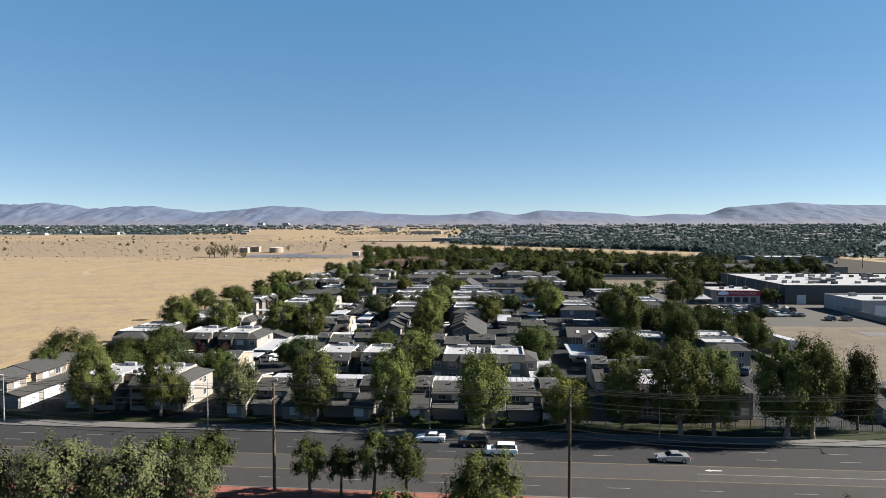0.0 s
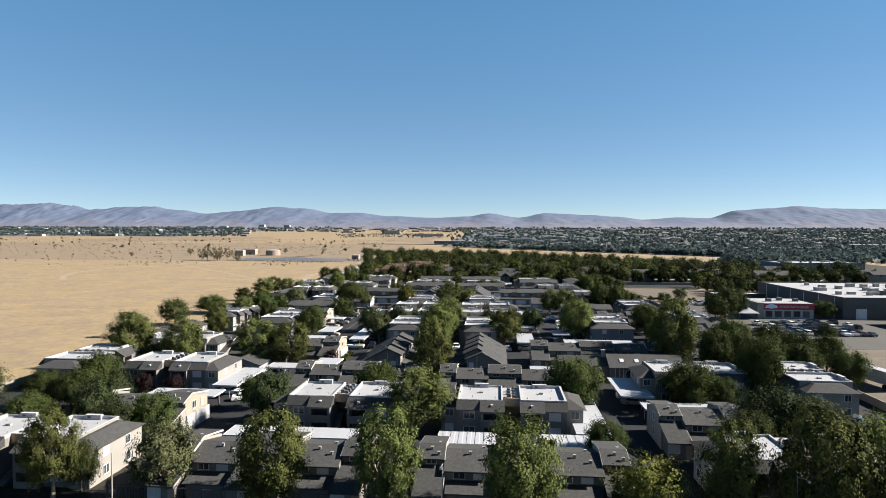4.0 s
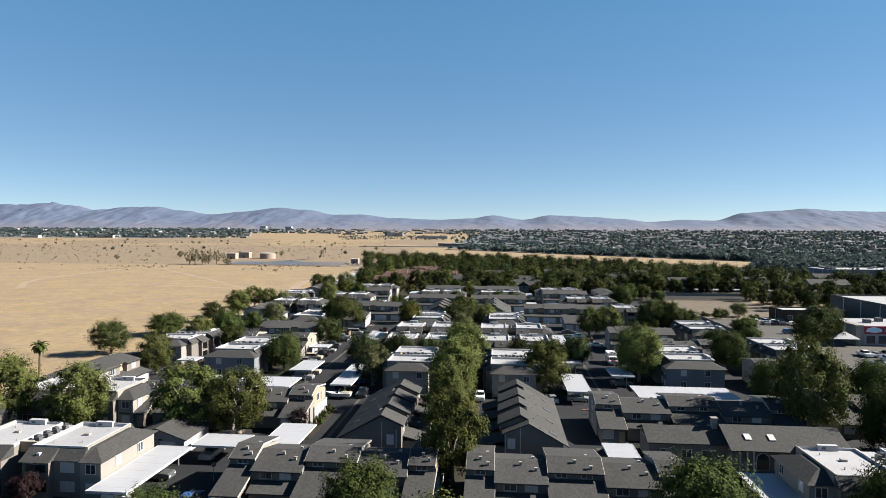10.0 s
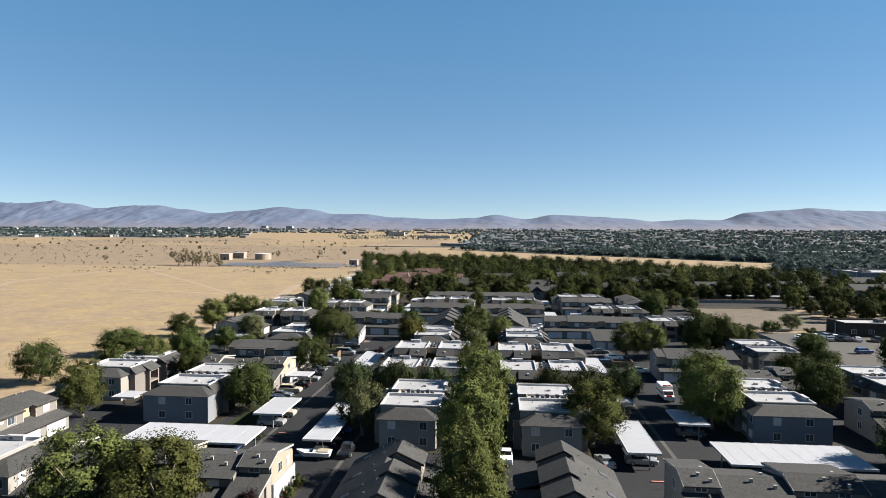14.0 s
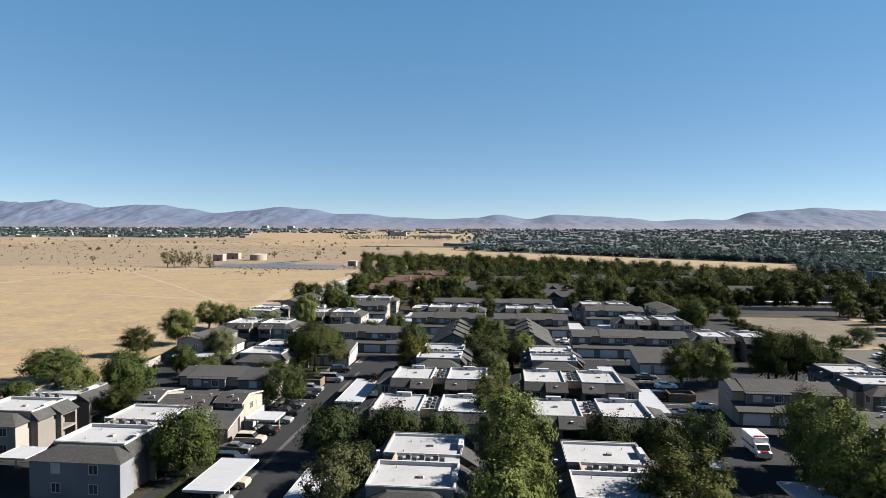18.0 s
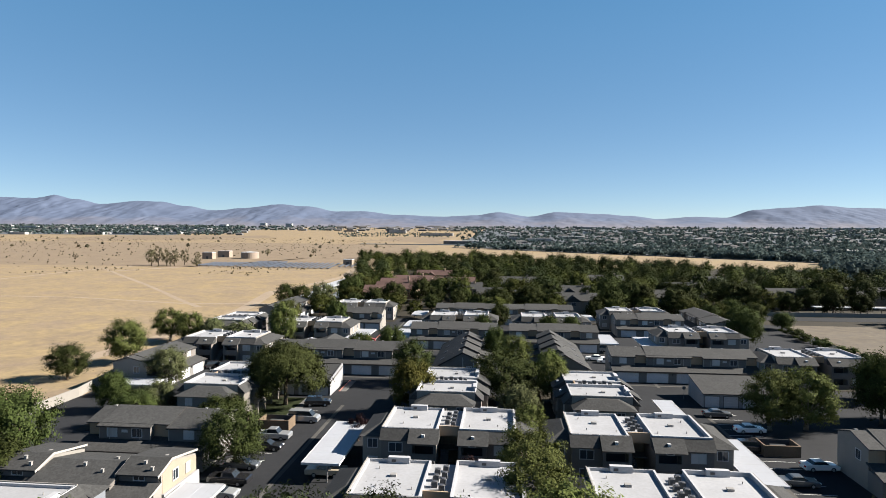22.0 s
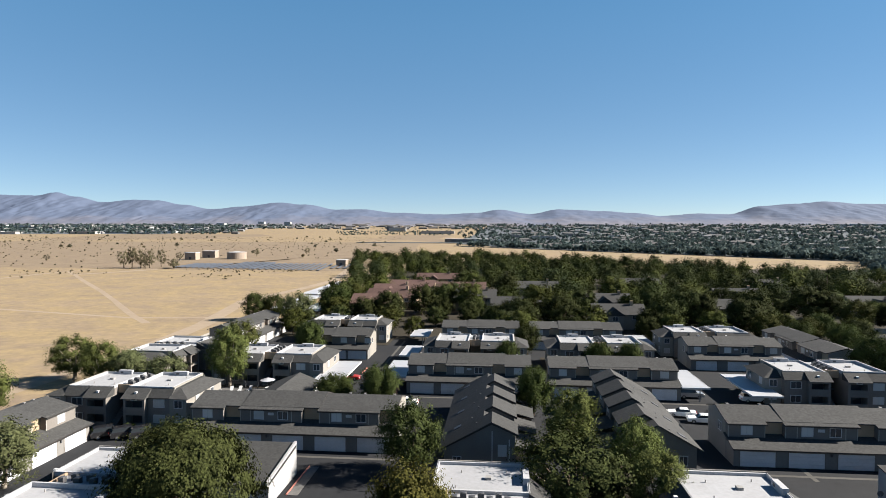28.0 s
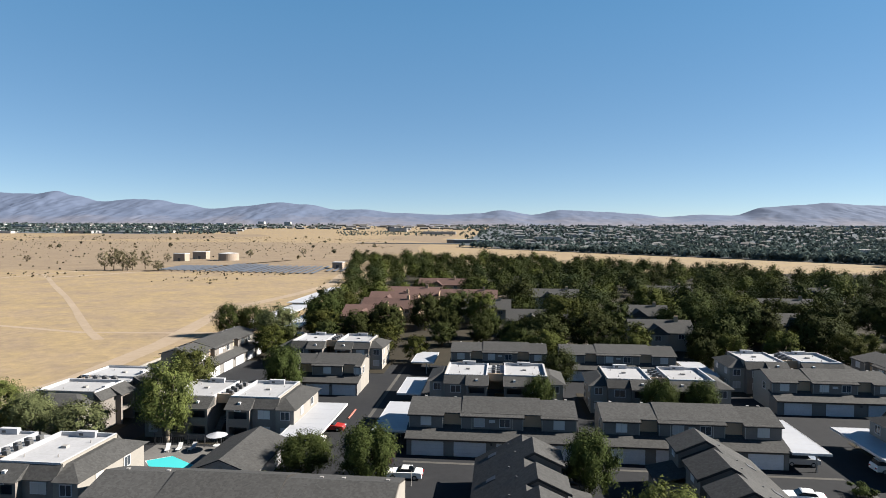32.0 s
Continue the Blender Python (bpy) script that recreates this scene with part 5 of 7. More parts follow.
# kinds for the woods behind
WOODLEAF = leaf_material("wood_olive_leaves", (0.0571, 0.0639, 0.0158), (0.0352, 0.0402, 0.0106), 0.08)
WOODLEAF2 = leaf_material("wood_green_leaves", (0.0325, 0.0410, 0.0112), (0.0197, 0.0252, 0.0075), 0.08)
WOOD_O = [tree(s, "wood_tree", "olive-green tree of the woods behind", "tree", 12, 9, 1.8, WOODLEAF, BARK, 8000, 0.185, 18) for s in (31, 32)]
WOOD_G = [tree(s, "wood_tree", "mid-green tree of the woods behind", "tree", 9, 9, 1.4, WOODLEAF2, BARK, 8000, 0.185, 18) for s in (33, 34)]
WOOD_P = [tree(s, "wood_pine", "dark pine of the woods behind", "pine tree", 10.8, 9, 1.4, NEEDLE, BARK, 8000, 0.185, 20, 0.85) for s in (35, 36, 37)]
SIZES = {"d": (DRYTREE, 12, 9), "q": (STREETPINE, 8, 5.6), "o": (OLIVE, 12, 9), "g": (GREEN, 9, 9), "s": (PALE, 10, 8), "y": (GOLD, 9, 9), "b": (DARK, 7, 9), "p": (PINE, 10.8, 9), "P": (STONEPINE, 11.5, 14), "u": (PURPLE, 4.5, 4.2), "h": (SHRUB, 2.0, 2.6), "wo": (WOOD_O, 12, 9), "wg": (WOOD_G, 9, 9), "wp": (WOOD_P, 10.8, 9)}
count_of = {}


def grow(kind, x, y, h, w, z=0.0):
    protos, ph, pw = SIZES[kind]
    i = count_of[kind] = count_of.get(kind, -1) + 1
    p = protos[i % len(protos)]
    m = pose(x, y, z, 0, 0, (i * 137) % 360) @ Matrix.Diagonal((w / pw, w / pw, h / ph, 1))
    return place(p, USED, m)


for kind, row in {
    "o": "-80.6,357.8,12.5,9 -84.5,372,11.5,10 -66.5,108.8,13,9.5 -53,109,12,7.5 -23.4,107.3,13,9.4 -9.3,107.8,13.3,9 6.8,105.5,13.7,10.4 31,107.5,13,8 40,104.8,16,11.8 45.5,105.2,15,9 57,105.2,16,11 61,104.8,17,9.5 "
         "-9.5,138.5,11.5,12.4 48.7,194.7,17,12 -88,183.2,14,12.5 -75.2,184.0,12.4,11.4 -56.4,186.2,12.3,12.4 -48.0,186.8,11.5,11.8 6.5,221.0,11,11.8 -10,169.3,13.5,9.8 -12.2,190,12.5,10 "
         "-12.6,206,14.5,10.4 -11.6,223,11.5,9.4 -12,238,12,11.4 31,243,12.5,12 29,232.4,12.5,11 -14.2,253,9,9.5 -14.8,262,9.4,9.5 -14.4,276,8,6 -8,318,8,7.5 -8.5,305.5,8.5,7.6 -86.2,227,10.9,8.8 -90.5,258,10,10 26.4,293.6,10.3,9.4 32.6,294.6,10.3,10 -110.5,330,10.8,11 -15.4,327,9.3,8.6 -116,360,9.5,10.4 -108,357,9,8.6 8,62,12,9.8 41,55,11.4,8",
    "g": "-76,146.5,8,10 -90,128,9,7.6 -83.5,147,7.4,9 -52.2,131.0,8.2,8 41,127.5,8.5,9 -72,128,8.5,8.5 -97,252,8,9 18.5,154,10.7,12 -19.6,154.5,8.7,10 57,163,13.5,10 60,173,11.5,9 41.5,157,9.5,12 47.5,157.2,6.5,8 -79,156.4,9.3,9.6 56,186,11.5,9.5 63,188,10.5,9.5 70,189,10,9 77,191,10.5,9.5 85,193,9.5,9 58,216,10,9.5 68,211,10.5,10 77,206,10,9.5 50,212,10,9.5 75,222,8,8 72,178,9.5,9 82,178,8.5,9 "
         "54,247.0,10,10.6 58,266,8,9 74,284,5.5,8.4 76,296,7,8 82,306,6,7 47,299,12.5,10 53.5,300,12,10.5 60,301,9,8 -57,234.4,9.7,10.2 -79,255.0,8,9 -86,266,11,11.6 -63.6,283.2,6,8.6 -79,283.4,6.2,8 -115,283,7.5,14 -88.4,291.6,7.3,7 -47,345.6,8.1,7.8 -56,348,5.6,8.4 -72,384.2,10,8.4 52,372,10.5,11 62,404,8,9 70,412,8,9 56,415,7,8 66,424,8,9 76,404,6,8 54.6,314,9,8.4 -4,375,7.5,7 2.5,375,7.5,6.4 -24,375.4,7.5,5.8 -19.8,344.4,8.5,7.2 134,292,7,11 20,126.5,7,7 -43,150.5,6.5,6",
    "s": "-32,222.5,9.5,8.8 -91.5,353.4,7.3,9 -100,354.6,8.3,7.8 -47,61,11.8,10.5 -39,63,12,10 -31.5,64.5,11.4,9.5 -25.5,66.5,9.6,7 -15.2,286.6,8.7,7.6 -38.4,110,10.5,8.8 -90,428,12,12 -87,308,8.7,9.4 -24,424,8,7 96,352,6,9 -78.7,289.9,6.5,7.3",
    "y": "21.6,106.3,9,9.8 -34.2,295.5,10,9 -60,342,2.5,4",
    "b": "49.6,138.5,9.5,14.5 -68.5,144.0,8,9.6 -64,133.4,9,9 -57,128.2,7.5,9 2,242.6,8,9.2 9,242.8,8.2,9 15.8,245.5,8.4,9 -38.5,242.6,8.4,10 -29.5,242.8,8.8,10 -22,243,7.6,8 -33,234,6,8 -36.4,142,9.5,9 109,240,5,7",
    "p": "-50.7,111.2,8,4.4 71,110,14,6.5 -91.6,138,12,12 -113,250,9.5,11.4 -55,268.2,9.8,9 -37.5,317.5,9.6,9 -19,394.6,9.4,7 -112.4,447,9.5,9 -106.2,449.4,10,9 94,285,13,11 88,279,12,9 100,289,12,9 -17.5,306.5,11,13 -113.3,313,7.8,9.5",
    "P": "-58.8,299.0,11.8,16.2",
    "u": "-86,336,4.6,4.6 -79.6,334.6,4,4 -40.5,281,4.2,4 -22,265,4.4,4 -63,157.6,4.6,4.4 -69.6,157.4,4.8,4.4 -46,349.6,4,4 -38.4,189.6,4.2,4 26,186.2,4.4,6",
    "h": "84,318,2.5,5 92,330,2.5,6 88,327,2,4 86,345,4.5,7.8 100,346,2,5 73,391,3,8 73,381,2.6,7 73,372,2.8,7 74,362,2.4,7 76,353,2.4,6 81,350,2.2,6 -12,108.6,1.4,4 -5,108.8,1.5,3.6 10,108.4,1.4,4 18,108.6,1.2,3 -45.2,160.4,1.6,2.4 -36,193,1.8,2.2 -36,197.5,1.6,2 -36.1,201,1.7,2 -84.4,329.8,1.4,2.2 -92,329.6,1.2,2 14.2,216,1.2,2.4 -55,240,1.2,2 13.4,349.2,1.5,3.6 -3,70,4.6,6 -49,219,1.2,2 110,250,2,4 104,228,2,4",
}.items():
    for q in row.split():
        x, y, h, w = (float(v) for v in q.split(","))
        grow(kind, x, y, h, w)
# small street trees on the near side of the road
for x, y, h, w in [(-34.5, 77.6, 7.6, 6.5), (-28.6, 76.9, 8.6, 8.0), (-15.1, 77.8, 7.6, 5.2), (-11.0, 77.9, 6.8, 4.6), (-6.7, 77.8, 8.8, 5.4), (-2.3, 77.4, 8.6, 6.2)]:
    grow("q", x, y, h, w)


def palm(x, y, h, n=11):
    b = thing("palm_tree", "single fan palm with drooping fronds at the field's edge", "palm tree", "palms")
    b.matrix_basis = pose(x, y, 0)
    t = Mesh()
    for i in range(5):
        t.tube((0.05 * i, 0, h * 0.16 * i - 0.1), (0.05 * (i + 1), 0, h * 0.16 * (i + 1)), 0.28 - 0.02 * i, 0.26 - 0.02 * i, 8)
    part("trunk", t, BARK, b)
    rng = np.random.default_rng(5)
    for i in range(n):
        a, e = i * 2.4, 1.1 - 1.8 * (i / n)
        fr = Mesh()
        p = Vector((0.25, 0, h * 0.8))
        for k in range(5):
            el = e - 0.32 * k
            q = p + Vector((math.cos(a) * math.cos(el), math.sin(a) * math.cos(el), math.sin(el))) * 0.5
            w0, w1 = 0.42 * math.sin(0.35 + k * 0.5), 0.42 * math.sin(0.85 + k * 0.5)
            sd = Vector((-math.sin(a), math.cos(a), 0))
            bi = len(fr.v)
            fr.v += [tuple(p - sd * w0 - Vector((0, 0, 0.08))), tuple(p), tuple(p + sd * w0 - Vector((0, 0, 0.08))), tuple(q - sd * w1 - Vector((0, 0, 0.08))), tuple(q), tuple(q + sd * w1 - Vector((0, 0, 0.08)))]
            fr.f += [(bi, bi + 1, bi + 4, bi + 3), (bi + 1, bi + 2, bi + 5, bi + 4)]
            p = q
        part("frond", fr, LEAF2, b)
    return b


palm(-114.4, 224.6, 8.8, 34)
PALM = palm(150.0, 520.0, 13)
for x, y in [(158, 526), (170, 515), (182, 530), (195, 522), (210, 540), (225, 518), (128, 545), (240, 535), (262, 528), (300, 560), (320, 548)]:
    copy_thing(PALM, pose(x, y, 0, 0, 0, x * 7))

# woods behind the complex: the nearest trees one by one, the rest as one growth
rng = random.Random(4)
spots = []
HOUSES = [(-72, 458, 17, 14, 0), (-69, 478, 20, 14, 0), (-72, 499, 18, 14, 0), (-68, 520, 22, 14, 0), (-36, 480, 16, 11, 1), (-44, 512, 22, 13, 0), (-20, 455, 18, 11, 1), (14, 470, 16, 11, 1), (55, 455, 16, 11, 1), (70, 495, 18, 12, 1), (110, 470, 20, 12, 1),
          (150, 480, 22, 12, 1), (190, 465, 22, 12, 1), (-10, 520, 20, 12, 1), (40, 540, 20, 12, 1), (100, 540, 20, 12, 1), (220, 520, 22, 12, 1), (-60, 566, 22, 12, 0), (260, 480, 22, 12, 1), (12, 438, 16, 10, 1)]


def free(x, y, r):
    return all(not (hx - hw / 2 - r < x < hx + hw / 2 + r and hy - r * 2.2 < y < hy + hd + r) for hx, hy, hw, hd, _ in HOUSES)


y = 419.0
while y < 880:
    step = 11.2 + (y - 419) * 0.008
    x = -86 - max(0, y - 470) * 0.22 + rng.random() * 4
    while x < min(40 + 0.60 * (y - 130), 390):
        px, py = x + rng.uniform(-4, 4), y + rng.uniform(-4, 4)
        behind_field = (px > 76 and py < 455) or (205 < px < 335 and 520 < py < 625) or py > 884 - 0.93 * (px + 75)
        if not behind_field and free(px, py, 2.0) and rng.random() < 0.9:
            spots.append((px, py))
        x += step
    y += step * 0.9
near_spots = [s for s in spots if s[1] < 485 and s[0] < 140][:178]
chosen = set(near_spots)
for i, (x, y) in enumerate(near_spots):
    k = rng.random()
    kind = "wo" if k < 0.24 else "wg" if k < 0.52 else "wp"
    if y < 428:
        kind = "wo" if k < 0.7 else "wg"
    hh = rng.uniform(6, 9.5) if y < 428 else rng.choice((7, 8.5, 10, 11, 12.5)) * rng.uniform(0.9, 1.1)
    grow(kind, x, y, hh, min(14.5, hh * rng.uniform(0.95, 1.3)))


def far_growth(name, places, mats, label, leaf_n, size):
    """Distant trees as one growth of leaf clumps per kind of leaf."""
    rg = np.random.default_rng(21)
    for m_i, mat in enumerate(mats):
        vs = []
        for i, (x, y, h, z) in enumerate(places):
            if i % len(mats) != m_i:
                continue
            w = h * (0.95 + 0.35 * rg.random())
            lobes = [(x + math.cos(2.4 * j + i) * w * 0.24, y + math.sin(2.4 * j + i) * w * 0.24, z + h * (0.34 + 0.10 * rg.random() + 0.04 * j), w * (0.20 + 0.08 * rg.random()), h * 0.19) for j in range(5)]
            lobes.append((x, y, z + h * (0.70 + 0.08 * rg.random()), w * (0.24 + 0.08 * rg.random()), h * 0.19))
            lobes.append((x, y, z + h * 0.52, w * 0.38, h * 0.36))
            vs.append(leaves(rg, lobes, leaf_n, size * h / 10, axis=np.array([x, y, z + h * 0.35])))
        tagged(new(name, leaf_mesh(name, np.concatenate(vs), mat)), label, "woods", "", "stuff")


for i in range(12):
    grow("wg" if i % 4 else "wo", 84 + i * 13.5 + rng.uniform(-2, 2), 443 + i * 0.15 + rng.uniform(-1, 1), rng.uniform(8, 10), rng.uniform(8.5, 11))
for i in range(30):
    grow(("wo", "wg", "wp")[i % 3], 126 + (i % 6) * 9.5 + rng.uniform(-2.5, 2.5), 377 + (i // 6) * 11 + rng.uniform(-3, 3), rng.uniform(6, 10.5), rng.uniform(6.5, 9.5))
far_spots = [(x, y, rng.choice((6, 8, 9.5, 11, 13)) * rng.uniform(0.88, 1.12), 0.0) for x, y in spots if (x, y) not in chosen]
far_growth("far_woods", far_spots, (WOODLEAF2, NEEDLE, WOODLEAF, NEEDLE, WOODLEAF2, DARKLEAF), "dense dark-green suburban woods behind the complex", 1300, 0.30)


def far_house(x, y, w, d, kind):
    b = thing("house", "house with a brown-red shingle roof among trees" if kind == 0 else "house with a grey shingle roof among trees", "house", "houses in the woods")
    b.matrix_basis = pose(x, y, 0)
    part("wall", Mesh().along_x([(0, 0), (d, 0), (d, 5.0), (d / 2, 7.4), (0, 5.0)], -w / 2, w / 2), TAN if kind == 0 else STUCCO, b)
    r = Mesh()
    roof_run(r, -w / 2 - 0.5, w / 2 + 0.5, -0.6, d / 2, d + 0.6, 4.85, 7.7)
    part("roof", r, REDTILE if kind == 0 else SHINGLE, b, "weathered shingle roof")
    gb = Mesh().along_y([(-w * 0.1 - 3.2, 4.6), (-w * 0.1 + 3.2, 4.6), (-w * 0.1, 6.9)], -2.0, d / 2)
    part("porch_roof", gb, REDTILE if kind == 0 else SHINGLE, b)
    part("porch", Mesh().box(-w * 0.1 - 2.6, -1.6, 0, -w * 0.1 + 2.6, 0.2, 4.65), TAN if kind == 0 else STUCCO, b)
    for xx in (-w * 0.38, w * 0.3):
        window(b, 1.5, 1.1, xx, 0, 3.3)
    window(b, 1.5, 1.2, -w * 0.1, -1.6, 3.0)
    part("chimney", Mesh().box(w * 0.25, d * 0.4, 5.5, w * 0.25 + 0.9, d * 0.4 + 0.9, 8.8), TAN, b)
    return b


for hs in HOUSES:
    far_house(*hs)

# ---------------------------------------------------------------- distance

# the blue of the distance haze is painted into the slopes' base colour
MOUNTAIN = material("mountain_painted_haze", (0.088, 0.111, 0.166), (0.077, 0.099, 0.153), rough=1.0, scale=0.006, fine=0.04, contrast=0.9)
mn, ml = MOUNTAIN.node_tree.nodes, MOUNTAIN.node_tree.links
mbsdf = mn["Principled BSDF"]
slope = mbsdf.inputs["Base Color"].links[0].from_socket
mgeo = mn.new("ShaderNodeNewGeometry")
mxyz = mn.new("ShaderNodeSeparateXYZ")
ml.new(mgeo.outputs["Position"], mxyz.inputs[0])
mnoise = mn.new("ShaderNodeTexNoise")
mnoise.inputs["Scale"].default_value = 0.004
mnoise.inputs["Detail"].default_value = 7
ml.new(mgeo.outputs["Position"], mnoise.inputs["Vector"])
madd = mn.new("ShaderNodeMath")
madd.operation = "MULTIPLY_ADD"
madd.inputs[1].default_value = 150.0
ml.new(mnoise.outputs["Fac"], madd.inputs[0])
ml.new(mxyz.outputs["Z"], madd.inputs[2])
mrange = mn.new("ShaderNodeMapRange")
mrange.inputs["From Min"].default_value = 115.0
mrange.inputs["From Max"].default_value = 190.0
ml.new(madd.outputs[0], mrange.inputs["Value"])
# paler fans at the foot, tinted with the same painted haze
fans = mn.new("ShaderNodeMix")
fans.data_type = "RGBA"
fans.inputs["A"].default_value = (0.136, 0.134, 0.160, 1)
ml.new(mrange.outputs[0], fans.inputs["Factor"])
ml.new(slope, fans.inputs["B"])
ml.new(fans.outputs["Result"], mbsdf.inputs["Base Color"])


CREST = [(-9.0, 210), (-5.2, 270), (-4.12, 318), (-3.97, 309), (-3.81, 300), (-3.64, 319), (-3.48, 280), (-3.24, 234), (-2.97, 254), (-2.78, 248), (-2.58, 215), (-2.32, 177), (-2.1, 195), (-1.77, 226), (-1.56, 211), (-1.31, 170), (-1.12, 174),
         (-0.85, 146), (-0.47, 132), (-0.22, 145), (-0.05, 167), (0.19, 135), (0.39, 170), (0.73, 156), (0.94, 142), (1.15, 120), (1.4, 137), (1.63, 132), (1.85, 191), (2.09, 207), (2.29, 223), (2.53, 206), (2.8, 201), (3.6, 180), (9.0, 150)]


def ridge_height(km):
    """Height of the crest of the hills, along x in kilometres."""
    for (a, p), (b, q) in zip(CREST[:-1], CREST[1:]):
        if a <= km <= b:
            t = (km - a) / (b - a)
            t = t * t * (3 - 2 * t)
            return p + (q - p) * t
    return 150


def hills(name, y_far, depth, scale, jag, label):
    m = Mesh()
    nxs, nys = 900, 40
    for j in range(nys + 1):
        t = j / nys
        for i in range(nxs + 1):
            x = -6200 + 11200 * i / nxs
            u = x / 3500
            y = y_far - depth * (1 - t)
            crest = ridge_height(x / 1000) - 62
            ridge = noise.fractal(Vector((u * 9, t * 2.2, jag)), 0.8, 2.1, 8)
            fine = noise.fractal(Vector((u * 40, t * 7, jag + 3)), 0.9, 2.1, 4)
            # spurs and gullies run down from the crest
            spur = 1 - abs(noise.fractal(Vector((u * 26 + 0.8 * ridge, t * 3.4, jag + 9)), 0.7, 2.2, 5))
            z = crest * t ** 1.2 * (1 + 0.08 * ridge * (1 - t)) + crest * (0.03 * fine + 0.07 * (spur - 0.75)) * min(1, 4 * t * (1.04 - t)) + 1.6 * fine * t
            m.v.append((x, y, 62 * t + rise(y) * (1 - t) - 3 * (1 - t) + max(0, z)))
    w = nxs + 1
    for j in range(nys):
        for i in range(nxs):
            m.f.append((j * w + i, j * w + i + 1, (j + 1) * w + i + 1, (j + 1) * w + i))
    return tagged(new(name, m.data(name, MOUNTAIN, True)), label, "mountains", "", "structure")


hills("backdrop_hills", 4940, 900, 1, 1.7, "blue-brown desert mountains on the horizon, haze painted into their colour")

# ---------------------------------------------------------------- vehicles

CAR_PAINTS = {
    "white": plain("white_car_paint", (0.78, 0.78, 0.77), 0.3, coat=0.6),
    "silver": plain("silver_car_paint", (0.38, 0.39, 0.40), 0.3, 0.5, coat=0.6),
    "black": plain("black_car_paint", (0.015, 0.015, 0.017), 0.2, coat=0.8),
    "grey": plain("grey_car_paint", (0.10, 0.105, 0.11), 0.28, 0.3, coat=0.6),
    "red": plain("red_car_paint", (0.32, 0.025, 0.02), 0.28, coat=0.6),
    "blue": plain("blue_car_paint", (0.03, 0.07, 0.20), 0.28, coat=0.6),
    "beige": plain("beige_car_paint", (0.36, 0.31, 0.24), 0.35, coat=0.5),
}
TYRE = plain("tyre_rubber", (0.02, 0.02, 0.02), 0.85)
RIM = plain("wheel_rim", (0.45, 0.45, 0.46), 0.35, 0.8)
LAMPGLASS = plain("lamp_glass", (0.75, 0.75, 0.72), 0.15)
TAILRED = plain("tail_lamp", (0.35, 0.02, 0.02), 0.2)
CARGLASS = plain("car_glass", (0.02, 0.024, 0.028), 0.06)
SHAPES = {  # side outline of the body, glass house (bottom, top), roof
    "sedan": ([(-2.35, 0.28), (2.35, 0.28), (2.38, 0.62), (2.2, 0.78), (1.0, 0.92), (-1.55, 0.98), (-2.25, 0.95), (-2.38, 0.6)], (-1.5, 1.05, -0.95, 0.3, 0.94, 1.40), 1.82),
    "suv": ([(-2.4, 0.35), (2.4, 0.35), (2.42, 0.85), (2.2, 1.0), (1.1, 1.08), (-2.3, 1.10), (-2.42, 0.8)], (-2.25, 1.15, -1.95, 0.55, 1.06, 1.74), 1.92),
    "van": ([(-2.7, 0.35), (2.6, 0.35), (2.62, 0.85), (2.3, 1.08), (1.5, 1.2), (-2.68, 1.25), (-2.72, 0.8)], (-2.65, 1.75, -2.55, 1.0, 1.2, 2.05), 1.95),
    "pickup": ([(-2.75, 0.4), (2.7, 0.4), (2.72, 0.9), (2.5, 1.02), (1.2, 1.08), (-2.7, 1.08), (-2.78, 0.8)], (-0.9, 1.1, -0.75, 0.5, 1.06, 1.76), 1.92),
}


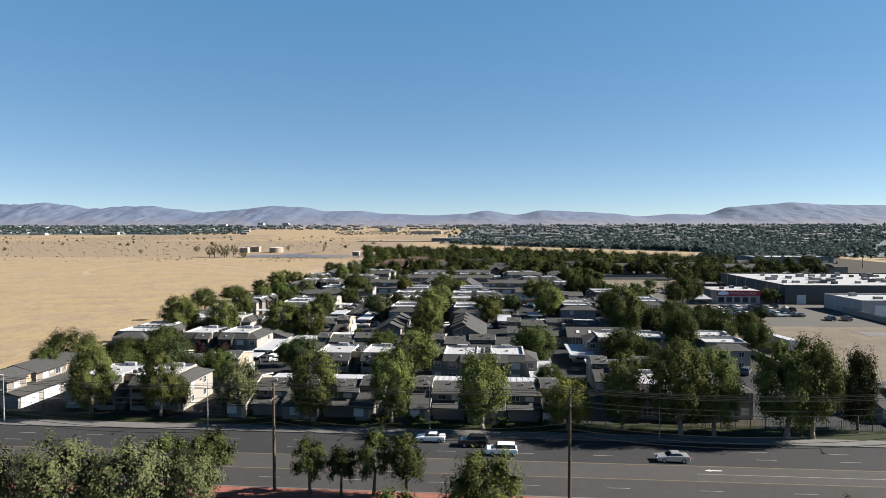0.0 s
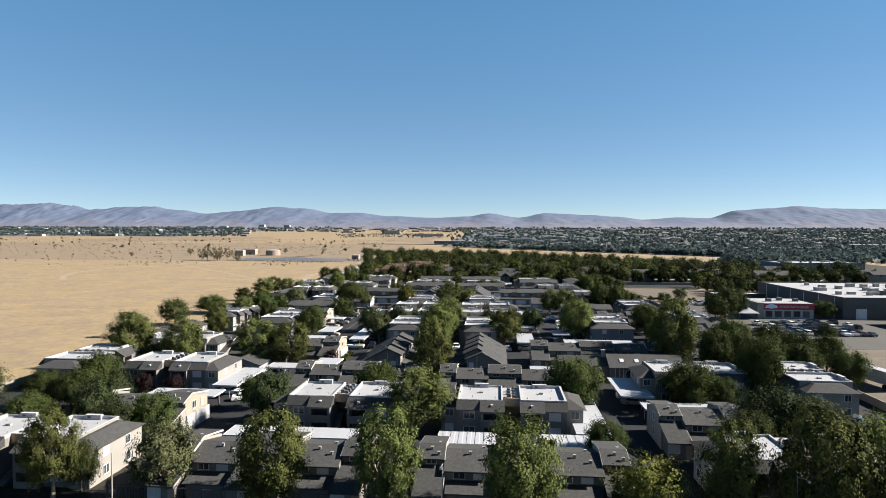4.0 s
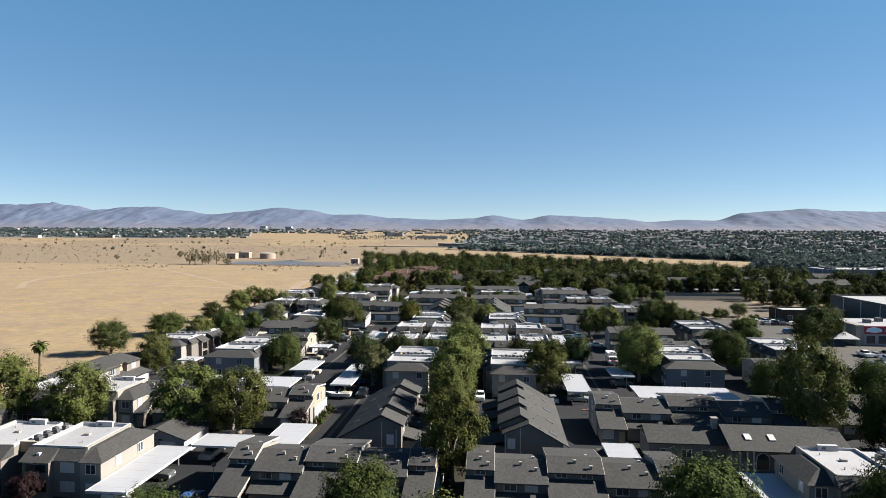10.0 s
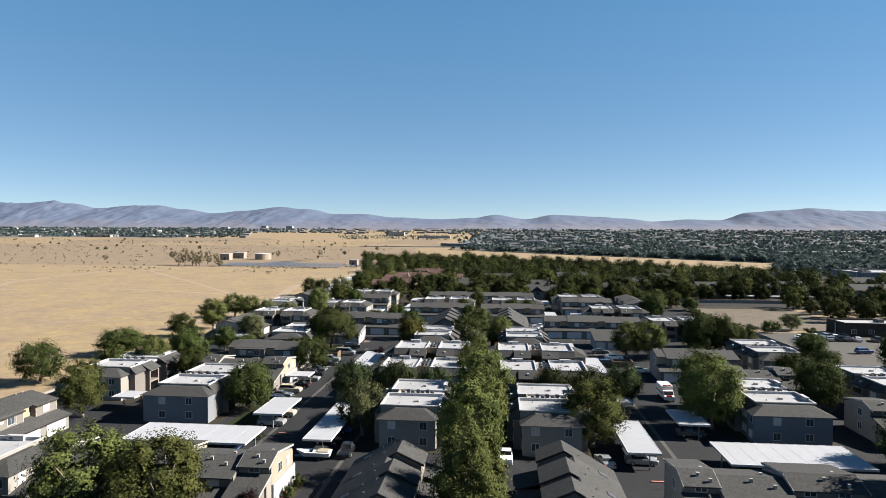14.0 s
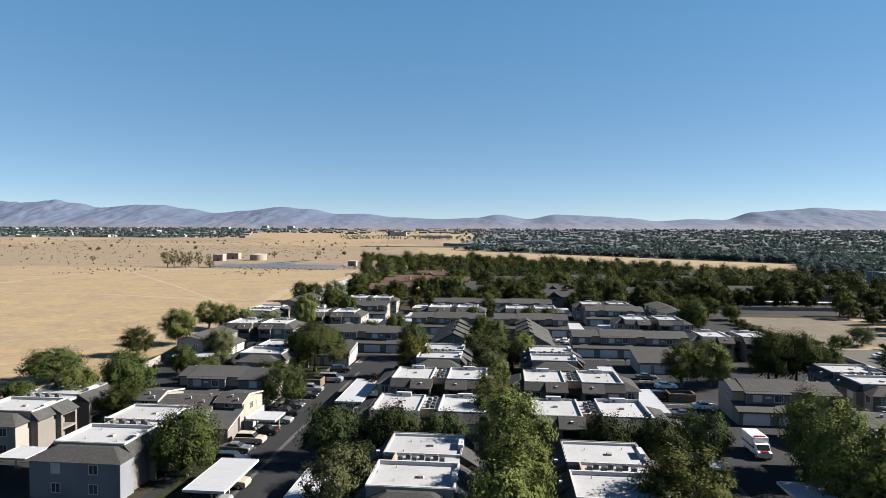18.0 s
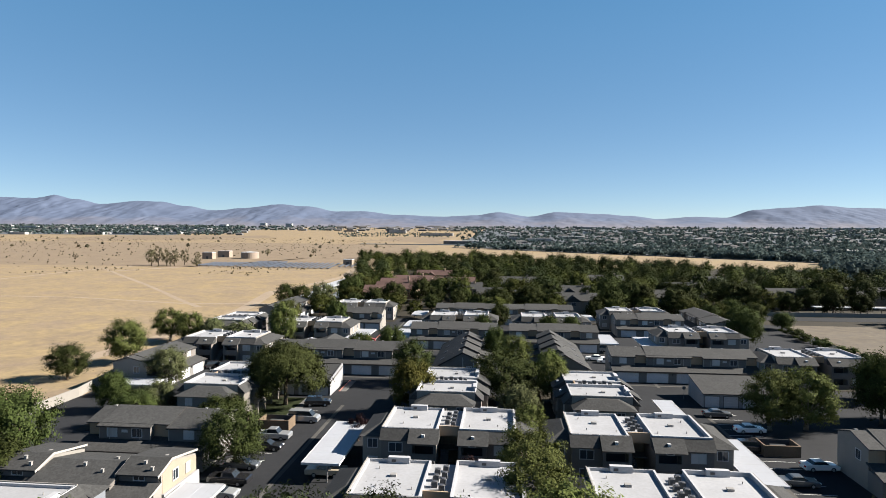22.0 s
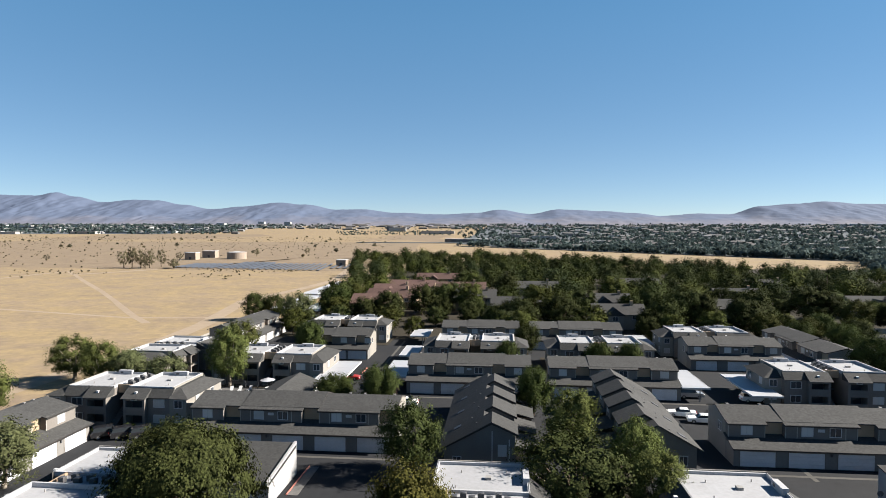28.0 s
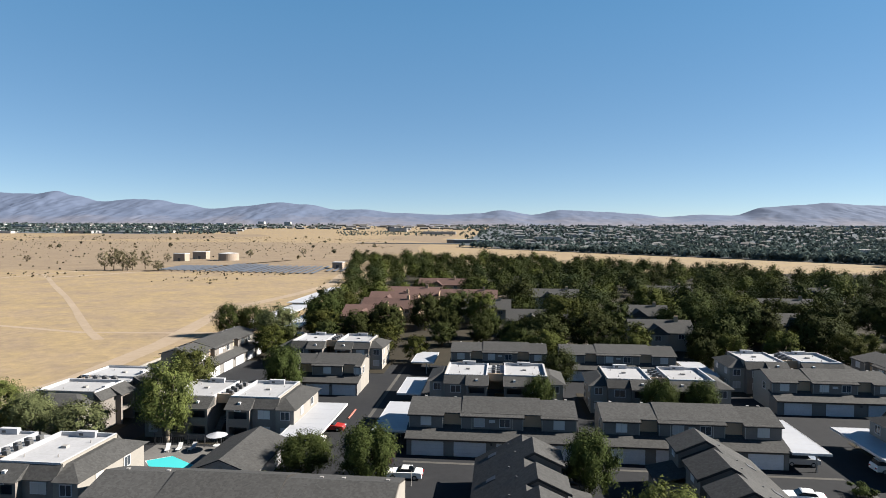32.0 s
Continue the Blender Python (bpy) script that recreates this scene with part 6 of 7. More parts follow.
def car(shape, paint):
    """A car along x, its nose at +x: body, glass, roof, wheels, lamps."""
    outline, (g0, g1, t0, t1, gz, tz), wide = SHAPES[shape]
    word = {"sedan": "sedan car", "suv": "sport utility vehicle", "van": "passenger van", "pickup": "pickup truck"}[shape]
    c = thing(word.replace(" ", "_"), f"parked {paint} {word} standing on the asphalt", "truck" if shape == "pickup" else "van" if shape == "van" else "car", "cars in the lots and drives")
    h = wide / 2
    mat = CAR_PAINTS[paint]
    body = Mesh()
    n = len(outline)
    for yy, k in ((-h, 0.0), (-h * 0.94, 0.06), (h * 0.94, 0.06), (h, 0.0)):
        body.v += [(x * (1 if k else 0.985), yy, z + (k if z > 0.55 else 0)) for x, z in outline]
    for r in range(3):
        for i in range(n):
            body.f.append((r * n + i, r * n + (i + 1) % n, (r + 1) * n + (i + 1) % n, (r + 1) * n + i)[::-1])
    body.f += [tuple(range(n)), tuple(3 * n + n - 1 - i for i in range(n))]
    part("body", body, mat, c)
    part("glasshouse", Mesh().hull([(g0, -h * 0.92, gz), (g1, -h * 0.92, gz), (g1, h * 0.92, gz), (g0, h * 0.92, gz)], [(t0, -h * 0.74, tz), (t1, -h * 0.74, tz), (t1, h * 0.74, tz), (t0, h * 0.74, tz)]), CARGLASS, c, "dark tinted windows")
    part("roof", Mesh().hull([(t0 - 0.08, -h * 0.77, tz - 0.03), (t1 + 0.1, -h * 0.77, tz - 0.03), (t1 + 0.1, h * 0.77, tz - 0.03), (t0 - 0.08, h * 0.77, tz - 0.03)], [(t0 + 0.1, -h * 0.66, tz + 0.05), (t1 - 0.05, -h * 0.66, tz + 0.05), (t1 - 0.05, h * 0.66, tz + 0.05), (t0 + 0.1, h * 0.66, tz + 0.05)]), mat, c)
    if shape == "pickup":
        part("bed", Mesh().box(-2.6, -h * 0.85, 0.9, -1.0, h * 0.85, 1.1), DARKSTEEL, c, "dark open load bed")
    wheels = Mesh().tube((0, -0.11, 0), (0, 0.11, 0), 0.33, 0.33, 14)
    wheels.tube((0, -0.125, 0), (0, 0.125, 0), 0.2, 0.2, 10)
    wd = wheels.data("wheel", TYRE)
    wd.materials.append(RIM)
    for f in wd.polygons[16:]:
        f.material_index = 1
    for sx in (-1.42, 1.42):
        for sy in (-h + 0.1, h - 0.1):
            part("wheel", wd, None, c, at=(sx, sy, 0.33))
    for sy in (-h * 0.72, h * 0.72):
        part("headlight", Mesh().box(2.28, sy - 0.2, 0.62, 2.44, sy + 0.2, 0.76), LAMPGLASS, c)
        part("tail_light", Mesh().box(-2.46, sy - 0.16, 0.66, -2.3, sy + 0.16, 0.84), TAILRED, c)
    return c


CARS = {}


def park(shape, paint, x, y, turn, z=0.0):
    key = (shape, paint)
    if key not in CARS:
        CARS[key] = car(shape, paint)
    return place(CARS[key], USED, pose(x, y, z, 0, 0, turn))


for shape, paint, x, y, turn, z in [
    ("suv", "white", 10.0, 94.2, 180, -0.02), ("sedan", "silver", 35.4, 93.4, 180, -0.02), ("sedan", "white", -1.4, 99.2, 180, -0.02), ("suv", "black", 5.6, 97.6, 180, -0.02),
    ("suv", "black", -52.6, 299.3, 10, 0), ("van", "silver", -52.0, 289.6, 0, 0), ("pickup", "silver", -54.0, 280.6, 0, 0), ("sedan", "black", -53.4, 276.0, 0, 0), ("sedan", "grey", -54.0, 268.6, 0, 0),
    ("suv", "beige", -53.8, 248.6, 0, 0), ("sedan", "grey", -54.4, 244.6, 0, 0), ("sedan", "black", -53.2, 253.0, 180, 0), ("sedan", "silver", -53.0, 259.4, 0, 0), ("pickup", "black", -53.4, 263.4, 0, 0), ("suv", "black", -52.8, 239.6, 0, 0),
    ("suv", "black", -86.2, 327.2, 40, 0), ("suv", "black", -83.2, 327.4, 40, 0), ("suv", "black", -80.4, 327.8, 40, 0), ("sedan", "grey", -76.2, 328.0, 40, 0),
    ("sedan", "white", 5.6, 346.6, 170, 0), ("sedan", "white", 8.0, 343.4, 172, 0), ("suv", "silver", 10.6, 358.8, 0, 0), ("sedan", "white", -42.9, 348.6, 180, 0), ("sedan", "red", -57.8, 366.0, 0, 0),
    ("pickup", "white", -7.6, 213.6, 90, 0), ("sedan", "silver", 7.2, 213.4, 100, 0), ("pickup", "black", -32.4, 213.8, 90, 0), ("sedan", "white", 21.2, 161.6, 0, 0), ("sedan", "black", 21.0, 157.4, 0, 0),
    ("sedan", "white", 22.6, 292.2, 5, 0), ("sedan", "white", 26.0, 276.6, 5, 0), ("sedan", "grey", 20.2, 300.4, 0, 0), ("suv", "black", 19.4, 283.0, 0, 0), ("sedan", "grey", 20.5, 270.6, 0, 0), ("sedan", "white", -79.4, 268.6, 60, 0),
    ("sedan", "white", -47.4, 156.0, 20, 0), ("sedan", "blue", -43.0, 160.4, 90, 0), ("suv", "white", -40.6, 153.8, 60, 0), ("sedan", "blue", -38.8, 161.0, 60, 0), ("suv", "grey", -51.6, 167.6, 0, 0), ("sedan", "white", -52.0, 160.4, 0, 0), ("sedan", "silver", 31.4, 160.0, 0, 0), ("suv", "white", 31.2, 164.0, 0, 0),
    ("sedan", "white", 96.5, 336.0, 90, -0.03), ("suv", "silver", 99.6, 336.2, 90, -0.03), ("sedan", "white", 102.4, 335.8, 90, -0.03), ("suv", "black", 105.4, 336.0, 90, -0.03), ("sedan", "white", 90.6, 333.0, 20, -0.03),
    ("pickup", "red", 102.5, 229.6, 180, -0.03), ("suv", "grey", 68.5, 150.5, 60, 0), ("sedan", "black", 73.2, 150.0, 60, 0), ("sedan", "silver", -86.0, 154.5, 0, 0),
]:
    park(shape, paint, x, y, turn, z)

crng = random.Random(9)
KIND = ["sedan", "sedan", "suv", "suv", "pickup"]
TINT = ["white", "silver", "black", "grey", "white", "blue", "beige"]
for x0, x1, y0, y1 in [(-38, -20, 127.2, 132), (-4, 20, 126.8, 132), (17, 22, 134, 148), (-63, -51, 148.6, 153.6), (-49, -43, 174, 179), (-66, -48, 210, 217), (24.5, 42, 208.5, 217), (-51.8, -47, 225, 234), (-38.8, -34.8, 214, 231), (10.4, 15, 213, 226), (-44, -39.4, 266, 281), (12.2, 16, 265, 279), (8.6, 13, 362, 369), (19.2, 24, 353, 366), (-61.8, -56.8, 356, 363), (21.8, 26.4, 227, 234)]:
    if x1 - x0 >= y1 - y0:
        xx = x0 + 1.3
        while xx < x1 - 1:
            if crng.random() < 0.2:
                park(crng.choice(KIND), crng.choice(TINT), xx, (y0 + y1) / 2 + crng.uniform(-0.3, 0.2), crng.choice((90, -90)))
            xx += 2.8
    else:
        yy = y0 + 1.3
        while yy < y1 - 1:
            if crng.random() < 0.2:
                park(crng.choice(KIND), crng.choice(TINT), (x0 + x1) / 2, yy, crng.choice((0, 180)))
            yy += 2.8
for r, (yy, xa, xb) in enumerate([(249.6, 96, 128), (255.6, 94, 126), (263.5, 102, 132), (270.5, 100, 134), (276.0, 112, 134), (240.0, 134, 140)]):
    xx = xa
    while xx < xb:
        if crng.random() < 0.85:
            park(crng.choice(KIND), crng.choice(("black", "grey", "silver", "white", "black", "grey", "black")), xx, yy, 90, -0.03)
        xx += 2.9


for x, shape, paint in [(92.5, "sedan", "white"), (98.4, "sedan", "silver"), (101.4, "suv", "black"), (104.2, "sedan", "grey"), (107.2, "sedan", "white"), (113.0, "suv", "grey")]:
    park(shape, paint, x, 331.0, 78, -0.03)
park("suv", "blue", 97.0, 309.0, 10, -0.03)


def box_van():
    b = thing("ambulance", "white and red box ambulance parked in the drive", "ambulance")
    b.matrix_basis = pose(26.2, 252.4, 0, 0, 0, -90)
    part("box", Mesh().box(-3.2, -1.15, 0.6, 1.2, 1.15, 2.95), CAR_PAINTS["white"], b, "white box body")
    part("cab", Mesh().along_y([(1.2, 0.5), (3.1, 0.5), (3.1, 1.2), (2.4, 1.35), (1.9, 2.1), (1.2, 2.2)], -1.0, 1.0), CAR_PAINTS["white"], b)
    part("windscreen", Mesh().along_y([(2.42, 1.36), (1.93, 2.05), (1.98, 2.1), (2.47, 1.42)], -0.9, 0.9), CARGLASS, b)
    part("stripe", Mesh().box(-3.22, -1.17, 1.3, 1.22, 1.17, 1.65), CAR_PAINTS["red"], b, "red side stripe")
    part("hood_stripe", Mesh().box(2.5, -0.5, 1.2, 3.12, 0.5, 1.37), CAR_PAINTS["red"], b)
    part("light_bar", Mesh().box(0.6, -0.8, 2.95, 1.0, 0.8, 3.1), TAILRED, b)
    for sx in (-2.0, 2.2):
        for sy in (-0.95, 0.95):
            w = part("wheel", Mesh().tube((0, -0.14, 0), (0, 0.14, 0), 0.4, 0.4, 14), TYRE, b, at=(sx, sy, 0.4))
            part("rim", Mesh().tube((0, -0.15, 0), (0, 0.15, 0), 0.22, 0.22, 10), RIM, w)
    return b


box_van()


def trailer(x, y, turn):
    b = thing("box_trailer", "long white box trailer parked on the dirt", "trailer")
    b.matrix_basis = pose(x, y, -0.06, 0, 0, turn)
    part("box", Mesh().box(-6.5, -1.25, 1.1, 6.5, 1.25, 3.9), PORTROOF, b, "white ribbed box")
    part("chassis", Mesh().box(-6.3, -0.5, 0.8, 6.3, 0.5, 1.1), DARKSTEEL, b)
    for sx in (-5.0, -3.8):
        for sy in (-1.0, 1.0):
            part("wheel", Mesh().tube((0, -0.2, 0), (0, 0.2, 0), 0.5, 0.5, 14), TYRE, b, at=(sx, sy, 0.5))
    part("landing_leg", Mesh().box(4.0, -0.8, 0, 4.2, 0.8, 1.1), DARKSTEEL, b)
    return b


trailer(89.6, 181.5, 100)


def boat():
    b = thing("boat_on_trailer", "white motorboat on a trailer under the carport's end", "boat")
    b.matrix_basis = pose(-36.8, 211.2, 0, 0, 0, 180)
    part("hull", Mesh().hull([(-2.3, -0.5, 0.45), (1.6, -0.5, 0.45), (2.2, 0, 0.6), (1.6, 0.5, 0.45), (-2.3, 0.5, 0.45)], [(-2.5, -1.0, 1.2), (1.4, -1.0, 1.25), (3.0, 0, 1.4), (1.4, 1.0, 1.25), (-2.5, 1.0, 1.2)]), CAR_PAINTS["white"], b)
    part("windscreen", Mesh().hull([(0.2, -0.7, 1.25), (0.7, -0.6, 1.25), (0.7, 0.6, 1.25), (0.2, 0.7, 1.25)], [(0.1, -0.6, 1.65), (0.25, -0.55, 1.65), (0.25, 0.55, 1.65), (0.1, 0.6, 1.65)]), CARGLASS, b)
    part("seat", Mesh().box(-2.2, -0.7, 1.15, -0.4, 0.7, 1.4), CAR_PAINTS["beige"], b)
    part("trailer_bed", Mesh().box(-2.2, -0.4, 0.3, 3.2, 0.4, 0.45), DARKSTEEL, b)
    for sy in (-0.9, 0.9):
        part("wheel", Mesh().tube((0, -0.1, 0), (0, 0.1, 0), 0.3, 0.3, 12), TYRE, b, at=(-0.8, sy, 0.3))
    return b


boat()

# ---------------------------------------------------------------- poles, lamps, wires, yard things

CABLE = plain("weathered_cable", (0.006, 0.006, 0.006), rough=0.95)


def utility_pole(x, y, h):
    b = thing("utility_pole", "dark wooden utility pole with cross-arms beside the road", "utility pole", "utility poles along the road")
    b.matrix_basis = pose(x, y, 0.1)
    part("pole", Mesh().tube((0, 0, 0), (0, 0, h), 0.24, 0.15, 10), POLE, b)
    for z, w in ((h - 0.6, 1.3), (h - 2.2, 1.3)):
        part("cross_arm", Mesh().box(-0.08, -w, z, 0.08, w, z + 0.14), POLE, b)
        for k in (-w + 0.1, -w * 0.4, w * 0.4, w - 0.1):
            part("insulator", Mesh().tube((0, k, z + 0.14), (0, k, z + 0.34), 0.05, 0.03, 6), STEEL, b)
    return b


POLES = [(-97.6, 78.2, 14.5), (-59.2, 78.2, 14.5), (-20.0, 78.2, 14.5), (18.4, 78.2, 14.5), (58.2, 78.2, 14.5), (98.0, 78.2, 14.5)]
for q in POLES:
    utility_pole(*q)
for (xa, ya, ha), (xb, yb, hb) in zip(POLES[:-1], POLES[1:]):
    for dy, dz, sag in ((-1.2, -0.2, 0.7), (-0.5, -0.2, 0.7), (0.5, -0.2, 0.7), (1.2, -0.2, 0.7), (-1.1, -1.9, 0.9), (1.1, -1.9, 0.9), (0.2, -4.6, 1.2), (0.25, -5.3, 1.3), (0.2, -6.0, 1.2)):
        m = Mesh()
        for i in range(11):
            t = i / 10
            x, z = xa + (xb - xa) * t, ha + dz - sag * 4 * t * (1 - t) + 0.1
            m.v += [(x, ya + dy - 0.03, z - 0.017), (x, ya + dy + 0.03, z - 0.017), (x, ya + dy, z + 0.034)]
            if i:
                m.f += [(3 * i - 3 + k, 3 * i - 3 + (k + 1) % 3, 3 * i + (k + 1) % 3, 3 * i + k) for k in range(3)]
        tagged(new("overhead_wire", m.data("overhead_wire", CABLE)), "thin dark overhead wire between two poles", "wire", "overhead wires along the road")


def street_lamp(x, y, h, reach, turn=0):
    b = thing("street_lamp", "tall grey street lamp with a single arm beside the road", "street lamp", "street lamps")
    b.matrix_basis = pose(x, y, 0.1, 0, 0, turn)
    part("pole", Mesh().tube((0, 0, 0), (0, 0, h), 0.11, 0.06, 8), STEEL, b)
    part("arm", Mesh().tube((0, 0, h - 0.1), (0, -reach, h + 0.35), 0.045, 0.035, 6), STEEL, b)
    part("lamp_head", Mesh().hull([(-0.16, -reach - 0.6, h + 0.25), (0.16, -reach - 0.6, h + 0.25), (0.16, -reach, h + 0.28), (-0.16, -reach, h + 0.28)], [(-0.1, -reach - 0.5, h + 0.42), (0.1, -reach - 0.5, h + 0.42), (0.1, -reach, h + 0.44), (-0.1, -reach, h + 0.44)]), ACGREY, b)
    part("footing", Mesh().box(-0.25, -0.25, -0.1, 0.25, 0.25, 0.15), CONCRETE, b)
    return b


for x in (-79, -41.0, -2.0, 36.0, 74.0):
    street_lamp(x, 103.0, 8.6, 2.0)
for x, y in [(-43.2, 167.6), (-34.0, 243.0), (-38.6, 312.0), (17.6, 311.5), (16.4, 205.5), (-41.6, 346.0), (12.5, 340.0)]:
    b = thing("stop_sign", "small dark round-headed sign on a thin post", "sign", "signs in the drives")
    b.matrix_basis = pose(x, y, 0)
    part("post", Mesh().tube((0, 0, 0), (0, 0, 2.2), 0.04, 0.04, 6), STEEL, b)
    part("sign_plate", Mesh().tube((0, -0.03, 2.3), (0, 0.03, 2.3), 0.36, 0.36, 8), material("sign_back", (0.10, 0.10, 0.105), rough=0.6), b, "dark octagonal back of the sign")


PENBROWN = material("brown_block", (0.155, 0.112, 0.078), (0.11, 0.08, 0.056), rough=0.95, scale=0.5, fine=5, bump=0.3, bump_scale=20)


def trash_pen(x, y, w=5.2, d=3.4):
    b = thing("trash_enclosure", "brown block trash enclosure with open top", "trash enclosure", "trash enclosures")
    b.matrix_basis = pose(x, y, 0)
    m = Mesh().up([(-w / 2, 0), (w / 2, 0), (w / 2, d), (w / 2 - 0.2, d), (w / 2 - 0.2, 0.2), (-w / 2 + 0.2, 0.2), (-w / 2 + 0.2, d), (-w / 2, d)], 0, 1.7)
    part("block_wall", m, PENBROWN, b, "brown block walls")
    part("gate", Mesh().box(-w / 2 + 0.2, d - 0.1, 0.1, w / 2 - 0.2, d - 0.04, 1.6), DARKSTEEL, b, "dark metal gate")
    part("bin", Mesh().hull([(-1.0, 0.6, 0.2), (1.0, 0.6, 0.2), (1.0, 2.0, 0.2), (-1.0, 2.0, 0.2)], [(-1.1, 0.5, 1.3), (1.1, 0.5, 1.3), (1.1, 2.1, 1.3), (-1.1, 2.1, 1.3)]), CAR_PAINTS["grey"], b, "dark steel bin")
    return b


for q in [(-55.6, 284.4), (12.6, 333.5), (23.0, 281.0)]:
    trash_pen(*q)


def parasol(x, y):
    b = thing("parasol", "open white pool parasol with round canopy", "parasol")
    b.matrix_basis = pose(x, y, 0.06)
    part("pole", Mesh().tube((0, 0, 0), (0, 0, 2.5), 0.03, 0.03, 6), STEEL, b)
    part("canopy", Mesh().tube((0, 0, 2.2), (0, 0, 2.65), 1.5, 0.15, 12), PORTROOF, b, "white canopy")
    part("table", Mesh().tube((0, 0, 0.68), (0, 0, 0.74), 0.6, 0.6, 14), TRIM, b, "round white table top")
    return b


parasol(-71.5, 355.2)
for x, y, turn in [(-78.5, 354.2, 20), (-77.0, 354.6, 10), (-75.2, 355.0, 0), (-74.0, 344.6, 170), (-69.0, 345.0, 180), (-71, 188.2, 0), (-68.5, 188.3, 10)]:
    b = thing("sun_lounger", "white plastic sun lounger on the pool deck", "lounger", "sun loungers")
    b.matrix_basis = pose(x, y, 0.06, 0, 0, turn)
    part("seat", Mesh().box(-0.3, -0.9, 0.28, 0.3, 0.4, 0.34), TRIM, b)
    part("backrest", Mesh().along_x([(0.4, 0.3), (1.0, 0.75), (1.0, 0.81), (0.38, 0.35)], -0.3, 0.3), TRIM, b)
    for lx in (-0.25, 0.25):
        for ly in (-0.8, 0.3):
            part("leg", Mesh().box(lx - 0.03, ly - 0.03, 0, lx + 0.03, ly + 0.03, 0.28), TRIM, b)

# parking bay lines
for x0, x1, y0, y1 in [(-57.5, -52.0, 238.0, 282.0), (18.6, 24.0, 268.0, 302.0), (-56.0, -51.5, 296.0, 304.0), (94.0, 132.0, 246.5, 252.5), (94.0, 132.0, 253.0, 259.0)]:
    if x1 - x0 < 10:
        k = int((y1 - y0) / 2.8)
        for i in range(k + 1):
            tagged(new("bay_line", Mesh().box(x0, y0 + i * 2.8 - 0.05, -0.05, x1, y0 + i * 2.8 + 0.05, 0.006).data("bay_line", PAINT)), "white painted parking bay line", "road marking", "parking bay lines", "structure")

# ---------------------------------------------------------------- bar, warehouse, shops beside the complex

def bar_building():
    b = thing("bar_building", "white roadside sports bar with a maroon sign band", "bar")
    b.matrix_basis = pose(117.0, 288.5, 0) @ Matrix.Diagonal((0.84, 1, 1, 1))
    part("wall", Mesh().box(-10.5, 0, 0, 14, 18, 3.9), PALESTUCCO, b, "white wall under the sign")
    part("sign_band", Mesh().box(-8.8, -0.25, 3.6, 14.2, 18.2, 6.0), material("maroon_sign", (0.26, 0.025, 0.04), (0.22, 0.02, 0.035), rough=0.6), b, "maroon sign band")
    part("corner_tower", Mesh().box(-11.5, -0.4, 0, -8.8, 10, 6.3), STUCCO, b)
    part("roof", Mesh().box(-8.6, 0.1, 6.0, 13.8, 18, 6.1), DECK, b)
    cu = bpy.data.curves.new("sign_text", "FONT")
    cu.body = "SPORTS BAR & GRILLE"
    cu.size = 1.35
    cu.extrude = 0.03
    t = new("sign_letters", cu)
    t.data.materials.append(TRIM)
    t.parent = b
    t.matrix_basis = pose(-1.6, -0.3, 4.35, 90, 0, 0)
    part("logo", Mesh().along_y([(-8.0, 4.3), (-5.0, 4.0), (-2.4, 4.4), (-2.6, 5.2), (-5.2, 5.9), (-7.6, 5.3)], -0.36, -0.26), plain("pale_blue_sign", (0.45, 0.62, 0.75), 0.5), b, "pale blue logo shape on the sign")
    for i in range(5):
        part("shop_window", Mesh().box(-7.6 + i * 4.2, -0.06, 0.6, -4.6 + i * 4.2, 0.02, 3.0), GLASS, b, "dark shop window")
    for px, py in ((-4, 6), (3, 10), (9, 7)):
        part("roof_unit", Mesh().box(px, py, 6.1, px + 2, py + 2, 7.3), ACGREY, b)
    return b


bar_building()


def canopy_tent(x, y):
    b = thing("canopy_tent", "white pointed canopy tent in the lot", "tent")
    b.matrix_basis = pose(x, y, 0)
    part("canopy", Mesh().hull([(-4, -3, 2.4), (4, -3, 2.4), (4, 3, 2.4), (-4, 3, 2.4)], [(-0.3, -0.3, 4.6), (0.3, -0.3, 4.6), (0.3, 0.3, 4.6), (-0.3, 0.3, 4.6)]), PORTROOF, b, "white peaked canopy")
    for sx in (-3.8, 3.8):
        for sy in (-2.8, 2.8):
            part("post", Mesh().box(sx - 0.06, sy - 0.06, -0.05, sx + 0.06, sy + 0.06, 2.45), STEEL, b)
    return b


canopy_tent(103.0, 288.0)


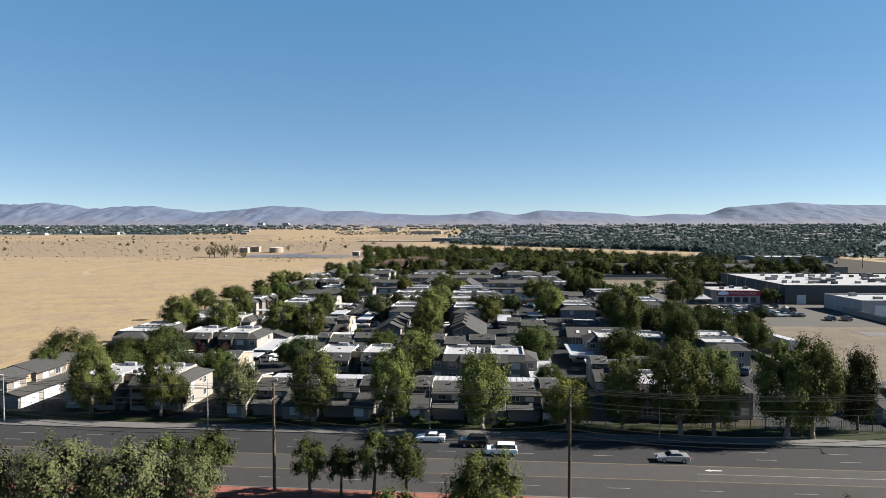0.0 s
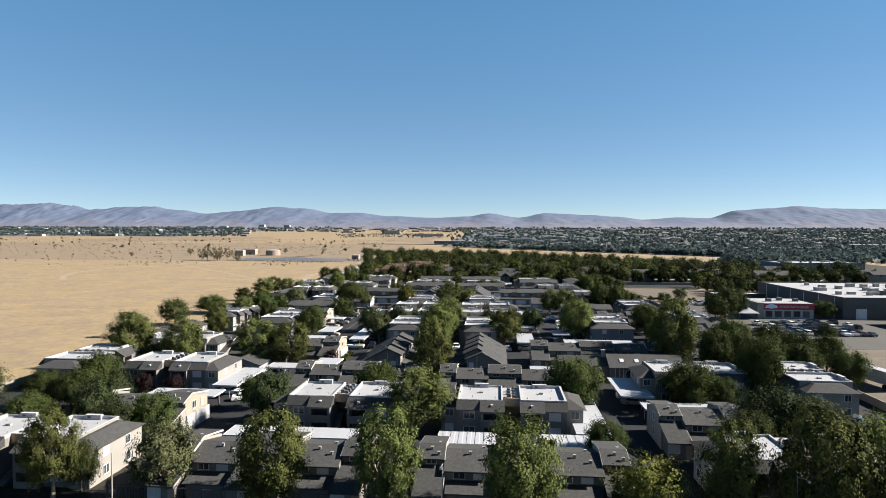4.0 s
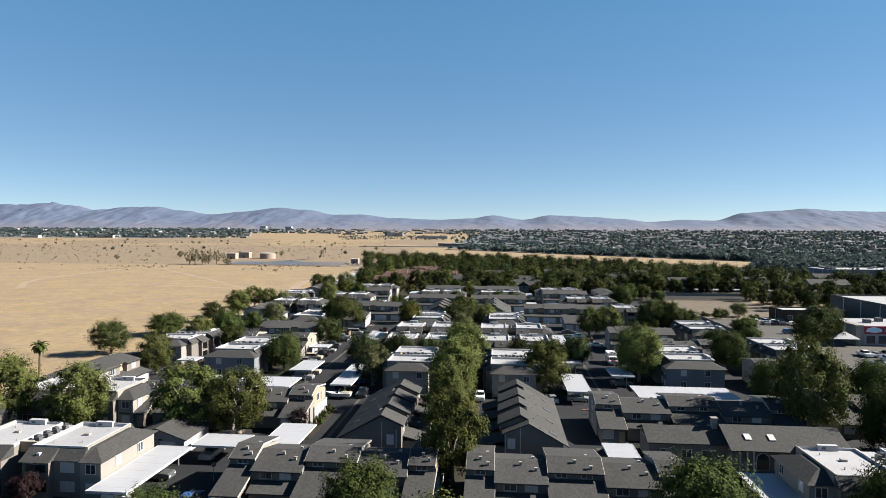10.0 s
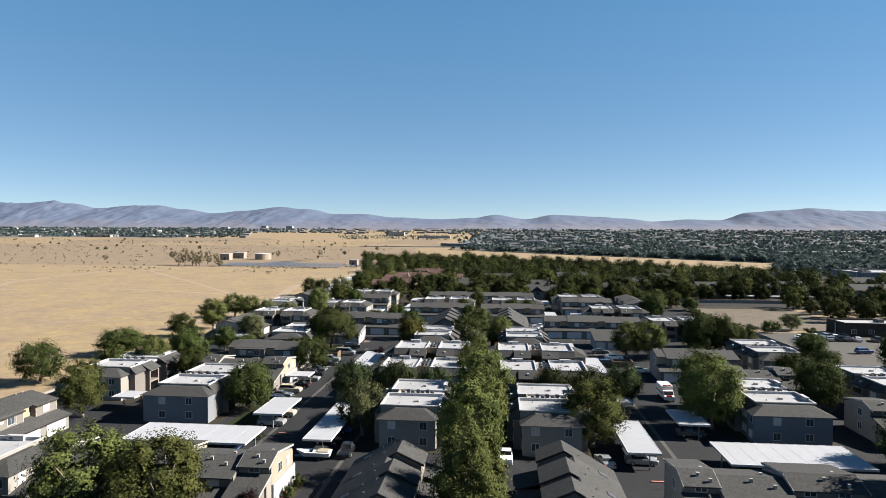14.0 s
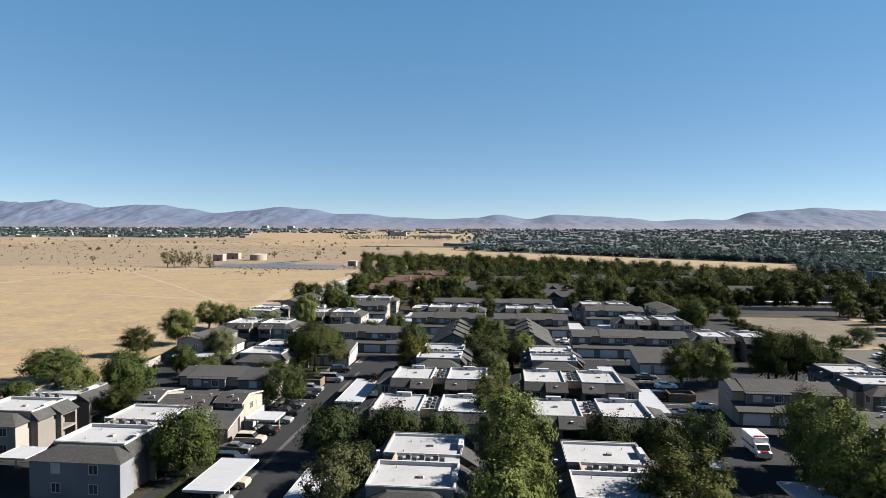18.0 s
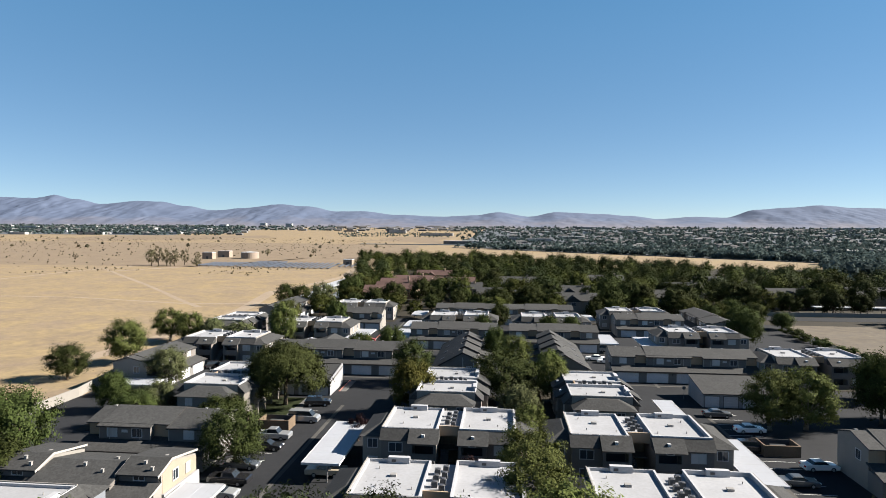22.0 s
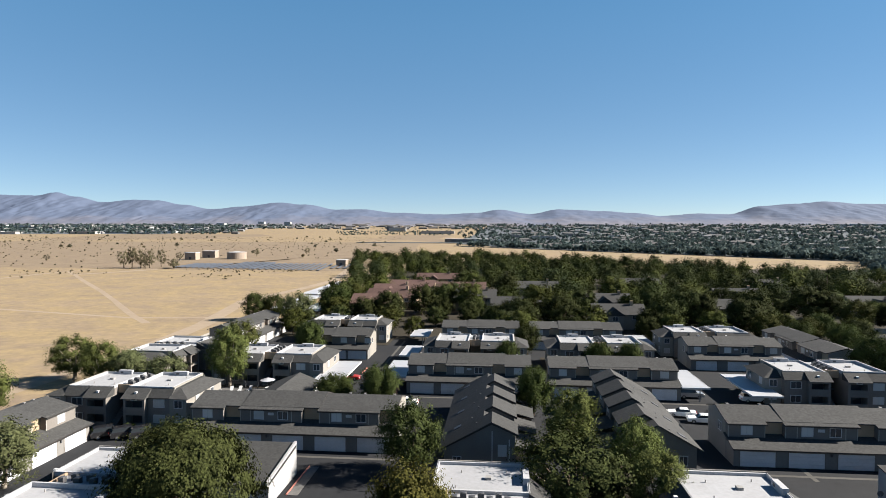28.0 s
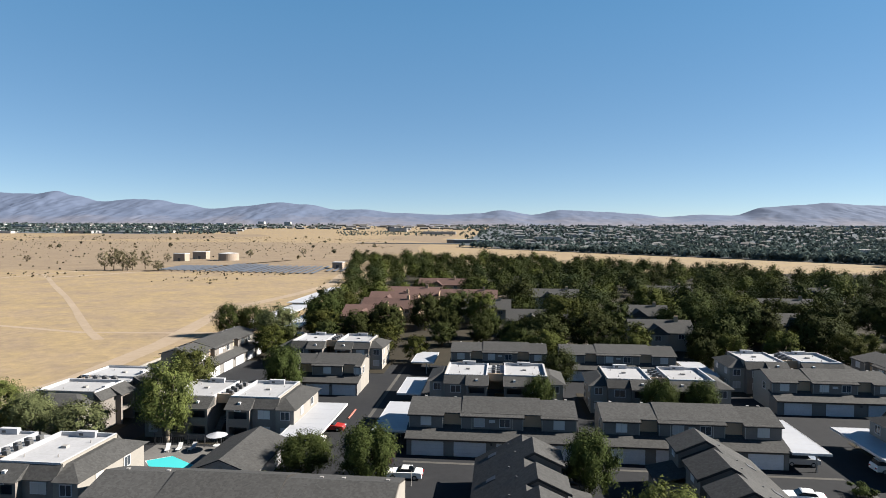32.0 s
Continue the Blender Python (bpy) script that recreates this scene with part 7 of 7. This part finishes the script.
def warehouse(name, label, x, y, turn, w, d, h, wallmat):
    b = thing(name, label, "warehouse", "large sheds beside the complex")
    b.matrix_basis = pose(x, y, -0.05, 0, 0, turn)
    part("wall", Mesh().box(0, 0, 0, w, d, h), wallmat, b, "grey panel walls")
    part("roof", Mesh().box(0.4, 0.4, h, w - 0.4, d - 0.4, h + 0.12), DECK, b, "white flat roof")
    part("parapet", Mesh().up([(0, 0), (w, 0), (w, d), (0, d), (0, 0.01), (0.35, 0.36), (0.35, d - 0.35), (w - 0.35, d - 0.35), (w - 0.35, 0.35), (0.35, 0.35), (0, 0.005)], h, h + 0.7), wallmat, b)
    r = random.Random(int(w))
    for i in range(int(w * d / 150)):
        px, py = r.uniform(4, w - 6), r.uniform(4, d - 6)
        part("roof_unit", Mesh().box(px, py, h + 0.1, px + r.uniform(1.5, 3.5), py + r.uniform(1.5, 3), h + r.uniform(1.1, 2.0)), STEEL if r.random() < 0.6 else ACGREY, b)
    n = int(d / 12)
    for i in range(n):
        part("panel_rib", Mesh().box(-0.08, 6 + i * 12 - 0.2, 0, 0.0, 6 + i * 12 + 0.2, h), TRIM, b)
    if w < 30:
        for i in range(4):
            window(b, 1.6, 1.3, 3.0 + i * 5.6, 0, 1.1)
    for i in range(int(w / 14) if w > 30 else 0):
        part("loading_door", Mesh().box(5 + i * 14, -0.06, 0, 9 + i * 14, 0.02, 4.2), GARAGE, b)
    return b


GREYWALL = material("grey_panel_wall", (0.0930, 0.0899, 0.0874), (0.0763, 0.0738, 0.0707), rough=0.9, scale=0.1, fine=2)
warehouse("warehouse", "huge grey warehouse with a white flat roof and rooftop units", 140, 289, 1, 130, 76, 8.0, GREYWALL)
warehouse("shop_building", "low white shop building with flat roof beside the lot", 152, 252, 2, 46, 26, 5.5, PALESTUCCO)
warehouse("distant_shed", "pale distant shed with a blue-white roof", 246, 580, 4, 70, 36, 7.0, GREYPAINT)
warehouse("back_building", "low grey building behind the sandy field", 108, 340, 0, 24, 12, 4.0, material("dark_brown_wall", (0.050, 0.040, 0.034), (0.036, 0.029, 0.025), rough=0.9, scale=0.4, fine=5))

# ---------------------------------------------------------------- far field: water works, solar rows, scrub, town

PANEL = plain("solar_panel", (0.075, 0.08, 0.092), 0.5, 0.1)
for i in range(27):
    x = -290 + i * 5.3
    y0 = 706 - 0.17 * (x + 290) + (26 if x > -166 else 0)
    y1 = 752 + (34 if -258 < x < -225 else 14 if x > -225 else 8)
    b = thing("solar_row", "long row of grey-blue solar panels on the dry field", "solar panels", "solar rows")
    b.matrix_basis = pose(x, (y0 + y1) / 2, -0.1, 0, 0, 7.8)
    w = (y1 - y0) / 2
    part("panel", Mesh().along_y([(-0.95, 0.95), (0.95, 0.5), (0.95, 0.6), (-0.95, 1.05)], -w, w), PANEL, b, "grey-blue tilted panels")
    for k in range(3):
        yy = -w + 1 + k * (w - 1)
        part("support", Mesh().box(-0.1, yy - 0.1, 0, 0.1, yy + 0.1, 0.75), STEEL, b)

TANKPAINT = material("tan_tank_paint", (0.258, 0.206, 0.163), (0.215, 0.172, 0.138), rough=0.8, scale=0.1, fine=1)
tk = thing("water_tank", "round tan water tank on the dry field", "water tank")
tk.matrix_basis = pose(-298.5, 850, -0.1)
part("shell", Mesh().tube((0, 0, 0), (0, 0, 7.0), 9.6, 9.6, 32), TANKPAINT, tk)
part("roof", Mesh().tube((0, 0, 7.0), (0, 0, 7.7), 9.8, 1.0, 32), TRIM, tk, "pale shallow roof")
for x, y, w, h in [(-336.5, 826, 11.3, 7.0), (-338, 868, 14, 7.0), (-160, 742, 8, 5)]:
    hb = thing("pump_house", "small tan pump house on the dry field", "building", "pump houses")
    hb.matrix_basis = pose(x, y, -0.1)
    part("wall", Mesh().box(-w / 2, 0, 0, w / 2, 9, h), TANKPAINT, hb)
    part("roof", Mesh().box(-w / 2 - 0.3, -0.3, h, w / 2 + 0.3, 9.3, h + 0.4), TRIM, hb)
    part("door", Mesh().box(-1.2, -0.06, 0, 1.2, 0.02, 3), DARKSTEEL, hb)
for x, y, h, w in [(-325, 700, 15, 11), (-322, 706, 17.5, 10), (-312, 702, 16, 12), (-307, 706, 15, 11), (-306, 698, 10, 9), (-303, 716, 15, 9), (-288, 708, 8, 11), (-284, 702, 5, 8), (-340, 812, 9, 8), (-420, 860, 9, 10), (-428, 872, 8, 9), (-300, 905, 9, 8), (-260, 960, 9, 8), (-470, 800, 6, 7)]:
    grow("d", x, y, h, w, -0.1)

srng = random.Random(12)


def scrub_spots(n, x0, x1, y0, y1, lo, hi, keep):
    out = []
    while len(out) < n:
        x, y = srng.uniform(x0, x1), y0 + (y1 - y0) * srng.random() ** 0.8
        if keep(x, y):
            out.append((x, y, srng.uniform(lo, hi), rise(y) - 0.2))
    return out


def open_field(x, y):
    return x < -140 - (y - 640) * 0.12 and not (-350 < x < -140 and 655 < y < 850)


BRUSH = leaf_material("dry_brush", (0.140, 0.112, 0.072), (0.093, 0.076, 0.0493), 0.2)
SAGE = leaf_material("grey_sage", (0.085, 0.078, 0.0510), (0.0561, 0.0527, 0.0357), 0.2)
far_growth("desert_scrub", scrub_spots(3600, -2300, -150, 640, 1900, 0.5, 1.7, open_field), (SAGE, BRUSH, BRUSH), "low dark desert scrub scattered over the dry field", 26, 3.2)
far_growth("desert_trees", scrub_spots(110, -1900, -200, 820, 1900, 4.0, 7.5, open_field), (SAGE, BRUSH), "scattered small desert trees in the dry field", 40, 1.9)
far_growth("field_brush", scrub_spots(150, -440, -130, 600, 692, 0.3, 1.4, lambda x, y: math.sin(x * 0.05) + math.sin(y * 0.11 + x * 0.021) > 0.2), (BRUSH, SAGE, BRUSH), "low dry brush beside the solar rows", 22, 3.0)

TOWNWHITE = material("town_white", (0.352, 0.348, 0.343), (0.264, 0.260, 0.255), rough=0.9, scale=0.01, fine=0.1, spread=0.2)
TOWNGREY = material("town_grey", (0.170, 0.166, 0.162), (0.128, 0.123, 0.123), rough=0.9, scale=0.01, fine=0.1, spread=0.3)


def town_block(x, y, w, d, h, mat):
    m = Mesh().box(-w / 2, 0, 0, w / 2, d, h).box(-w / 2 - 0.5, -0.5, h, w / 2 + 0.5, d + 0.5, h + 0.8)
    me = m.data("town_building", mat)
    me.materials.append(TOWNWHITE)
    for f in me.polygons[6:]:
        f.material_index = 1
    b = thing("town_building", "distant pale flat-roofed building in the town", "building", "buildings of the far town", m=me)
    b.matrix_basis = pose(x, y, rise(y) - 0.6)
    return b


def ray_place(px, dist):
    """Place at a bearing given by its step from the view's middle, at a distance along y."""
    a = math.atan((px - 784) / 1087.0) - radians(5.4)
    return -11 + math.tan(a) * (dist - 136), dist


for px, dist, w, d, h, mat in [
    (467, 4050, 38, 30, 26, TOWNWHITE), (512, 4050, 40, 30, 24, TOWNWHITE), (398, 3900, 46, 30, 18, TOWNWHITE), (172, 2180, 90, 30, 9, TOWNWHITE), (235, 2260, 150, 20, 5, TOWNWHITE), (45, 2150, 60, 30, 8, TOWNWHITE), (115, 2500, 70, 40, 9, TOWNWHITE),
    (330, 2750, 90, 40, 10, TOWNWHITE), (420, 2900, 70, 40, 9, TOWNWHITE), (365, 2600, 60, 30, 8, TOWNWHITE), (60, 3200, 90, 50, 14, TOWNWHITE), (160, 3400, 120, 40, 12, TOWNWHITE), (20, 2700, 70, 30, 10, TOWNGREY), (260, 3100, 110, 40, 10, TOWNWHITE), (300, 3600, 130, 40, 12, TOWNGREY),
    (698, 2650, 50, 30, 15, TOWNWHITE), (690, 2680, 28, 30, 18, TOWNGREY), (712, 2620, 20, 20, 16, TOWNWHITE), (770, 2300, 110, 30, 9, TOWNWHITE), (620, 2900, 60, 30, 6, TOWNGREY),
    (815, 1520, 60, 26, 8, TOWNGREY), (840, 1480, 26, 26, 10, TOWNWHITE), (862, 1500, 26, 20, 8.5, TOWNWHITE), (800, 1560, 50, 26, 7.5, TOWNGREY), (945, 1750, 60, 26, 9, TOWNWHITE), (905, 1900, 40, 20, 8, TOWNGREY), (1000, 2000, 60, 30, 8, TOWNGREY), (1045, 1500, 40, 16, 6, TOWNWHITE),
    (1120, 1350, 34, 16, 5, TOWNWHITE), (1440, 1080, 60, 22, 7, TOWNWHITE), (1500, 1150, 80, 22, 6, TOWNGREY), (1380, 1300, 60, 22, 6, TOWNGREY), (-120, 2400, 90, 40, 10, TOWNWHITE), (1640, 1300, 80, 30, 8, TOWNWHITE),
]:
    x, y = ray_place(px, dist)
    town_block(x, y, w, d, h, mat)
trng = random.Random(33)
for i in range(150):
    px = trng.uniform(-80, 440) if i < 45 or i > 110 else trng.uniform(930, 1640)
    dist = trng.uniform(2200, 4600) if i < 45 or i > 110 else trng.uniform(1250, 4300)
    x, y = ray_place(px, dist)
    s = dist / 2500
    town_block(x, y, trng.uniform(18, 60 if i < 80 else 130) * s, 20 * s, trng.uniform(4.5, 8) * s, TOWNWHITE if trng.random() < 0.55 else TOWNGREY)

def suburb_edge(px):
    """Distance along y at which the suburb begins, behind the slanting open field."""
    k = math.tan(math.atan((px - 784) / 1087.0) - radians(5.4))
    return (1320 - (104 - 136 * k) / 0.96) / (1 + k / 0.96)


tspots = []
for i in range(7000):
    k = trng.random()
    if k < 0.30:
        px, dist = trng.uniform(-150, 430), trng.uniform(2150, 4500)
    elif k < 0.34:
        px, dist = trng.uniform(600, 800), trng.uniform(2100, 2700)
    elif k < 0.40:
        px, dist = trng.uniform(420, 900), trng.uniform(3000, 4500)
    else:
        px = 800 + 880 * trng.random() ** 0.75
        dist = suburb_edge(px) + (3300 * trng.random() ** 2.2)
    x, y = ray_place(px, dist)
    low = 0.45 if 600 < px < 800 else 1.0
    tspots.append((x, y, trng.uniform(7, 12) * (0.8 + dist / 4200) * low, rise(y) - 1.0))
for i in range(800):
    px = trng.uniform(1395, 1700)
    dist = trng.uniform(0.62, 1.0) * suburb_edge(px)
    x, y = ray_place(px, dist)
    if not (180 < x < 380 and y < 640):
        tspots.append((x, y, trng.uniform(7, 12), -0.5))
for i in range(700):
    x, y = trng.uniform(395, 900), trng.uniform(480, 1000)
    tspots.append((x, y, trng.uniform(7, 12), -0.5))
# leaf colours shifted to blue-grey to imitate haze over the far town
FARLEAF = leaf_material("hazy_town_leaves", (0.0573, 0.0783, 0.0738), (0.0393, 0.0553, 0.0551), 0.25)
FARLEAF2 = leaf_material("hazy_garden_leaves", (0.0674, 0.0916, 0.0837), (0.0458, 0.0648, 0.0628), 0.25)
far_growth("far_town_trees", tspots, (FARLEAF, FARLEAF2), "trees of the far town and its gardens, haze tinted into their leaves", 30, 1.7)
HOUSEROOF = material("far_house_roofs", (0.131, 0.126, 0.126), (0.088, 0.086, 0.086), rough=0.9, scale=0.004, fine=0.03, contrast=1.0)
HOUSEPALE = material("far_pale_roofs", (0.196, 0.194, 0.196), (0.138, 0.136, 0.138), rough=0.9, scale=0.004, fine=0.03, contrast=1.0)
for far_mat, n_far in ((HOUSEROOF, 620), (HOUSEPALE, 170)):
    hm = Mesh()
    for i in range(n_far):
        k = trng.random()
        if k < 0.62:
            px = 890 + 760 * trng.random()
            dist = suburb_edge(px) + 60 + 3200 * trng.random() ** 1.6
        elif k < 0.84:
            px, dist = trng.uniform(-150, 450), trng.uniform(2200, 4400)
        else:
            px, dist = trng.uniform(430, 900), trng.uniform(3000, 4400)
        x, y = ray_place(px, dist)
        s = 0.6 + dist / 2600
        w, d, h, z = trng.uniform(9, 26) * s, 10 * s, trng.uniform(2.6, 4.2) * s, rise(y) - 0.5
        hm.hull([(x - w / 2, y, z), (x + w / 2, y, z), (x + w / 2, y + d, z), (x - w / 2, y + d, z)], [(x - w / 2, y, z + h), (x + w / 2, y, z + h), (x + w / 2, y + d, z + h), (x - w / 2, y + d, z + h)])
        hm.hull([(x - w / 2 - 0.5, y - 0.5, z + h), (x + w / 2 + 0.5, y - 0.5, z + h), (x + w / 2 + 0.5, y + d + 0.5, z + h), (x - w / 2 - 0.5, y + d + 0.5, z + h)],
                [(x - w / 2 + d * 0.3, y + d * 0.45, z + h * 1.6), (x + w / 2 - d * 0.3, y + d * 0.45, z + h * 1.6), (x + w / 2 - d * 0.3, y + d * 0.55, z + h * 1.6), (x - w / 2 + d * 0.3, y + d * 0.55, z + h * 1.6)])
    tagged(new("far_town_houses", hm.data("far_town_houses", far_mat)), "low pale and brown roofs of the far suburb", "houses", "", "stuff")
gd = Mesh()
gy = [700 + 250 * j for j in range(18)]
for y in gy:
    for i in range(13):
        e0 = -115 + max(0, 1320 - y) * 0.96
        e1 = 3600
        gd.v.append((e0 + (e1 - e0) * i / 12, y, rise(y) + 0.4))
for j in range(len(gy) - 1):
    for i in range(12):
        gd.f.append((j * 13 + i, j * 13 + i + 1, (j + 1) * 13 + i + 1, (j + 1) * 13 + i))
setting("far_gardens", gd, FARHAZE, "tree-filled suburb floor towards the hills, tinted blue-grey for haze", "ground")
gd = Mesh()
gy = [2180 + 240 * j for j in range(12)]
for y in gy:
    for i in range(9):
        gd.v.append((-4200 + (3050 - max(0, y - 2180) * 0.10) * i / 8, y, rise(y) + 0.4))
for j in range(len(gy) - 1):
    for i in range(8):
        gd.f.append((j * 9 + i, j * 9 + i + 1, (j + 1) * 9 + i + 1, (j + 1) * 9 + i))
setting("far_town_floor", gd, FARHAZE, "floor of the far town, tinted blue-grey for haze", "ground")
setting("far_dark_strip", Mesh().up([(-330, 1500), (330, 1460), (330, 1500), (-330, 1540)], -0.3, 1.2), FARHAZE, "dark strip of low orchard in the field", "ground")
setting("field_road", Mesh().up([(-110, 1306), (480, 692), (490, 699), (-110, 1323)], -0.3, 0.6), CONCRETE, "pale road along the back of the open field", "road")
